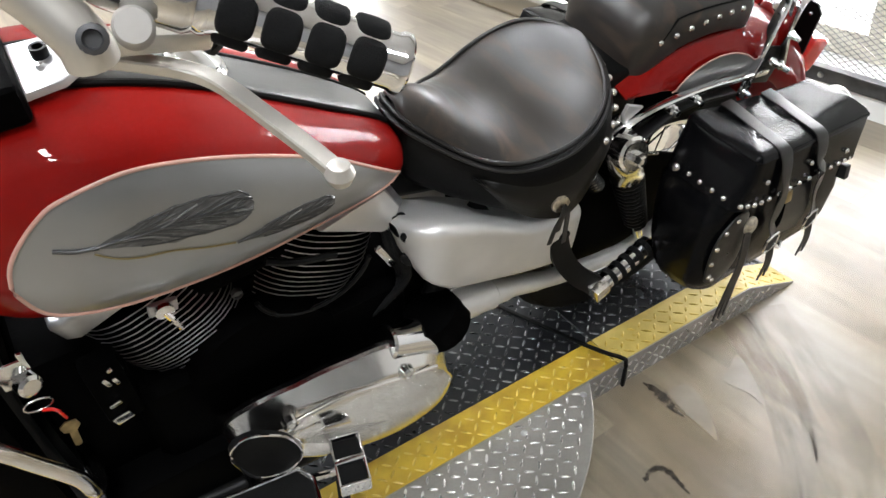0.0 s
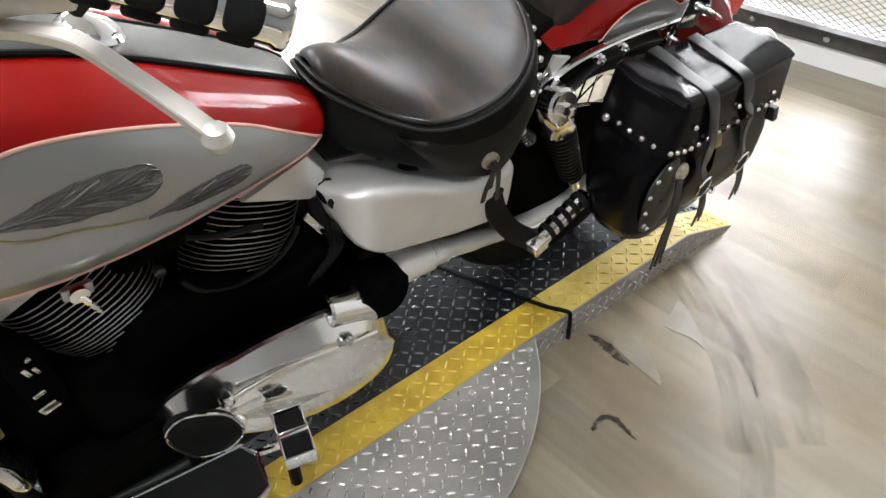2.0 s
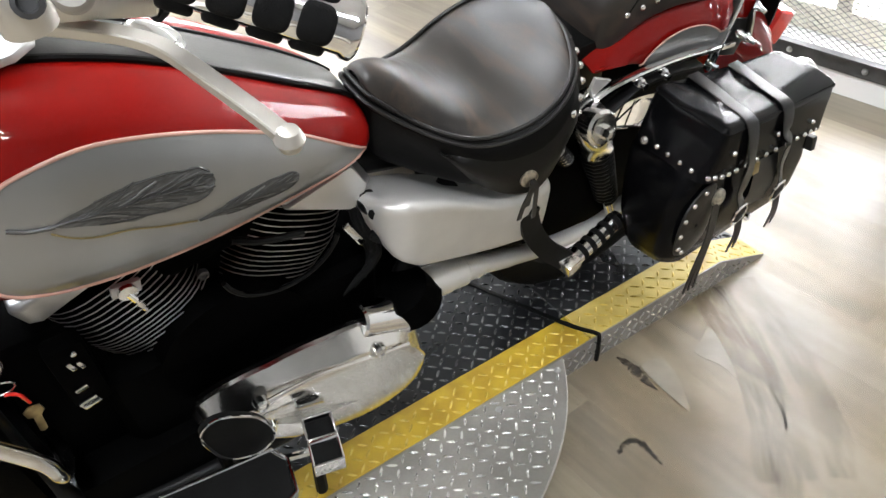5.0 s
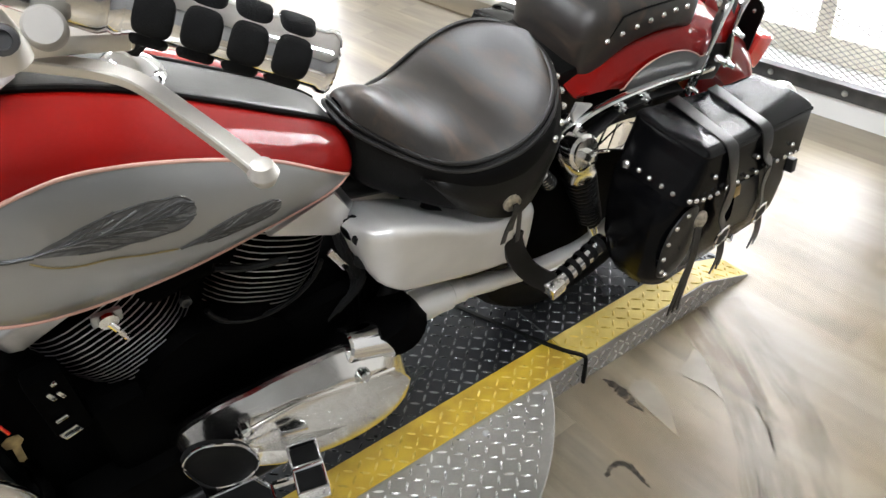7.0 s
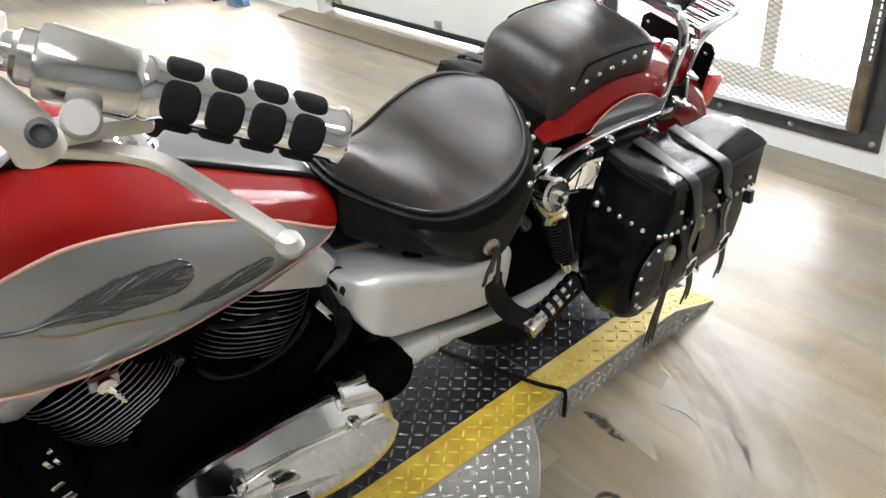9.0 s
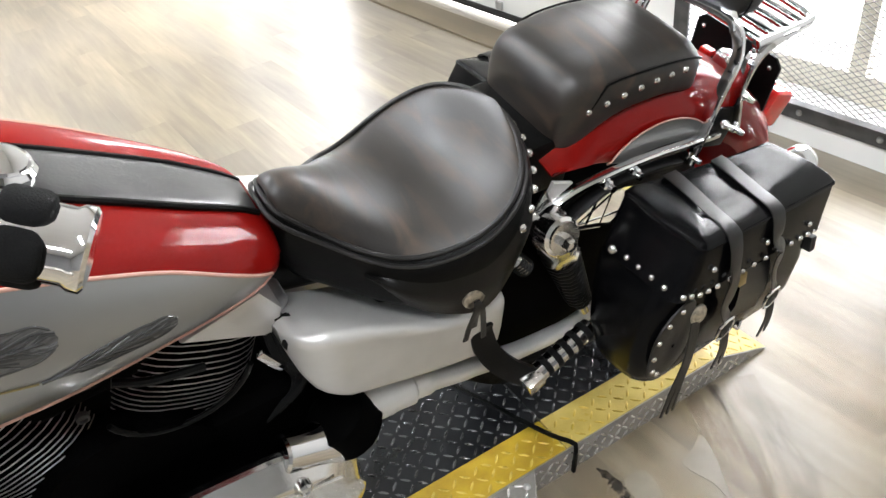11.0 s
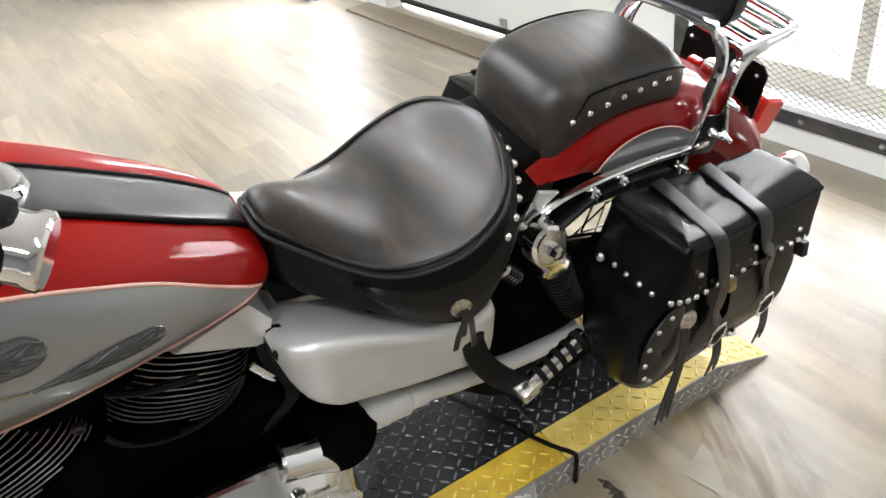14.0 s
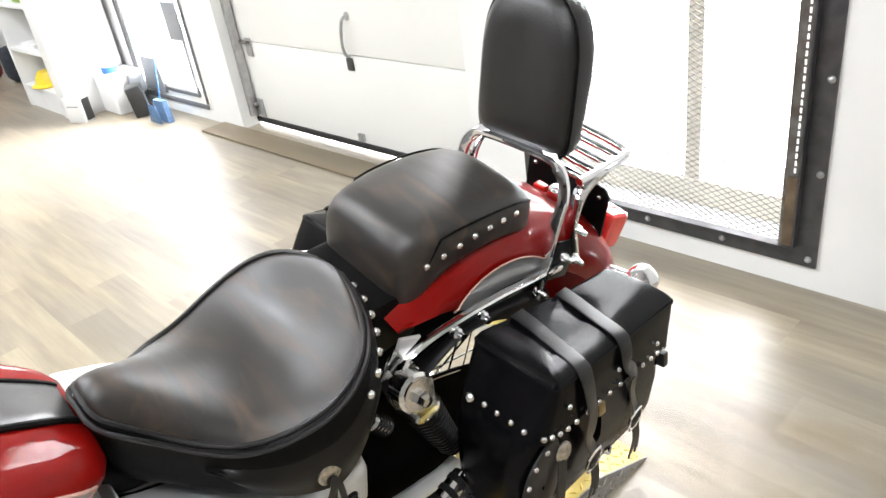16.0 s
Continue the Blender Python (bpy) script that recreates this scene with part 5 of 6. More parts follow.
# polished primary cover
PRIM = smooth_line([(-0.792, 0.385, 0), (-0.780, 0.408, 0), (-0.750, 0.426, 0), (-0.70, 0.444, 0), (-0.645, 0.452, 0), (-0.57, 0.444, 0), (-0.51, 0.432, 0), (-0.440, 0.396, 0), (-0.408, 0.345, 0), (-0.400, 0.290, 0), (-0.416, 0.228, 0),
                    (-0.460, 0.196, 0), (-0.530, 0.192, 0), (-0.61, 0.222, 0), (-0.69, 0.270, 0), (-0.755, 0.322, 0), (-0.795, 0.370, 0)], 4, closed=True)
rings = []
for y, up_k, low_k in ((-0.148, 0.97, 0.97), (-0.158, 1.0, 1.0), (-0.165, 0.992, 0.998), (-0.1955, 0.76, 0.955), (-0.1985, 0.73, 0.92), (-0.2020, 0.66, 0.80), (-0.2035, 0.30, 0.40)):
    ring = []
    for p in PRIM:
        w = min(1, max(0, (p.y - 0.295 - 0.10 * (-0.414 - p.x) / 0.4) / 0.05))
        k = low_k + (up_k - low_k) * w
        ring.append((-0.60 + (p.x + 0.60) * (1 - (1 - k) * 0.55), y + 0.028 * max(0, (-0.67 - p.x) / 0.14), 0.330 + (p.y - 0.330) * k))
    rings.append(ring)
prim = part("primary_cover", loft(rings), COVER_CHROME, bike, "polished chrome engine side cover", smooth=22)
ridge = [(-0.71, -0.202, 0.424), (-0.668, -0.204, 0.430), (-0.609, -0.204, 0.425), (-0.525, -0.204, 0.396), (-0.445, -0.204, 0.372)]
part("cover_ridge", tube(ridge, 0.0035, 10), COVER_CHROME, prim)
for bx, bz in ((-0.705, 0.425), (-0.501, 0.398)):
    b = part("cover_bolt", lathe([(0.012, -0.006), (0.012, 0.006), (0.009, 0.009), (0.007, 0.007), (0, 0.007)], 16, aim((bx, -0.200, bz), (bx, -0.30, bz + 0.01))), CHROME_WORN, prim)
part("shaft_housing", rod((-0.515, -0.150, 0.425), (-0.42, -0.145, 0.372), 0.032, 20, 0.038, bevel=0.004), CHROME, bike, "polished shaft housing")
# shifter, floorboard
heel = part("heel_shifter", tube([(-0.719, -0.200, 0.235), (-0.699, -0.226, 0.270), (-0.674, -0.246, 0.296), (-0.652, -0.253, 0.302)], 0.0065, 10), CHROME, bike, "chrome heel shifter with a rubber peg")
pegm = Matrix.Translation((-0.640, -0.255, 0.312)) @ Matrix.Rotation(radians(-14), 4, "Z")
for k in (-1, 1):
    part("peg", box((0.044, 0.034, 0.030), (0, 0, 0), 0.007, 3, m=pegm @ Matrix.Translation((0, 0.0215 * k, 0))), RUBBER, heel, "black rubber peg")
    part("peg_frame", box((0.050, 0.005, 0.036), (0, 0, 0), 0.002, 2, m=pegm @ Matrix.Translation((0, 0.042 * k, 0))), CHROME, heel)
    part("peg_rail", box((0.004, 0.080, 0.006), (0, 0, 0), 0.0015, 2, m=pegm @ Matrix.Translation((0.0235 * k, 0, 0.014))), CHROME, heel)
part("peg_band", box((0.050, 0.011, 0.037), (0, 0, 0), 0.004, 3, m=pegm), CHROME, heel)
tp = [(-0.800, 0.440), (-0.794, 0.476), (-0.766, 0.482), (-0.722, 0.436), (-0.704, 0.384), (-0.708, 0.346), (-0.738, 0.332), (-0.778, 0.362)]
toe = part("toe_pad", prism([(p.x, p.y) for p in smooth_line([(x, z, 0) for x, z in tp], 4, closed=True)], 0.010, 0.003, 2, Matrix.Translation((0, -0.212, 0)) @ Matrix.Rotation(radians(90), 4, "X")), RUBBER, bike, "black rubber toe pad with a chrome rim")
part("pad_rim", tube([(p.x, -0.2225, p.y) for p in smooth_line([(x, z, 0) for x, z in tp], 4, closed=True)], 0.0026, 8, 1, closed=True, sharp=True), CHROME, toe)
fbm = Matrix.Translation((-0.835, -0.258, 0.306)) @ Matrix.Rotation(radians(-7), 4, "Z")
fo = [(-0.14, -0.030), (-0.11, -0.05), (0.10, -0.05), (0.128, -0.035), (0.132, 0.02), (0.115, 0.045), (-0.10, 0.045), (-0.14, 0.03)]
fboard = part("floorboard", prism(fo, 0.016, 0.004, 2, fbm), CHROME, bike, "chrome edged floorboard with a rubber pad")
part("rubber_pad", prism([(x * 0.972, y * 0.93) for x, y in fo], 0.009, 0.003, 2, fbm @ Matrix.Translation((0, 0, 0.014))), RUBBER, fboard)
part("board_rim", tube([fbm @ Vector((x, y, 0.021)) for x, y in fo], 0.0032, 8, 1, closed=True, sharp=True), CHROME, fboard)
part("floorboard_arm", tube([(-0.78, -0.13, 0.25), (-0.78, -0.19, 0.26), (-0.80, -0.245, 0.297)], 0.012, 10), BLACK, fboard)
part("crash_bar", tube([(-0.98, -0.06, 0.40), (-0.966, -0.15, 0.45), (-0.968, -0.195, 0.495), (-0.974, -0.20, 0.552), (-0.999, -0.20, 0.624), (-1.02, -0.20, 0.680), (-1.07, -0.19, 0.76), (-1.08, -0.10, 0.79), (-1.03, -0.03, 0.79)], 0.0105, 12), CHROME_WORN, bike, "pale chrome engine guard bar")
# side stand
part("kickstand", tube([(-0.60, -0.12, 0.20), (-0.64, -0.20, 0.10), (-0.66, -0.265, -0.052)], 0.012, 10), BLACK, bike, "black side stand leg")
part("kickstand_foot", box((0.06, 0.04, 0.010), (-0.66, -0.270, -0.063), 0.003, m=Matrix.Rotation(radians(-14.8), 4, "X")), BLACK, bike)

# passenger peg
for s in (-1, 1):
    arm = part("peg_bracket", tube([(-0.190, s * 0.165, 0.530), (-0.178, s * 0.180, 0.470), (-0.152, s * 0.198, 0.424), (-0.115, s * 0.215, 0.388)], 0.01, 8, flat=(0.020, 0.006), up=(0, 1, 0)), BLACK, bike, "black passenger peg bracket")
    p0, p1 = Vector((-0.104, s * 0.220, 0.386)), Vector((0.018, s * 0.206, 0.418))
    pdir = (p1 - p0).normalized()
    peg = part("passenger_peg", rod(p0, p1, 0.0165, 20, bevel=0.002), CHROME, bike, "chrome passenger peg with black rubber bands")
    part("clevis", box((0.036, 0.032, 0.034), p0 - pdir * 0.008, 0.004, m=aim((0, 0, 0), pdir)), COVER_CHROME, peg)
    for k in range(5):
        c = p0 + pdir * (0.018 + 0.0218 * k)
        part("band", rod(c, c + pdir * 0.0115, 0.0182, 20, bevel=0.0015), RUBBER, peg)
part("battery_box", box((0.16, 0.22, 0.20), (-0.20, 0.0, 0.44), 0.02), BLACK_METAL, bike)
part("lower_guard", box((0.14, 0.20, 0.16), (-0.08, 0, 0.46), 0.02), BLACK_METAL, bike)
# plates added to keep the space beside the lower wheel black
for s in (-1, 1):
    guard = part("wheel_blocker", prism([(p.x, p.y) for p in smooth_line([(x, z, 0) for x, z in ((-0.075, 0.575), (0.000, 0.560), (0.045, 0.545), (0.120, 0.515), (0.20, 0.46), (0.22, 0.36), (0.14, 0.295), (0.0, 0.275), (-0.10, 0.285), (-0.13, 0.45))], 3, closed=True)], 0.006, 0.002, 2, Matrix.Translation((0, s * 0.102 + 0.003, 0)) @ Matrix.Rotation(radians(90), 4, "X")), BLACK_METAL, bike, "added black plate that hides the lower wheel")
    part("blocker_edge", tube([(-0.01, s * 0.106, 0.563), (0.045, s * 0.106, 0.546), (0.095, s * 0.106, 0.527)], 0.0032, 8), CHROME_WORN, guard)
part("side_tool_tube", rod((-0.108, -0.130, 0.590), (-0.080, -0.133, 0.553), 0.014, 18, bevel=0.004), CHROME_WORN, bike, "ribbed metal canister")
for k in range(5):
    q = Vector((-0.108, -0.130, 0.590)).lerp(Vector((-0.080, -0.133, 0.553)), 0.12 + 0.19 * k)
    part("canister_rib", lathe([(0.013, -0.002), (0.016, 0), (0.013, 0.002)], 18, aim(q, q + Vector((0.06, -0.005, -0.08)))), BLACK, bike)

# handlebar, left end
GE, GF = Vector((-0.6068, -0.3832, 1.1485)), Vector((-0.7158, -0.3247, 1.2001))
gd_ = (GF - GE).normalized()
gm = aim(GE, GF)
bar = part("handlebar", tube([GE + gd_ * 0.02, GF, GF + gd_ * 0.10, GF + gd_ * 0.16 + Vector((-0.03, 0.03, -0.005)), (-1.004, -0.145, 1.228), (-1.034, -0.025, 1.148), (-1.034, 0.135, 1.148), (-1.004, 0.255, 1.228)], 0.0125, 14), CHROME, bike, "chrome pulled-back handlebar")
GRIP_TURN = 0.34
grip = part("grip", lathe([(0.0, 0), (0.019, 0.0), (0.0215, 0.002), (0.0215, 0.007), (0.0195, 0.010), (0.0195, 0.125), (0.0205, 0.128), (0.0205, 0.134), (0.0, 0.134)], 28, gm), CHROME, bar, "chrome grip with black rubber pads")
PAD = [(math.copysign(abs(math.cos(w)) ** 0.55, math.cos(w)), math.copysign(abs(math.sin(w)) ** 0.55, math.sin(w))) for w in [2 * math.pi * k / 24 for k in range(24)]]
for row in range(4):
    a = 2 * math.pi * row / 4 + GRIP_TURN
    for k in range(4):
        m = gm @ Matrix.Rotation(a, 4, "Z") @ Matrix.Translation((0.0178, 0, 0.0300 + 0.0278 * k)) @ Matrix.Rotation(radians(90), 4, "Y")
        rings = [[m @ Vector((0.0118 * f * x, 0.0136 * f * y, z - 20 * (0.0136 * f * y) ** 2)) for x, y in PAD] for z, f in ((-0.003, 0.98), (0.0025, 1.0), (0.0048, 0.93), (0.0060, 0.78), (0.0064, 0.3))]
        part("grip_pad", loft(rings), FOAM, grip, smooth=60)
part("switch_housing", lathe([(0.014, 0.136), (0.022, 0.137), (0.0245, 0.142), (0.0245, 0.190), (0.023, 0.196), (0.018, 0.198), (0.018, 0.206), (0.014, 0.21)], 26, gm), CHROME_WORN, bar, "polished switch housing")
part("flange", lathe([(0.014, 0.128), (0.0215, 0.129), (0.0225, 0.133), (0.0215, 0.137), (0.014, 0.138)], 26, gm), CHROME, bar)
clamp = part("lever_perch", tube([(-0.816, -0.297, 1.232), (-0.802, -0.307, 1.214), (-0.79, -0.319, 1.194), (-0.788, -0.321, 1.178)], 0.0165, 16, 5), LEVER_ALLOY, bar, "satin alloy lever perch")
part("perch_bolt", lathe([(0.009, -0.006), (0.009, 0.004), (0.006, 0.005), (0.005, 0.001), (0, 0.001)], 14, aim((-0.785, -0.334, 1.200), (-0.799, -0.425, 1.250))), GATE, clamp, "dark bolt")
part("perch_clamp", lathe([(0.014, 0.215), (0.022, 0.217), (0.023, 0.222), (0.023, 0.248), (0.022, 0.253), (0.014, 0.255)], 24, gm), LEVER_ALLOY, clamp)
part("perch_arm", tube([(-0.796, -0.311, 1.186), (-0.769, -0.305, 1.176), (-0.739, -0.297, 1.164), (-0.714, -0.293, 1.155)], 0.011, 12, flat=(0.010, 0.007)), LEVER_ALLOY, clamp)
part("pivot_cap", lathe([(0.0, 0.006), (0.0100, 0.006), (0.0120, 0.003), (0.0120, -0.012), (0.010, -0.016), (0, -0.016)], 26, aim((-0.7625, -0.341, 1.2045), (-0.7725, -0.417, 1.2675))), CAP_GREY, clamp)
lever = part("clutch_lever", tube([(-0.792, -0.294, 1.166), (-0.76, -0.308, 1.158), (-0.737, -0.322, 1.153), (-0.722, -0.343, 1.151), (-0.709, -0.385, 1.149), (-0.697, -0.426, 1.146), (-0.691, -0.447, 1.143)], 0.008, 10, 6, flat=(0.0060, 0.0046)), LEVER_ALLOY, bar, "satin alloy clutch lever")
part("lever_ball", lathe([(0.0, -0.0095), (0.0065, -0.007), (0.0095, 0), (0.0065, 0.007), (0, 0.0095)], 16, Matrix.Translation((-0.6905, -0.448, 1.1425))), LEVER_ALLOY, lever)
part("mirror_stem", tube([GF + gd_ * 0.09 + Vector((0, -0.02, 0.0)), GF + gd_ * 0.11 + Vector((-0.005, -0.03, 0.04)), GF + gd_ * 0.12 + Vector((-0.02, -0.05, 0.10))], 0.006, 10), CHROME, bar)
part("adjuster", rod((-0.722, -0.296, 1.158), (-0.704, -0.291, 1.146), 0.008, 12, bevel=0.002), CHROME, bar)
part("adjuster_nut", rod((-0.711, -0.293, 1.151), (-0.707, -0.292, 1.148), 0.0105, 6), BLACK, bar)
dash = part("top_clamp_plate", prism([(-0.900, -0.100), (-0.850, -0.094), (-0.828, -0.078), (-0.820, -0.052), (-0.826, -0.022), (-0.850, -0.008), (-0.900, -0.006)], 0.009, 0.004, 2, Matrix.Translation((0.049, 0.03, 0.992))), GALV, bike, "bright top clamp plate")
part("clamp_bolt", lathe([(0.0085, 0), (0.0085, 0.012), (0.0055, 0.012), (0.0055, 0.004), (0, 0.004)], 16, Matrix.Translation((-0.810, -0.014, 1.000))), BLACK, dash)
part("clamp_bolt", lathe([(0.0045, 0), (0.0045, 0.006), (0, 0.007)], 12, Matrix.Translation((-0.815, -0.032, 1.000))), CHROME, dash)
part("dash_block", box((0.11, 0.19, 0.045), (-0.893, 0.0, 1.006), 0.010, 3), BLACK_METAL, dash, "black dash block")
# ---- keys that hang below the tank ----
keys = empty("key_ring", BIKE)
tagged(keys, "two keys on a wire ring with a red tag", "keys")
KX = Vector((-0.969, -0.155, 0.651))
part("lock_body", lathe([(0.011, -0.014), (0.014, -0.011), (0.014, 0.011), (0.010, 0.014)], 16, aim(KX + Vector((0.004, 0, 0.060)), KX + Vector((0.024, -0.05, 0.07)))), CHROME_WORN, keys)
part("lock_bracket", box((0.030, 0.004, 0.040), KX + Vector((-0.004, 0.006, 0.072)), 0.001, 2, m=Matrix.Identity(4)), CHROME_WORN, keys, "bright steel lock bracket")
part("lock_tongue", box((0.006, 0.004, 0.030), KX + Vector((0.014, 0.002, 0.092)), 0.001), CHROME_WORN, keys)
part("ring", tube([KX + Vector((0.016 * math.cos(a), -0.004 * math.sin(a), 0.016 * math.sin(a) + 0.012)) for a in [2 * math.pi * k / 14 for k in range(14)]], 0.0012, 6, 1, closed=True, sharp=True), STEEL, keys)
part("red_tag", tube([KX, KX + Vector((0.012, -0.002, -0.008)), KX + Vector((0.016, 0, -0.035))], 0.0022, 6), RED_LENS, keys)
part("key", prism([(-0.010, 0.0), (-0.012, 0.012), (-0.004, 0.020), (0.008, 0.018), (0.011, 0.006), (0.005, -0.003), (0.005, -0.034), (0.0, -0.038), (-0.004, -0.034), (-0.004, -0.003)], 0.002, m=Matrix.Translation(KX + Vector((0.014, -0.004, -0.056))) @ Matrix.Rotation(radians(90), 4, "X") @ Matrix.Rotation(radians(-6), 4, "Z")), BRASS, keys, "brass key")


# ---- saddlebags: the one hangs plumb off the leaning bike, the other lies against it ----
HANG = Matrix.Translation((-0.013, -0.003, 0.018)) @ Matrix.Rotation(radians(-3.0), 4, "Z")


def saddlebag(s, m, label, shift):
    bag = empty("saddlebag", m)
    tagged(bag, label, "saddlebag", group="pair of saddlebags")

    def P(x, o, z):
        """The bag is cut a little askew: it narrows to the rear, where its outer side reaches further back."""
        w = (o - 0.20) / 0.146
        k = max(0.0, (x - 0.06) / 0.33)
        return Vector((x + 0.016 * w * min(1.0, max(0.0, (z - 0.50) / 0.06)) + 0.015 * w * k, s * (o - 0.036 * w * k - shift), z))

    def rrect(x0, x1, o0, o1, z, r, tilt=0.0, n=5, cross=0.0):
        """A rounded rectangle in plan."""
        pts = []
        for cx, co, a0 in ((x1 - r, o1 - r, 0), (x0 + r, o1 - r, 90), (x0 + r, o0 + r, 180), (x1 - r, o0 + r, 270)):
            for k in range(n + 1):
                a = math.radians(a0 + 90 * k / n)
                x = cx + r * math.cos(a)
                o = co + r * math.sin(a)
                pts.append(P(x, o, z + tilt * (x - 0.08) + cross * (0.338 - o)))
        return pts

    def outer(z):
        """How far out the face stands at a height."""
        return lerp([(0.34, 0.295), (0.38, 0.311), (0.42, 0.321), (0.45, 0.325), (0.50, 0.328), (0.56, 0.333), (0.62, 0.338)], z)[0]

    body = [rrect(0.050, 0.360, 0.195, 0.275, 0.343, 0.03, -0.02), rrect(0.022, 0.374, 0.187, 0.299, 0.352, 0.035, -0.03), rrect(0.008, 0.388, 0.184, 0.310, 0.38, 0.035, -0.04),
            rrect(-0.002, 0.394, 0.182, 0.323, 0.44, 0.034, -0.05), rrect(0.002, 0.394, 0.182, 0.327, 0.50, 0.032, -0.06), rrect(0.018, 0.390, 0.182, 0.329, 0.56, 0.03, -0.08), rrect(0.055, 0.382, 0.190, 0.326, 0.59, 0.03, -0.10)]
    body_bm = loft(body)
    for v in body_bm.verts:
        v.co += Vector((0.3, s, 0.2)) * 0.004 * noise.noise(v.co * 11.0)
    b = part("body", body_bm, BAG_LEATHER, bag, "glossy black leather bag body", smooth=60)

    # lid: a sagging pillow top with pinched corners, its hem lower at the front and outer side
    tilt = -0.14

    def top(x, o):
        return 0.627 + tilt * (x - 0.08) + 0.25 * (0.338 - o)

    def lid_ring(grow, drop):
        return rrect(0.058 - grow * (0.78 if grow > 0 else 1.0), 0.382 + grow * 0.15, 0.203 - grow * 0.05, 0.346 - (0.02 * grow if grow > 0 else -grow), 0.627 - drop, max(0.006, 0.010 + grow * 0.25), tilt, cross=0.25)

    core = lid_ring(-0.060, -0.003)
    mid = sum(core, Vector()) / len(core)
    rings = [[mid + (p - mid) * 0.04 + Vector((0, 0, 0.002)) for p in core], [mid + (p - mid) * 0.5 + Vector((0, 0, 0.001)) for p in core], core, lid_ring(-0.04, -0.002), lid_ring(-0.022, 0.0), lid_ring(-0.010, 0.0015), lid_ring(-0.003, 0.0035), lid_ring(0.002, 0.009), lid_ring(0.014, 0.028),
             lid_ring(0.026, 0.044), lid_ring(0.038, 0.060), lid_ring(0.050, 0.076), lid_ring(0.056, 0.086)]
    lid_bm = loft(rings, cap=False)
    lid_bm.faces.new([v for v in lid_bm.verts][:len(core)])
    bmesh.ops.subdivide_edges(lid_bm, edges=lid_bm.edges[:], cuts=2, use_grid_fill=True)
    for v in lid_bm.verts:
        c = v.co.copy()
        o = c.y * s + shift
        flat = min(1.0, max(0.0, 1 + (c.z - top(c.x, o)) / 0.03))
        pinch = math.exp(-((c.x - 0.143) / 0.022) ** 2) + math.exp(-((c.x - 0.250) / 0.022) ** 2)
        fold = 0.5 - abs(noise.noise(Vector((c.x * 9 + o * 7, o * 5 - c.x * 3, s * 2.0))))
        v.co.z += flat * (0.010 * noise.noise(c * 6.5 + Vector((3, s * 2, 1))) + 0.010 * (fold - 0.3) - 0.006 * pinch)
        v.co.y += s * (1 - flat) * (0.005 * noise.noise(c * 9.0 + Vector((7, 0, 0))) - 0.003 * pinch)
    lid = part("lid", lid_bm, BAG_LEATHER, bag, "glossy black leather lid with pinched corners", smooth=75)
    part("lid_piping", tube(lid_ring(0.0005, 0.0045), 0.0022, 6, 1, closed=True, sharp=True), BAG_LEATHER, lid)

    hem = [(0.013, 0.229, 0.591), (0.019, 0.250, 0.584), (0.020, 0.271, 0.577), (0.020, 0.295, 0.571), (0.019, 0.318, 0.566)]
    for k, (x, o, z) in enumerate(hem):
        stud(lid, P(x, o, z), (-1, s * 0.1, 0.3), 0.0078 if k == 0 else 0.0050)
    row = smooth_line([P(0.030, 0.343, 0.557), P(0.060, 0.347, 0.550), P(0.10, 0.348, 0.543), P(0.16, 0.348, 0.535), P(0.22, 0.348, 0.527), P(0.29, 0.348, 0.516), P(0.34, 0.347, 0.507), P(0.378, 0.341, 0.499)], 6)
    for k in range(15):
        p = row[int(k * (len(row) - 1) / 14)]
        stud(lid, p, (0, s, 0.15), 0.0048)
    for x, z in ((0.080, 0.583), (0.206, 0.560), (0.330, 0.530)):
        stud(lid, P(x, 0.349, z), (0, s, 0.25), 0.0048)
    gus = [(0.052, 0.530), (0.028, 0.512), (0.010, 0.482), (0.002, 0.448), (0.006, 0.412), (0.022, 0.394), (0.046, 0.390), (0.068, 0.404), (0.082, 0.440), (0.086, 0.490), (0.078, 0.524)]
    gp = smooth_line([(x, z, 0) for x, z in gus], 4, closed=True)
    gb = bmesh.new()
    centre = Vector((0.046, 0.455, 0))
    loops = []
    for k, lift in ((1.0, 0.001), (0.985, 0.004), (0.9, 0.005), (0.5, 0.005), (0.05, 0.005)):
        loops.append([P(centre.x + (p.x - centre.x) * k, outer(centre.y + (p.y - centre.y) * k) + 0.001 + lift, centre.y + (p.y - centre.y) * k) for p in gp])
    gb = loft(loops, cap=False)
    g = part("corner_patch", gb, STRAP_LEATHER, bag, "black leather corner patch with studs", smooth=60)
    for k in range(0, 6):
        x, z = gus[k][0] + (0.046 - gus[k][0]) * 0.16, gus[k][1] + (0.455 - gus[k][1]) * 0.14
        stud(g, P(x, outer(z) + 0.006, z), (0, s, 0), 0.0048)
    co = outer(0.492) + 0.006
    con = part("concho", lathe([(0.0165, 0), (0.0165, 0.003), (0.014, 0.0055), (0.012, 0.005), (0.006, 0.0075), (0, 0.008)], 20, aim(P(0.092, co, 0.492), P(0.092, 0.6, 0.50))), CONCHO, bag, "silver concho")
    for k in range(5):
        dx = -0.008 + 0.004 * k
        part("fringe", tube([P(0.086 + dx, co + 0.004, 0.484), P(0.070 + dx, co + 0.010, 0.43), P(0.054 + dx * 1.3, co + 0.006, 0.37), P(0.042 + dx * 1.6, co + 0.002, 0.312 + 0.008 * (k % 2))], 0.003, 6, flat=(0.0026, 0.0011), up=(0, 1, 0)), STRAP_LEATHER, con)
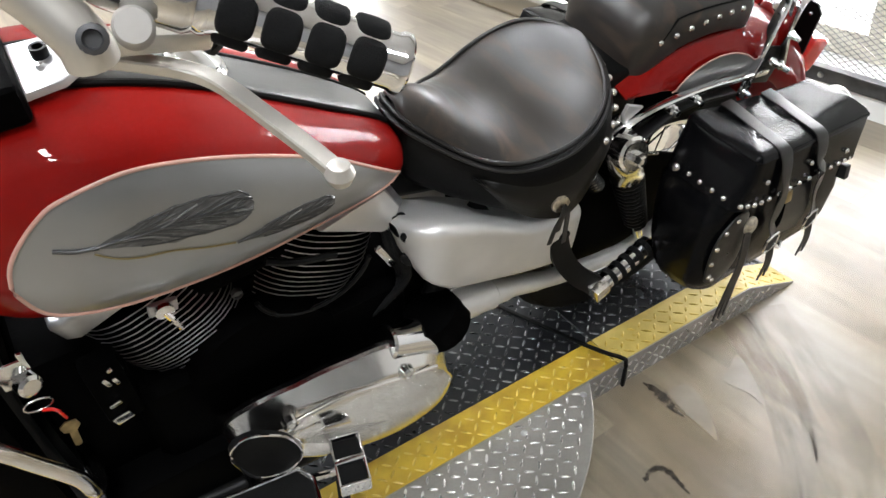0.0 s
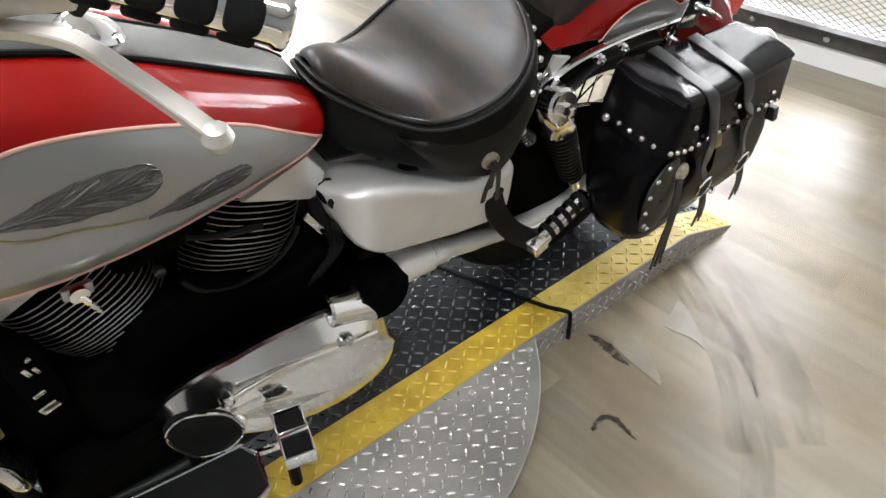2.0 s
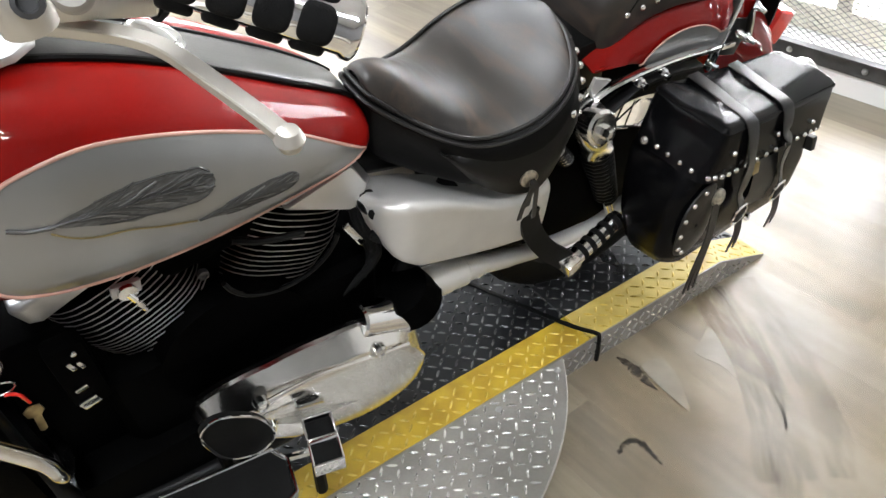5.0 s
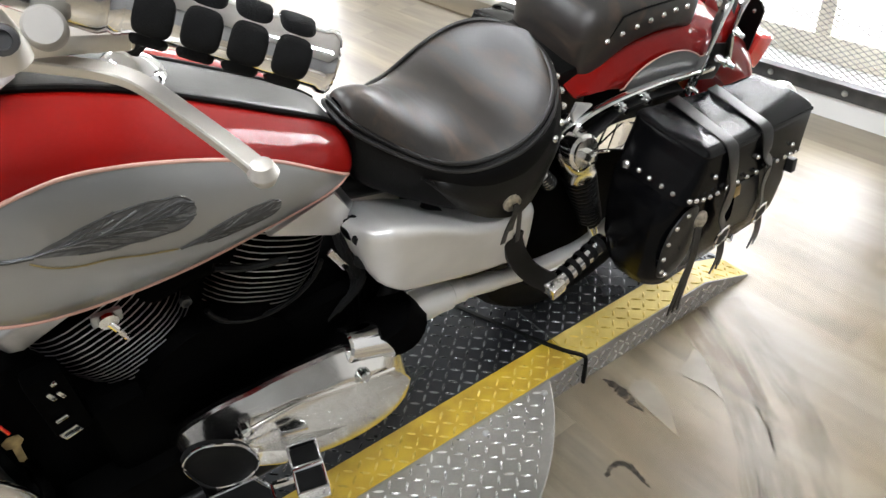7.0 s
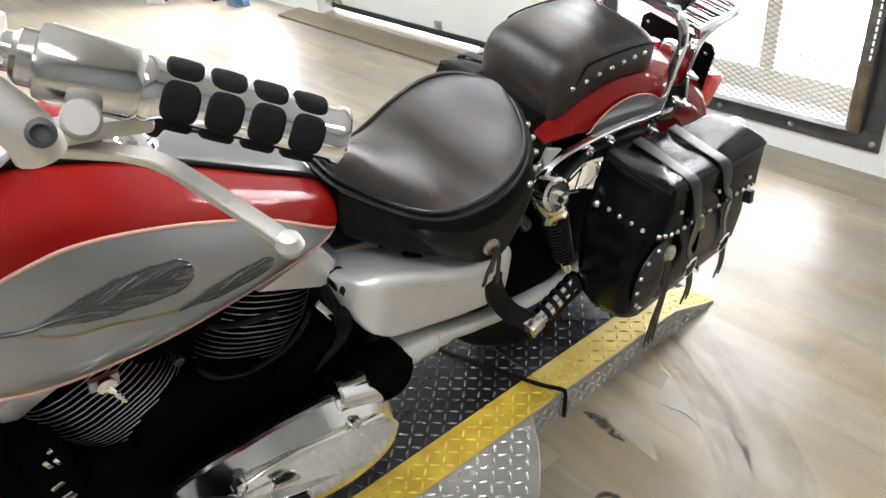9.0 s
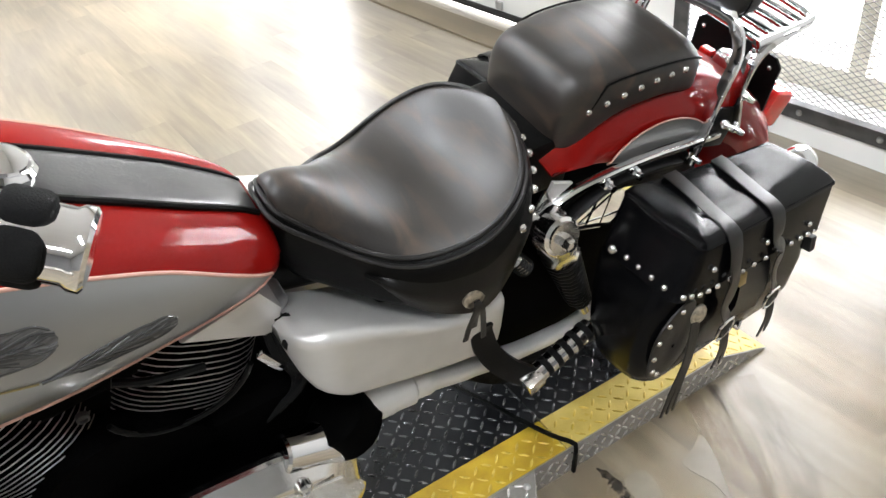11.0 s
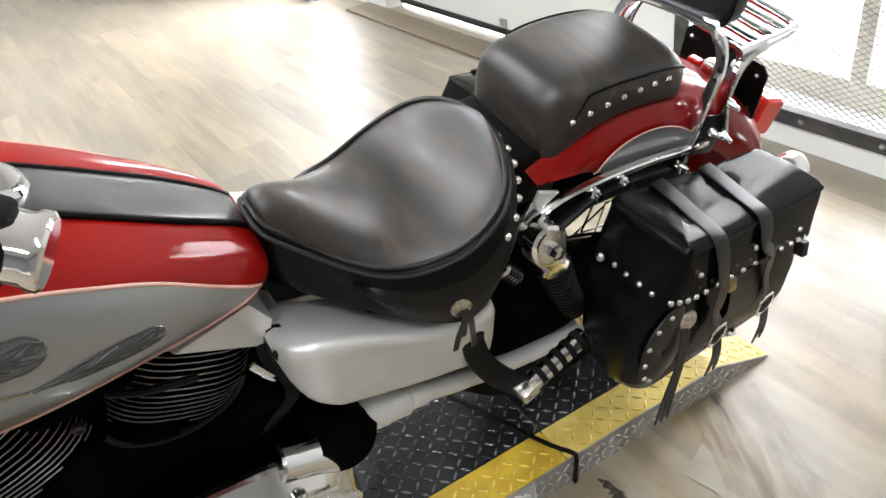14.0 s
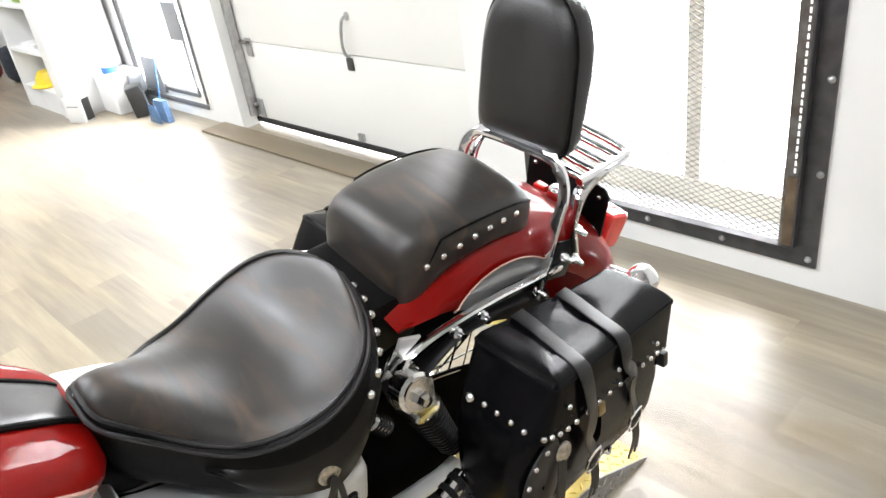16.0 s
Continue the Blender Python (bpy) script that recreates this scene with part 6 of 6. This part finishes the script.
    pk = part("pocket", grid(8, 6, lambda u, v: P(0.190 + 0.075 * u, outer(0.512 - 0.105 * v) + 0.006 * math.sin(math.pi * min(1, max(0, v * 1.2))) ** 0.3 + 0.003, 0.512 - 0.105 * v - 0.015 * u)), STRAP_LEATHER, bag, "worn greenish black front pocket")
    for x, xl, ol, zl in ((0.140, 0.163, 0.336, 0.412), (0.242, 0.294, 0.329, 0.390)):
        def over(dx, o, lift):
            return P(x + dx, o, top(x + dx, o) + lift)
        xm = x - 0.022 + (xl - x + 0.022) * 0.45
        st = part("strap", tube([over(0.012, 0.203, 0.003), over(0.006, 0.24, 0.003), over(-0.006, 0.29, 0.004), over(-0.018, 0.338, 0.006), over(-0.022, 0.353, -0.006), P(x - 0.018, 0.356, top(x, 0.35) - 0.045), P(xm, 0.353, 0.53), P((xm + xl) / 2, 0.341, 0.47), P(xl, ol + 0.002, zl + 0.025), P(xl, ol, zl)], 0.01, 8, flat=(0.0130, 0.0014), up=(0, s, 1), n=6), STRAP_LEATHER, bag, "black leather strap")
        part("buckle", tube([P(xl - 0.018, ol + 0.005, zl + 0.018), P(xl + 0.014, ol + 0.005, zl + 0.022), P(xl + 0.012, ol + 0.003, zl - 0.002), P(xl - 0.020, ol + 0.003, zl - 0.006)], 0.0026, 6, 2, closed=True), CHROME, st, "chrome buckle")
        for k in range(5):
            dx = -0.008 + 0.004 * k
            part("fringe", tube([P(xl - 0.002 + dx, ol + 0.003, zl + 0.004), P(xl - 0.004 + dx, ol + 0.006, zl - 0.030), P(xl - 0.010 + dx * 1.6, ol + 0.002, zl - 0.068 + 0.006 * (k % 3))], 0.003, 6, flat=(0.0024, 0.0010), up=(0, 1, 0)), STRAP_LEATHER, st)
    part("snap_plate", box((0.016, 0.004, 0.022), P(0.184, outer(0.505) + 0.012, 0.505), 0.001), BRASS, bag, "small brass plate")
    part("buckle_ring", tube([P(0.235, 0.300, 0.355), P(0.245, 0.305, 0.343), P(0.257, 0.300, 0.350)], 0.003, 6), CHROME, bag)
    part("rear_clip", box((0.014, 0.02, 0.03), P(0.398, 0.318, 0.450), 0.003), BLACK_PLASTIC, bag)
    return bag


saddlebag(-1, HANG, "glossy black leather saddlebag with studs, straps and fringe", 0.135)
saddlebag(1, BIKE @ Matrix.Translation((0.015, -0.020, -0.030)), "black leather saddlebag lying against the bike's far side", 0.0)

# ---- things along the wall ----
bucket = empty("storage_box", Matrix.Translation((1.29, 4.42, 0)))
tagged(bucket, "white plastic storage box by the wall", "storage box")
part("body", box((0.22, 0.26, 0.24), (0, 0, 0.12), 0.02, 3), WHITE_PLASTIC, bucket)
part("lid", box((0.235, 0.275, 0.025), (0, 0, 0.250), 0.01, 2), WHITE_PLASTIC, bucket)
can = empty("carton", Matrix.Translation((0.965, 4.475, 0)) @ Matrix.Rotation(radians(23), 4, "Z"))
tagged(can, "white boxed container with a black side on the floor", "container")
part("body", box((0.09, 0.15, 0.165), (0.04, 0, 0.0825), 0.006), CARD, can)
part("side_panel", box((0.06, 0.006, 0.145), (0.045, -0.0775, 0.084), 0.002), BLACK_PLASTIC, can)
part("label_bars", box((0.003, 0.10, 0.008), (-0.0055, 0.0, 0.11)), GREY_PLASTIC, can)
tub = empty("spray_bottle", Matrix.Translation((1.25, 4.40, 0.262)))
tagged(tub, "clear bottle with blue liquid on the storage box", "bottle")
part("body", lathe([(0, 0), (0.045, 0), (0.048, 0.01), (0.048, 0.07), (0.03, 0.10), (0.02, 0.12), (0, 0.12)], 20), WHITE_PLASTIC, tub)
part("liquid_band", lathe([(0.0485, 0.008), (0.0495, 0.010), (0.0495, 0.045), (0.0485, 0.047)], 20), BLUE, tub, "bright blue liquid")
case = empty("black_case", Matrix.Translation((1.27, 4.14, 0)) @ Matrix.Rotation(radians(-25), 4, "Z"))
tagged(case, "black plastic case leaning by the wall", "case")
part("body", box((0.10, 0.13, 0.20), (0, -0.01, 0.105), 0.012, m=Matrix.Rotation(radians(-6), 4, "Y")), BLACK_PLASTIC, case)
part("case_rib", box((0.104, 0.008, 0.17), (0, -0.01, 0.105), 0.003, m=Matrix.Rotation(radians(-6), 4, "Y")), GREY_PLASTIC, case)
part("bag_top", box((0.10, 0.12, 0.13), (0.02, 0.10, 0.19), 0.04, 3), GREY_PLASTIC, case)
part("foot", box((0.09, 0.09, 0.14), (0.02, 0.10, 0.07), 0.02, 2), BLACK_PLASTIC, case)
broom = empty("broom", Matrix.Translation((1.25, 3.85, 0)))
tagged(broom, "broom with a blue brush leaning against the wall", "broom")
brush = part("brush", prism([(-0.090, 0.0), (0.085, 0.0), (0.06, 0.135), (-0.06, 0.135)], 0.04, 0.008, 2, Matrix.Translation((0.02, 0, 0)) @ Matrix.Rotation(radians(90), 4, "Z") @ Matrix.Rotation(radians(90), 4, "X")), BLUE_BRISTLE, broom, "blue bristle brush")
for k in range(9):
    part("bristle_ridge", rod((-0.022, -0.075 + 0.0187 * k, 0.004), (-0.022, -0.05 + 0.0125 * k, 0.120), 0.003, 5), BLUE_BRISTLE, brush)
part("handle", tube([(0.04, 0, 0.12), (0.07, 0.005, 0.28), (0.10, 0.012, 0.48)], 0.0042, 10), BLUE, broom, "thin blue lower handle")
part("pole", tube([(0.10, 0.012, 0.48), (0.13, 0.02, 0.70)], 0.003, 8), CARD, broom, "pale thin upper pole")
dust = tagged(part("dustpan", prism([(-0.14, 0), (0.14, 0), (0.11, 0.22), (-0.11, 0.22)], 0.025, 0.008, 2, Matrix.Translation((1.42, 4.16, 0.12)) @ Matrix.Rotation(radians(90), 4, "Z") @ Matrix.Rotation(radians(90), 4, "X")), GREY_PLASTIC), "grey dustpan standing by the glazed door", "dustpan")

shelf = empty("shelf_unit", Matrix.Translation((0.965, 0, 0)))
tagged(shelf, "white open shelf unit with odds and ends", "shelf unit")
part("side_board", box((0.44, 0.16, 1.9), (0.22, 4.64, 0.95), 0.004), WHITE_PLASTIC, shelf)
part("side_board", box((0.44, 0.05, 1.9), (0.22, 5.395, 0.95), 0.004), WHITE_PLASTIC, shelf)
for z in (0.155, 0.425, 0.735, 1.05):
    part("shelf", box((0.43, 0.65, 0.025), (0.22, 5.045, z), 0.003), WHITE_PLASTIC, shelf)
part("plinth", box((0.42, 0.65, 0.142), (0.225, 5.045, 0.071)), WHITE_PLASTIC, shelf)
part("back_board", box((0.02, 0.65, 1.7), (0.42, 5.045, 1.0)), WHITE_PLASTIC, shelf)
hat = tagged(part("hard_hat", lathe([(0.13, 0), (0.14, 0.008), (0.105, 0.022), (0.10, 0.06), (0.075, 0.10), (0, 0.11)], 24, Matrix.Translation((1.07, 5.07, 0.168))), YELLOW_PLASTIC), "yellow hard hat on the bottom shelf", "hard hat")
pack = tagged(part("black_bag", box((0.14, 0.15, 0.17), (1.20, 5.02, 0.253), 0.05, 3), DARK_CLOTH), "black cloth bag on the bottom shelf", "bag")
tool = tagged(part("grey_bottle", lathe([(0, 0), (0.05, 0), (0.05, 0.17), (0.03, 0.20), (0.02, 0.22), (0, 0.225)], 18, Matrix.Translation((1.10, 4.92, 0.438))), GREY_PLASTIC), "grey bottle on the middle shelf", "bottle")
paper = tagged(part("paper_stack", box((0.22, 0.26, 0.03), (1.12, 5.10, 0.453), 0.004), CARD), "stack of white papers on the middle shelf", "papers")
green = tagged(part("green_jug", box((0.14, 0.22, 0.16), (1.08, 4.96, 0.828), 0.02, 2), GREEN_PLASTIC), "green plastic jug on an upper shelf", "jug")
for cx, cy, h, mt, lb in ((0.95, 7.3, 0.80, BLUE_CLOTH, "dark blue cloth bag far off on the floor"), (1.08, 6.85, 0.40, RED_CLOTH, "dark red cloth bag far off on the floor"), (1.25, 6.40, 0.30, DARK_CLOTH, "black cloth bag far off on the floor")):
    bm = box((0.24, 0.26, h), (cx, cy, h / 2), 0.09, 3)
    tagged(part("kit_bag", bm, mt, smooth=80), lb, "bag")


# ---- damaged and marked floor ----
def torn_lip(pts, width, label):
    """A ragged dark lip, a tear's painted shadow and brown hollow, that tapers to both ends."""
    line = smooth_line([(x, y, 0) for x, y in pts], 18)
    n = len(line) - 1
    outer, inner = [], []
    for i, p in enumerate(line):
        d = (line[min(n, i + 1)] - line[max(0, i - 1)]).normalized()
        side = Vector((-d.y, d.x, 0))
        w = width * math.sin(math.pi * min(1, 0.04 + i / n * 0.96)) ** 0.8
        r = 0.8 * noise.noise(p * 190) + 0.9 * noise.noise(p * 75 + Vector((3, 3, 3)))
        outer.append(p + side * (0.0042 * r))
        inner.append(p - side * (w * (0.6 + 0.7 * abs(r)) + 0.0006))
    ring = outer + inner[::-1]
    tagged(part("torn_edge_shadow", prism([(p.x, p.y) for p in ring], 0.0004, m=Matrix.Translation((0, 0, 0.0004))), TORN_SHADOW, smooth=20), label, "floor damage")


torn_lip([(0.041, -0.032), (0.052, -0.066), (0.050, -0.099), (0.040, -0.128), (0.034, -0.155)], 0.026, "ragged torn vinyl edge, its shadow and brown hollow painted as a dark film")
torn_lip([(-0.150, -0.212), (-0.130, -0.200), (-0.111, -0.198), (-0.090, -0.216), (-0.094, -0.250), (-0.104, -0.285)], 0.018, "ragged torn vinyl edge, its shadow and brown hollow painted as a dark film")


def lifted_vinyl(pts, tip, label):
    """A glossy tongue of vinyl that curls up a little towards one side."""
    line = smooth_line([(x, y, 0) for x, y in pts], 4, closed=True)
    bm = prism([(p.x, p.y) for p in line], 0.0010, m=Matrix.Translation((0, 0, 0.0004)))
    bmesh.ops.triangulate(bm, faces=bm.faces[:])
    for v in bm.verts:
        v.co.z += 0.006 * max(0, (v.co - Vector((*tip, 0))).dot(Vector((-0.8, -0.6, 0))))
    tagged(part("loose_sheet", bm, SHEET, smooth=60), label, "vinyl scrap")


lifted_vinyl([(0.060, -0.088), (0.108, -0.098), (0.092, -0.160), (0.038, -0.236), (0.038, -0.200), (0.044, -0.144)], (0.11, -0.1), "glossy lifted tongue of vinyl beside the tear")
lifted_vinyl([(0.176, -0.138), (0.224, -0.121), (0.262, -0.110), (0.238, -0.164), (0.182, -0.244), (0.186, -0.200)], (0.26, -0.11), "glossy thin scrap of vinyl lying on the floor")

for k, (pts, width) in enumerate((([(0.345, 0.010), (0.245, -0.172), (0.152, -0.306), (0.012, -0.439)], 0.034), ([(0.380, 0.00), (0.276, -0.191), (0.180, -0.324), (0.041, -0.458), (-0.08, -0.54)], 0.046), ([(0.395, -0.040), (0.300, -0.211), (0.182, -0.363), (0.074, -0.484)], 0.030), ([(0.46, -0.06), (0.35, -0.25), (0.25, -0.40), (0.12, -0.52)], 0.05))):
    bm = bmesh.new()
    for q in range(5):
        off = (q - 2) * width * 0.22
        wid = width * (0.36 - 0.06 * abs(q - 2))
        line = smooth_line([(x, y, 0.0005 + 0.0003 * q + 0.0001 * k) for x, y in pts], 16)
        rows = []
        for i, p in enumerate(line):
            d = (line[min(len(line) - 1, i + 1)] - line[max(0, i - 1)]).normalized()
            n = Vector((-d.y, d.x, 0))
            c = p + n * (off + 0.25 * width * noise.noise(p * 9 + Vector((q, k, 0))))
            w = wid * (0.7 + 0.5 * noise.noise(p * 13 + Vector((q * 3, k, 4))))
            rows.append((bm.verts.new(c - n * w), bm.verts.new(c + n * w)))
        for a, b in zip(rows, rows[1:]):
            bm.faces.new((a[0], a[1], b[1], b[0]))
    tagged(part("tyre_mark", bm, TYRE_FILM, smooth=0), "faint curved grey tyre mark on the floor", "tyre mark", group="tyre marks", kind="stuff")

# yellowed, brownish wear round the stand
GRIME = smear("floor_grime", (0.37, 0.255, 0.105), 0.42, 5.0, (1.0, 0.45, 1.0), 0.34, 0.42, 0.72)
bm = grid(10, 14, lambda u, v: Vector((-0.55 + 1.5 * u, -1.25 + 1.33 * v, 0.0003)))
tagged(part("floor_wear", bm, GRIME, smooth=0), "yellowish brown worn patches on the vinyl floor", "floor wear", kind="stuff")

# ---- floor planks ----
PW, PL = 0.152, 1.22


def plank_mesh(w, l, key):
    if key in MESHES:
        return MESHES[key]
    bm = bmesh.new()
    e = 0.0001
    rings = [[(-w / 2, -l / 2, -0.006), (w / 2, -l / 2, -0.006), (w / 2, l / 2, -0.006), (-w / 2, l / 2, -0.006)],
             [(-w / 2, -l / 2, -e), (w / 2, -l / 2, -e), (w / 2, l / 2, -e), (-w / 2, l / 2, -e)],
             [(-w / 2 + e, -l / 2 + e, 0), (w / 2 - e, -l / 2 + e, 0), (w / 2 - e, l / 2 - e, 0), (-w / 2 + e, l / 2 - e, 0)]]
    bm = loft(rings, cap=True)
    me = bpy.data.meshes.new(key)
    bm.to_mesh(me)
    bm.free()
    me.materials.append(PLANK)
    MESHES[key] = me
    return me


rest_v, rest_f = [], []
rng = random.Random(4)
ix = 0
x = WX + 0.14 - PW / 2
while x > X0:
    y = Y0 - rng.random() * PL
    while y < Y1:
        near = x > -1.6 and -2.2 < y < 7.5
        if near:
            ob = new("plank", plank_mesh(PW - 0.0001, PL - 0.0001, "plank"))
            ob.parent = floor
            ob.location = (x, y + PL / 2, 0)
            ob.rotation_euler = (0, 0, math.pi if rng.random() < 0.5 else 0)
        else:
            i = len(rest_v)
            a, b = PW / 2 - 0.0004, PL - 0.0008
            cut = max(0, Y0 - y)
            rest_v += [(x - a, y + cut, 0), (x + a, y + cut, 0), (x + a, y + b, 0), (x - a, y + b, 0), (x - a, y + cut, -0.006), (x + a, y + cut, -0.006), (x + a, y + b, -0.006), (x - a, y + b, -0.006)]
            rest_f += [(i, i + 1, i + 2, i + 3), (i, i + 4, i + 5, i + 1), (i + 1, i + 5, i + 6, i + 2), (i + 2, i + 6, i + 7, i + 3), (i + 3, i + 7, i + 4, i)]
        y += PL
    x -= PW
me = bpy.data.meshes.new("far_planks")
me.from_pydata(rest_v, [], rest_f)
me.materials.append(PLANK)
far = new("far_planks", me)
far.parent = floor
far["kind"] = "stuff"
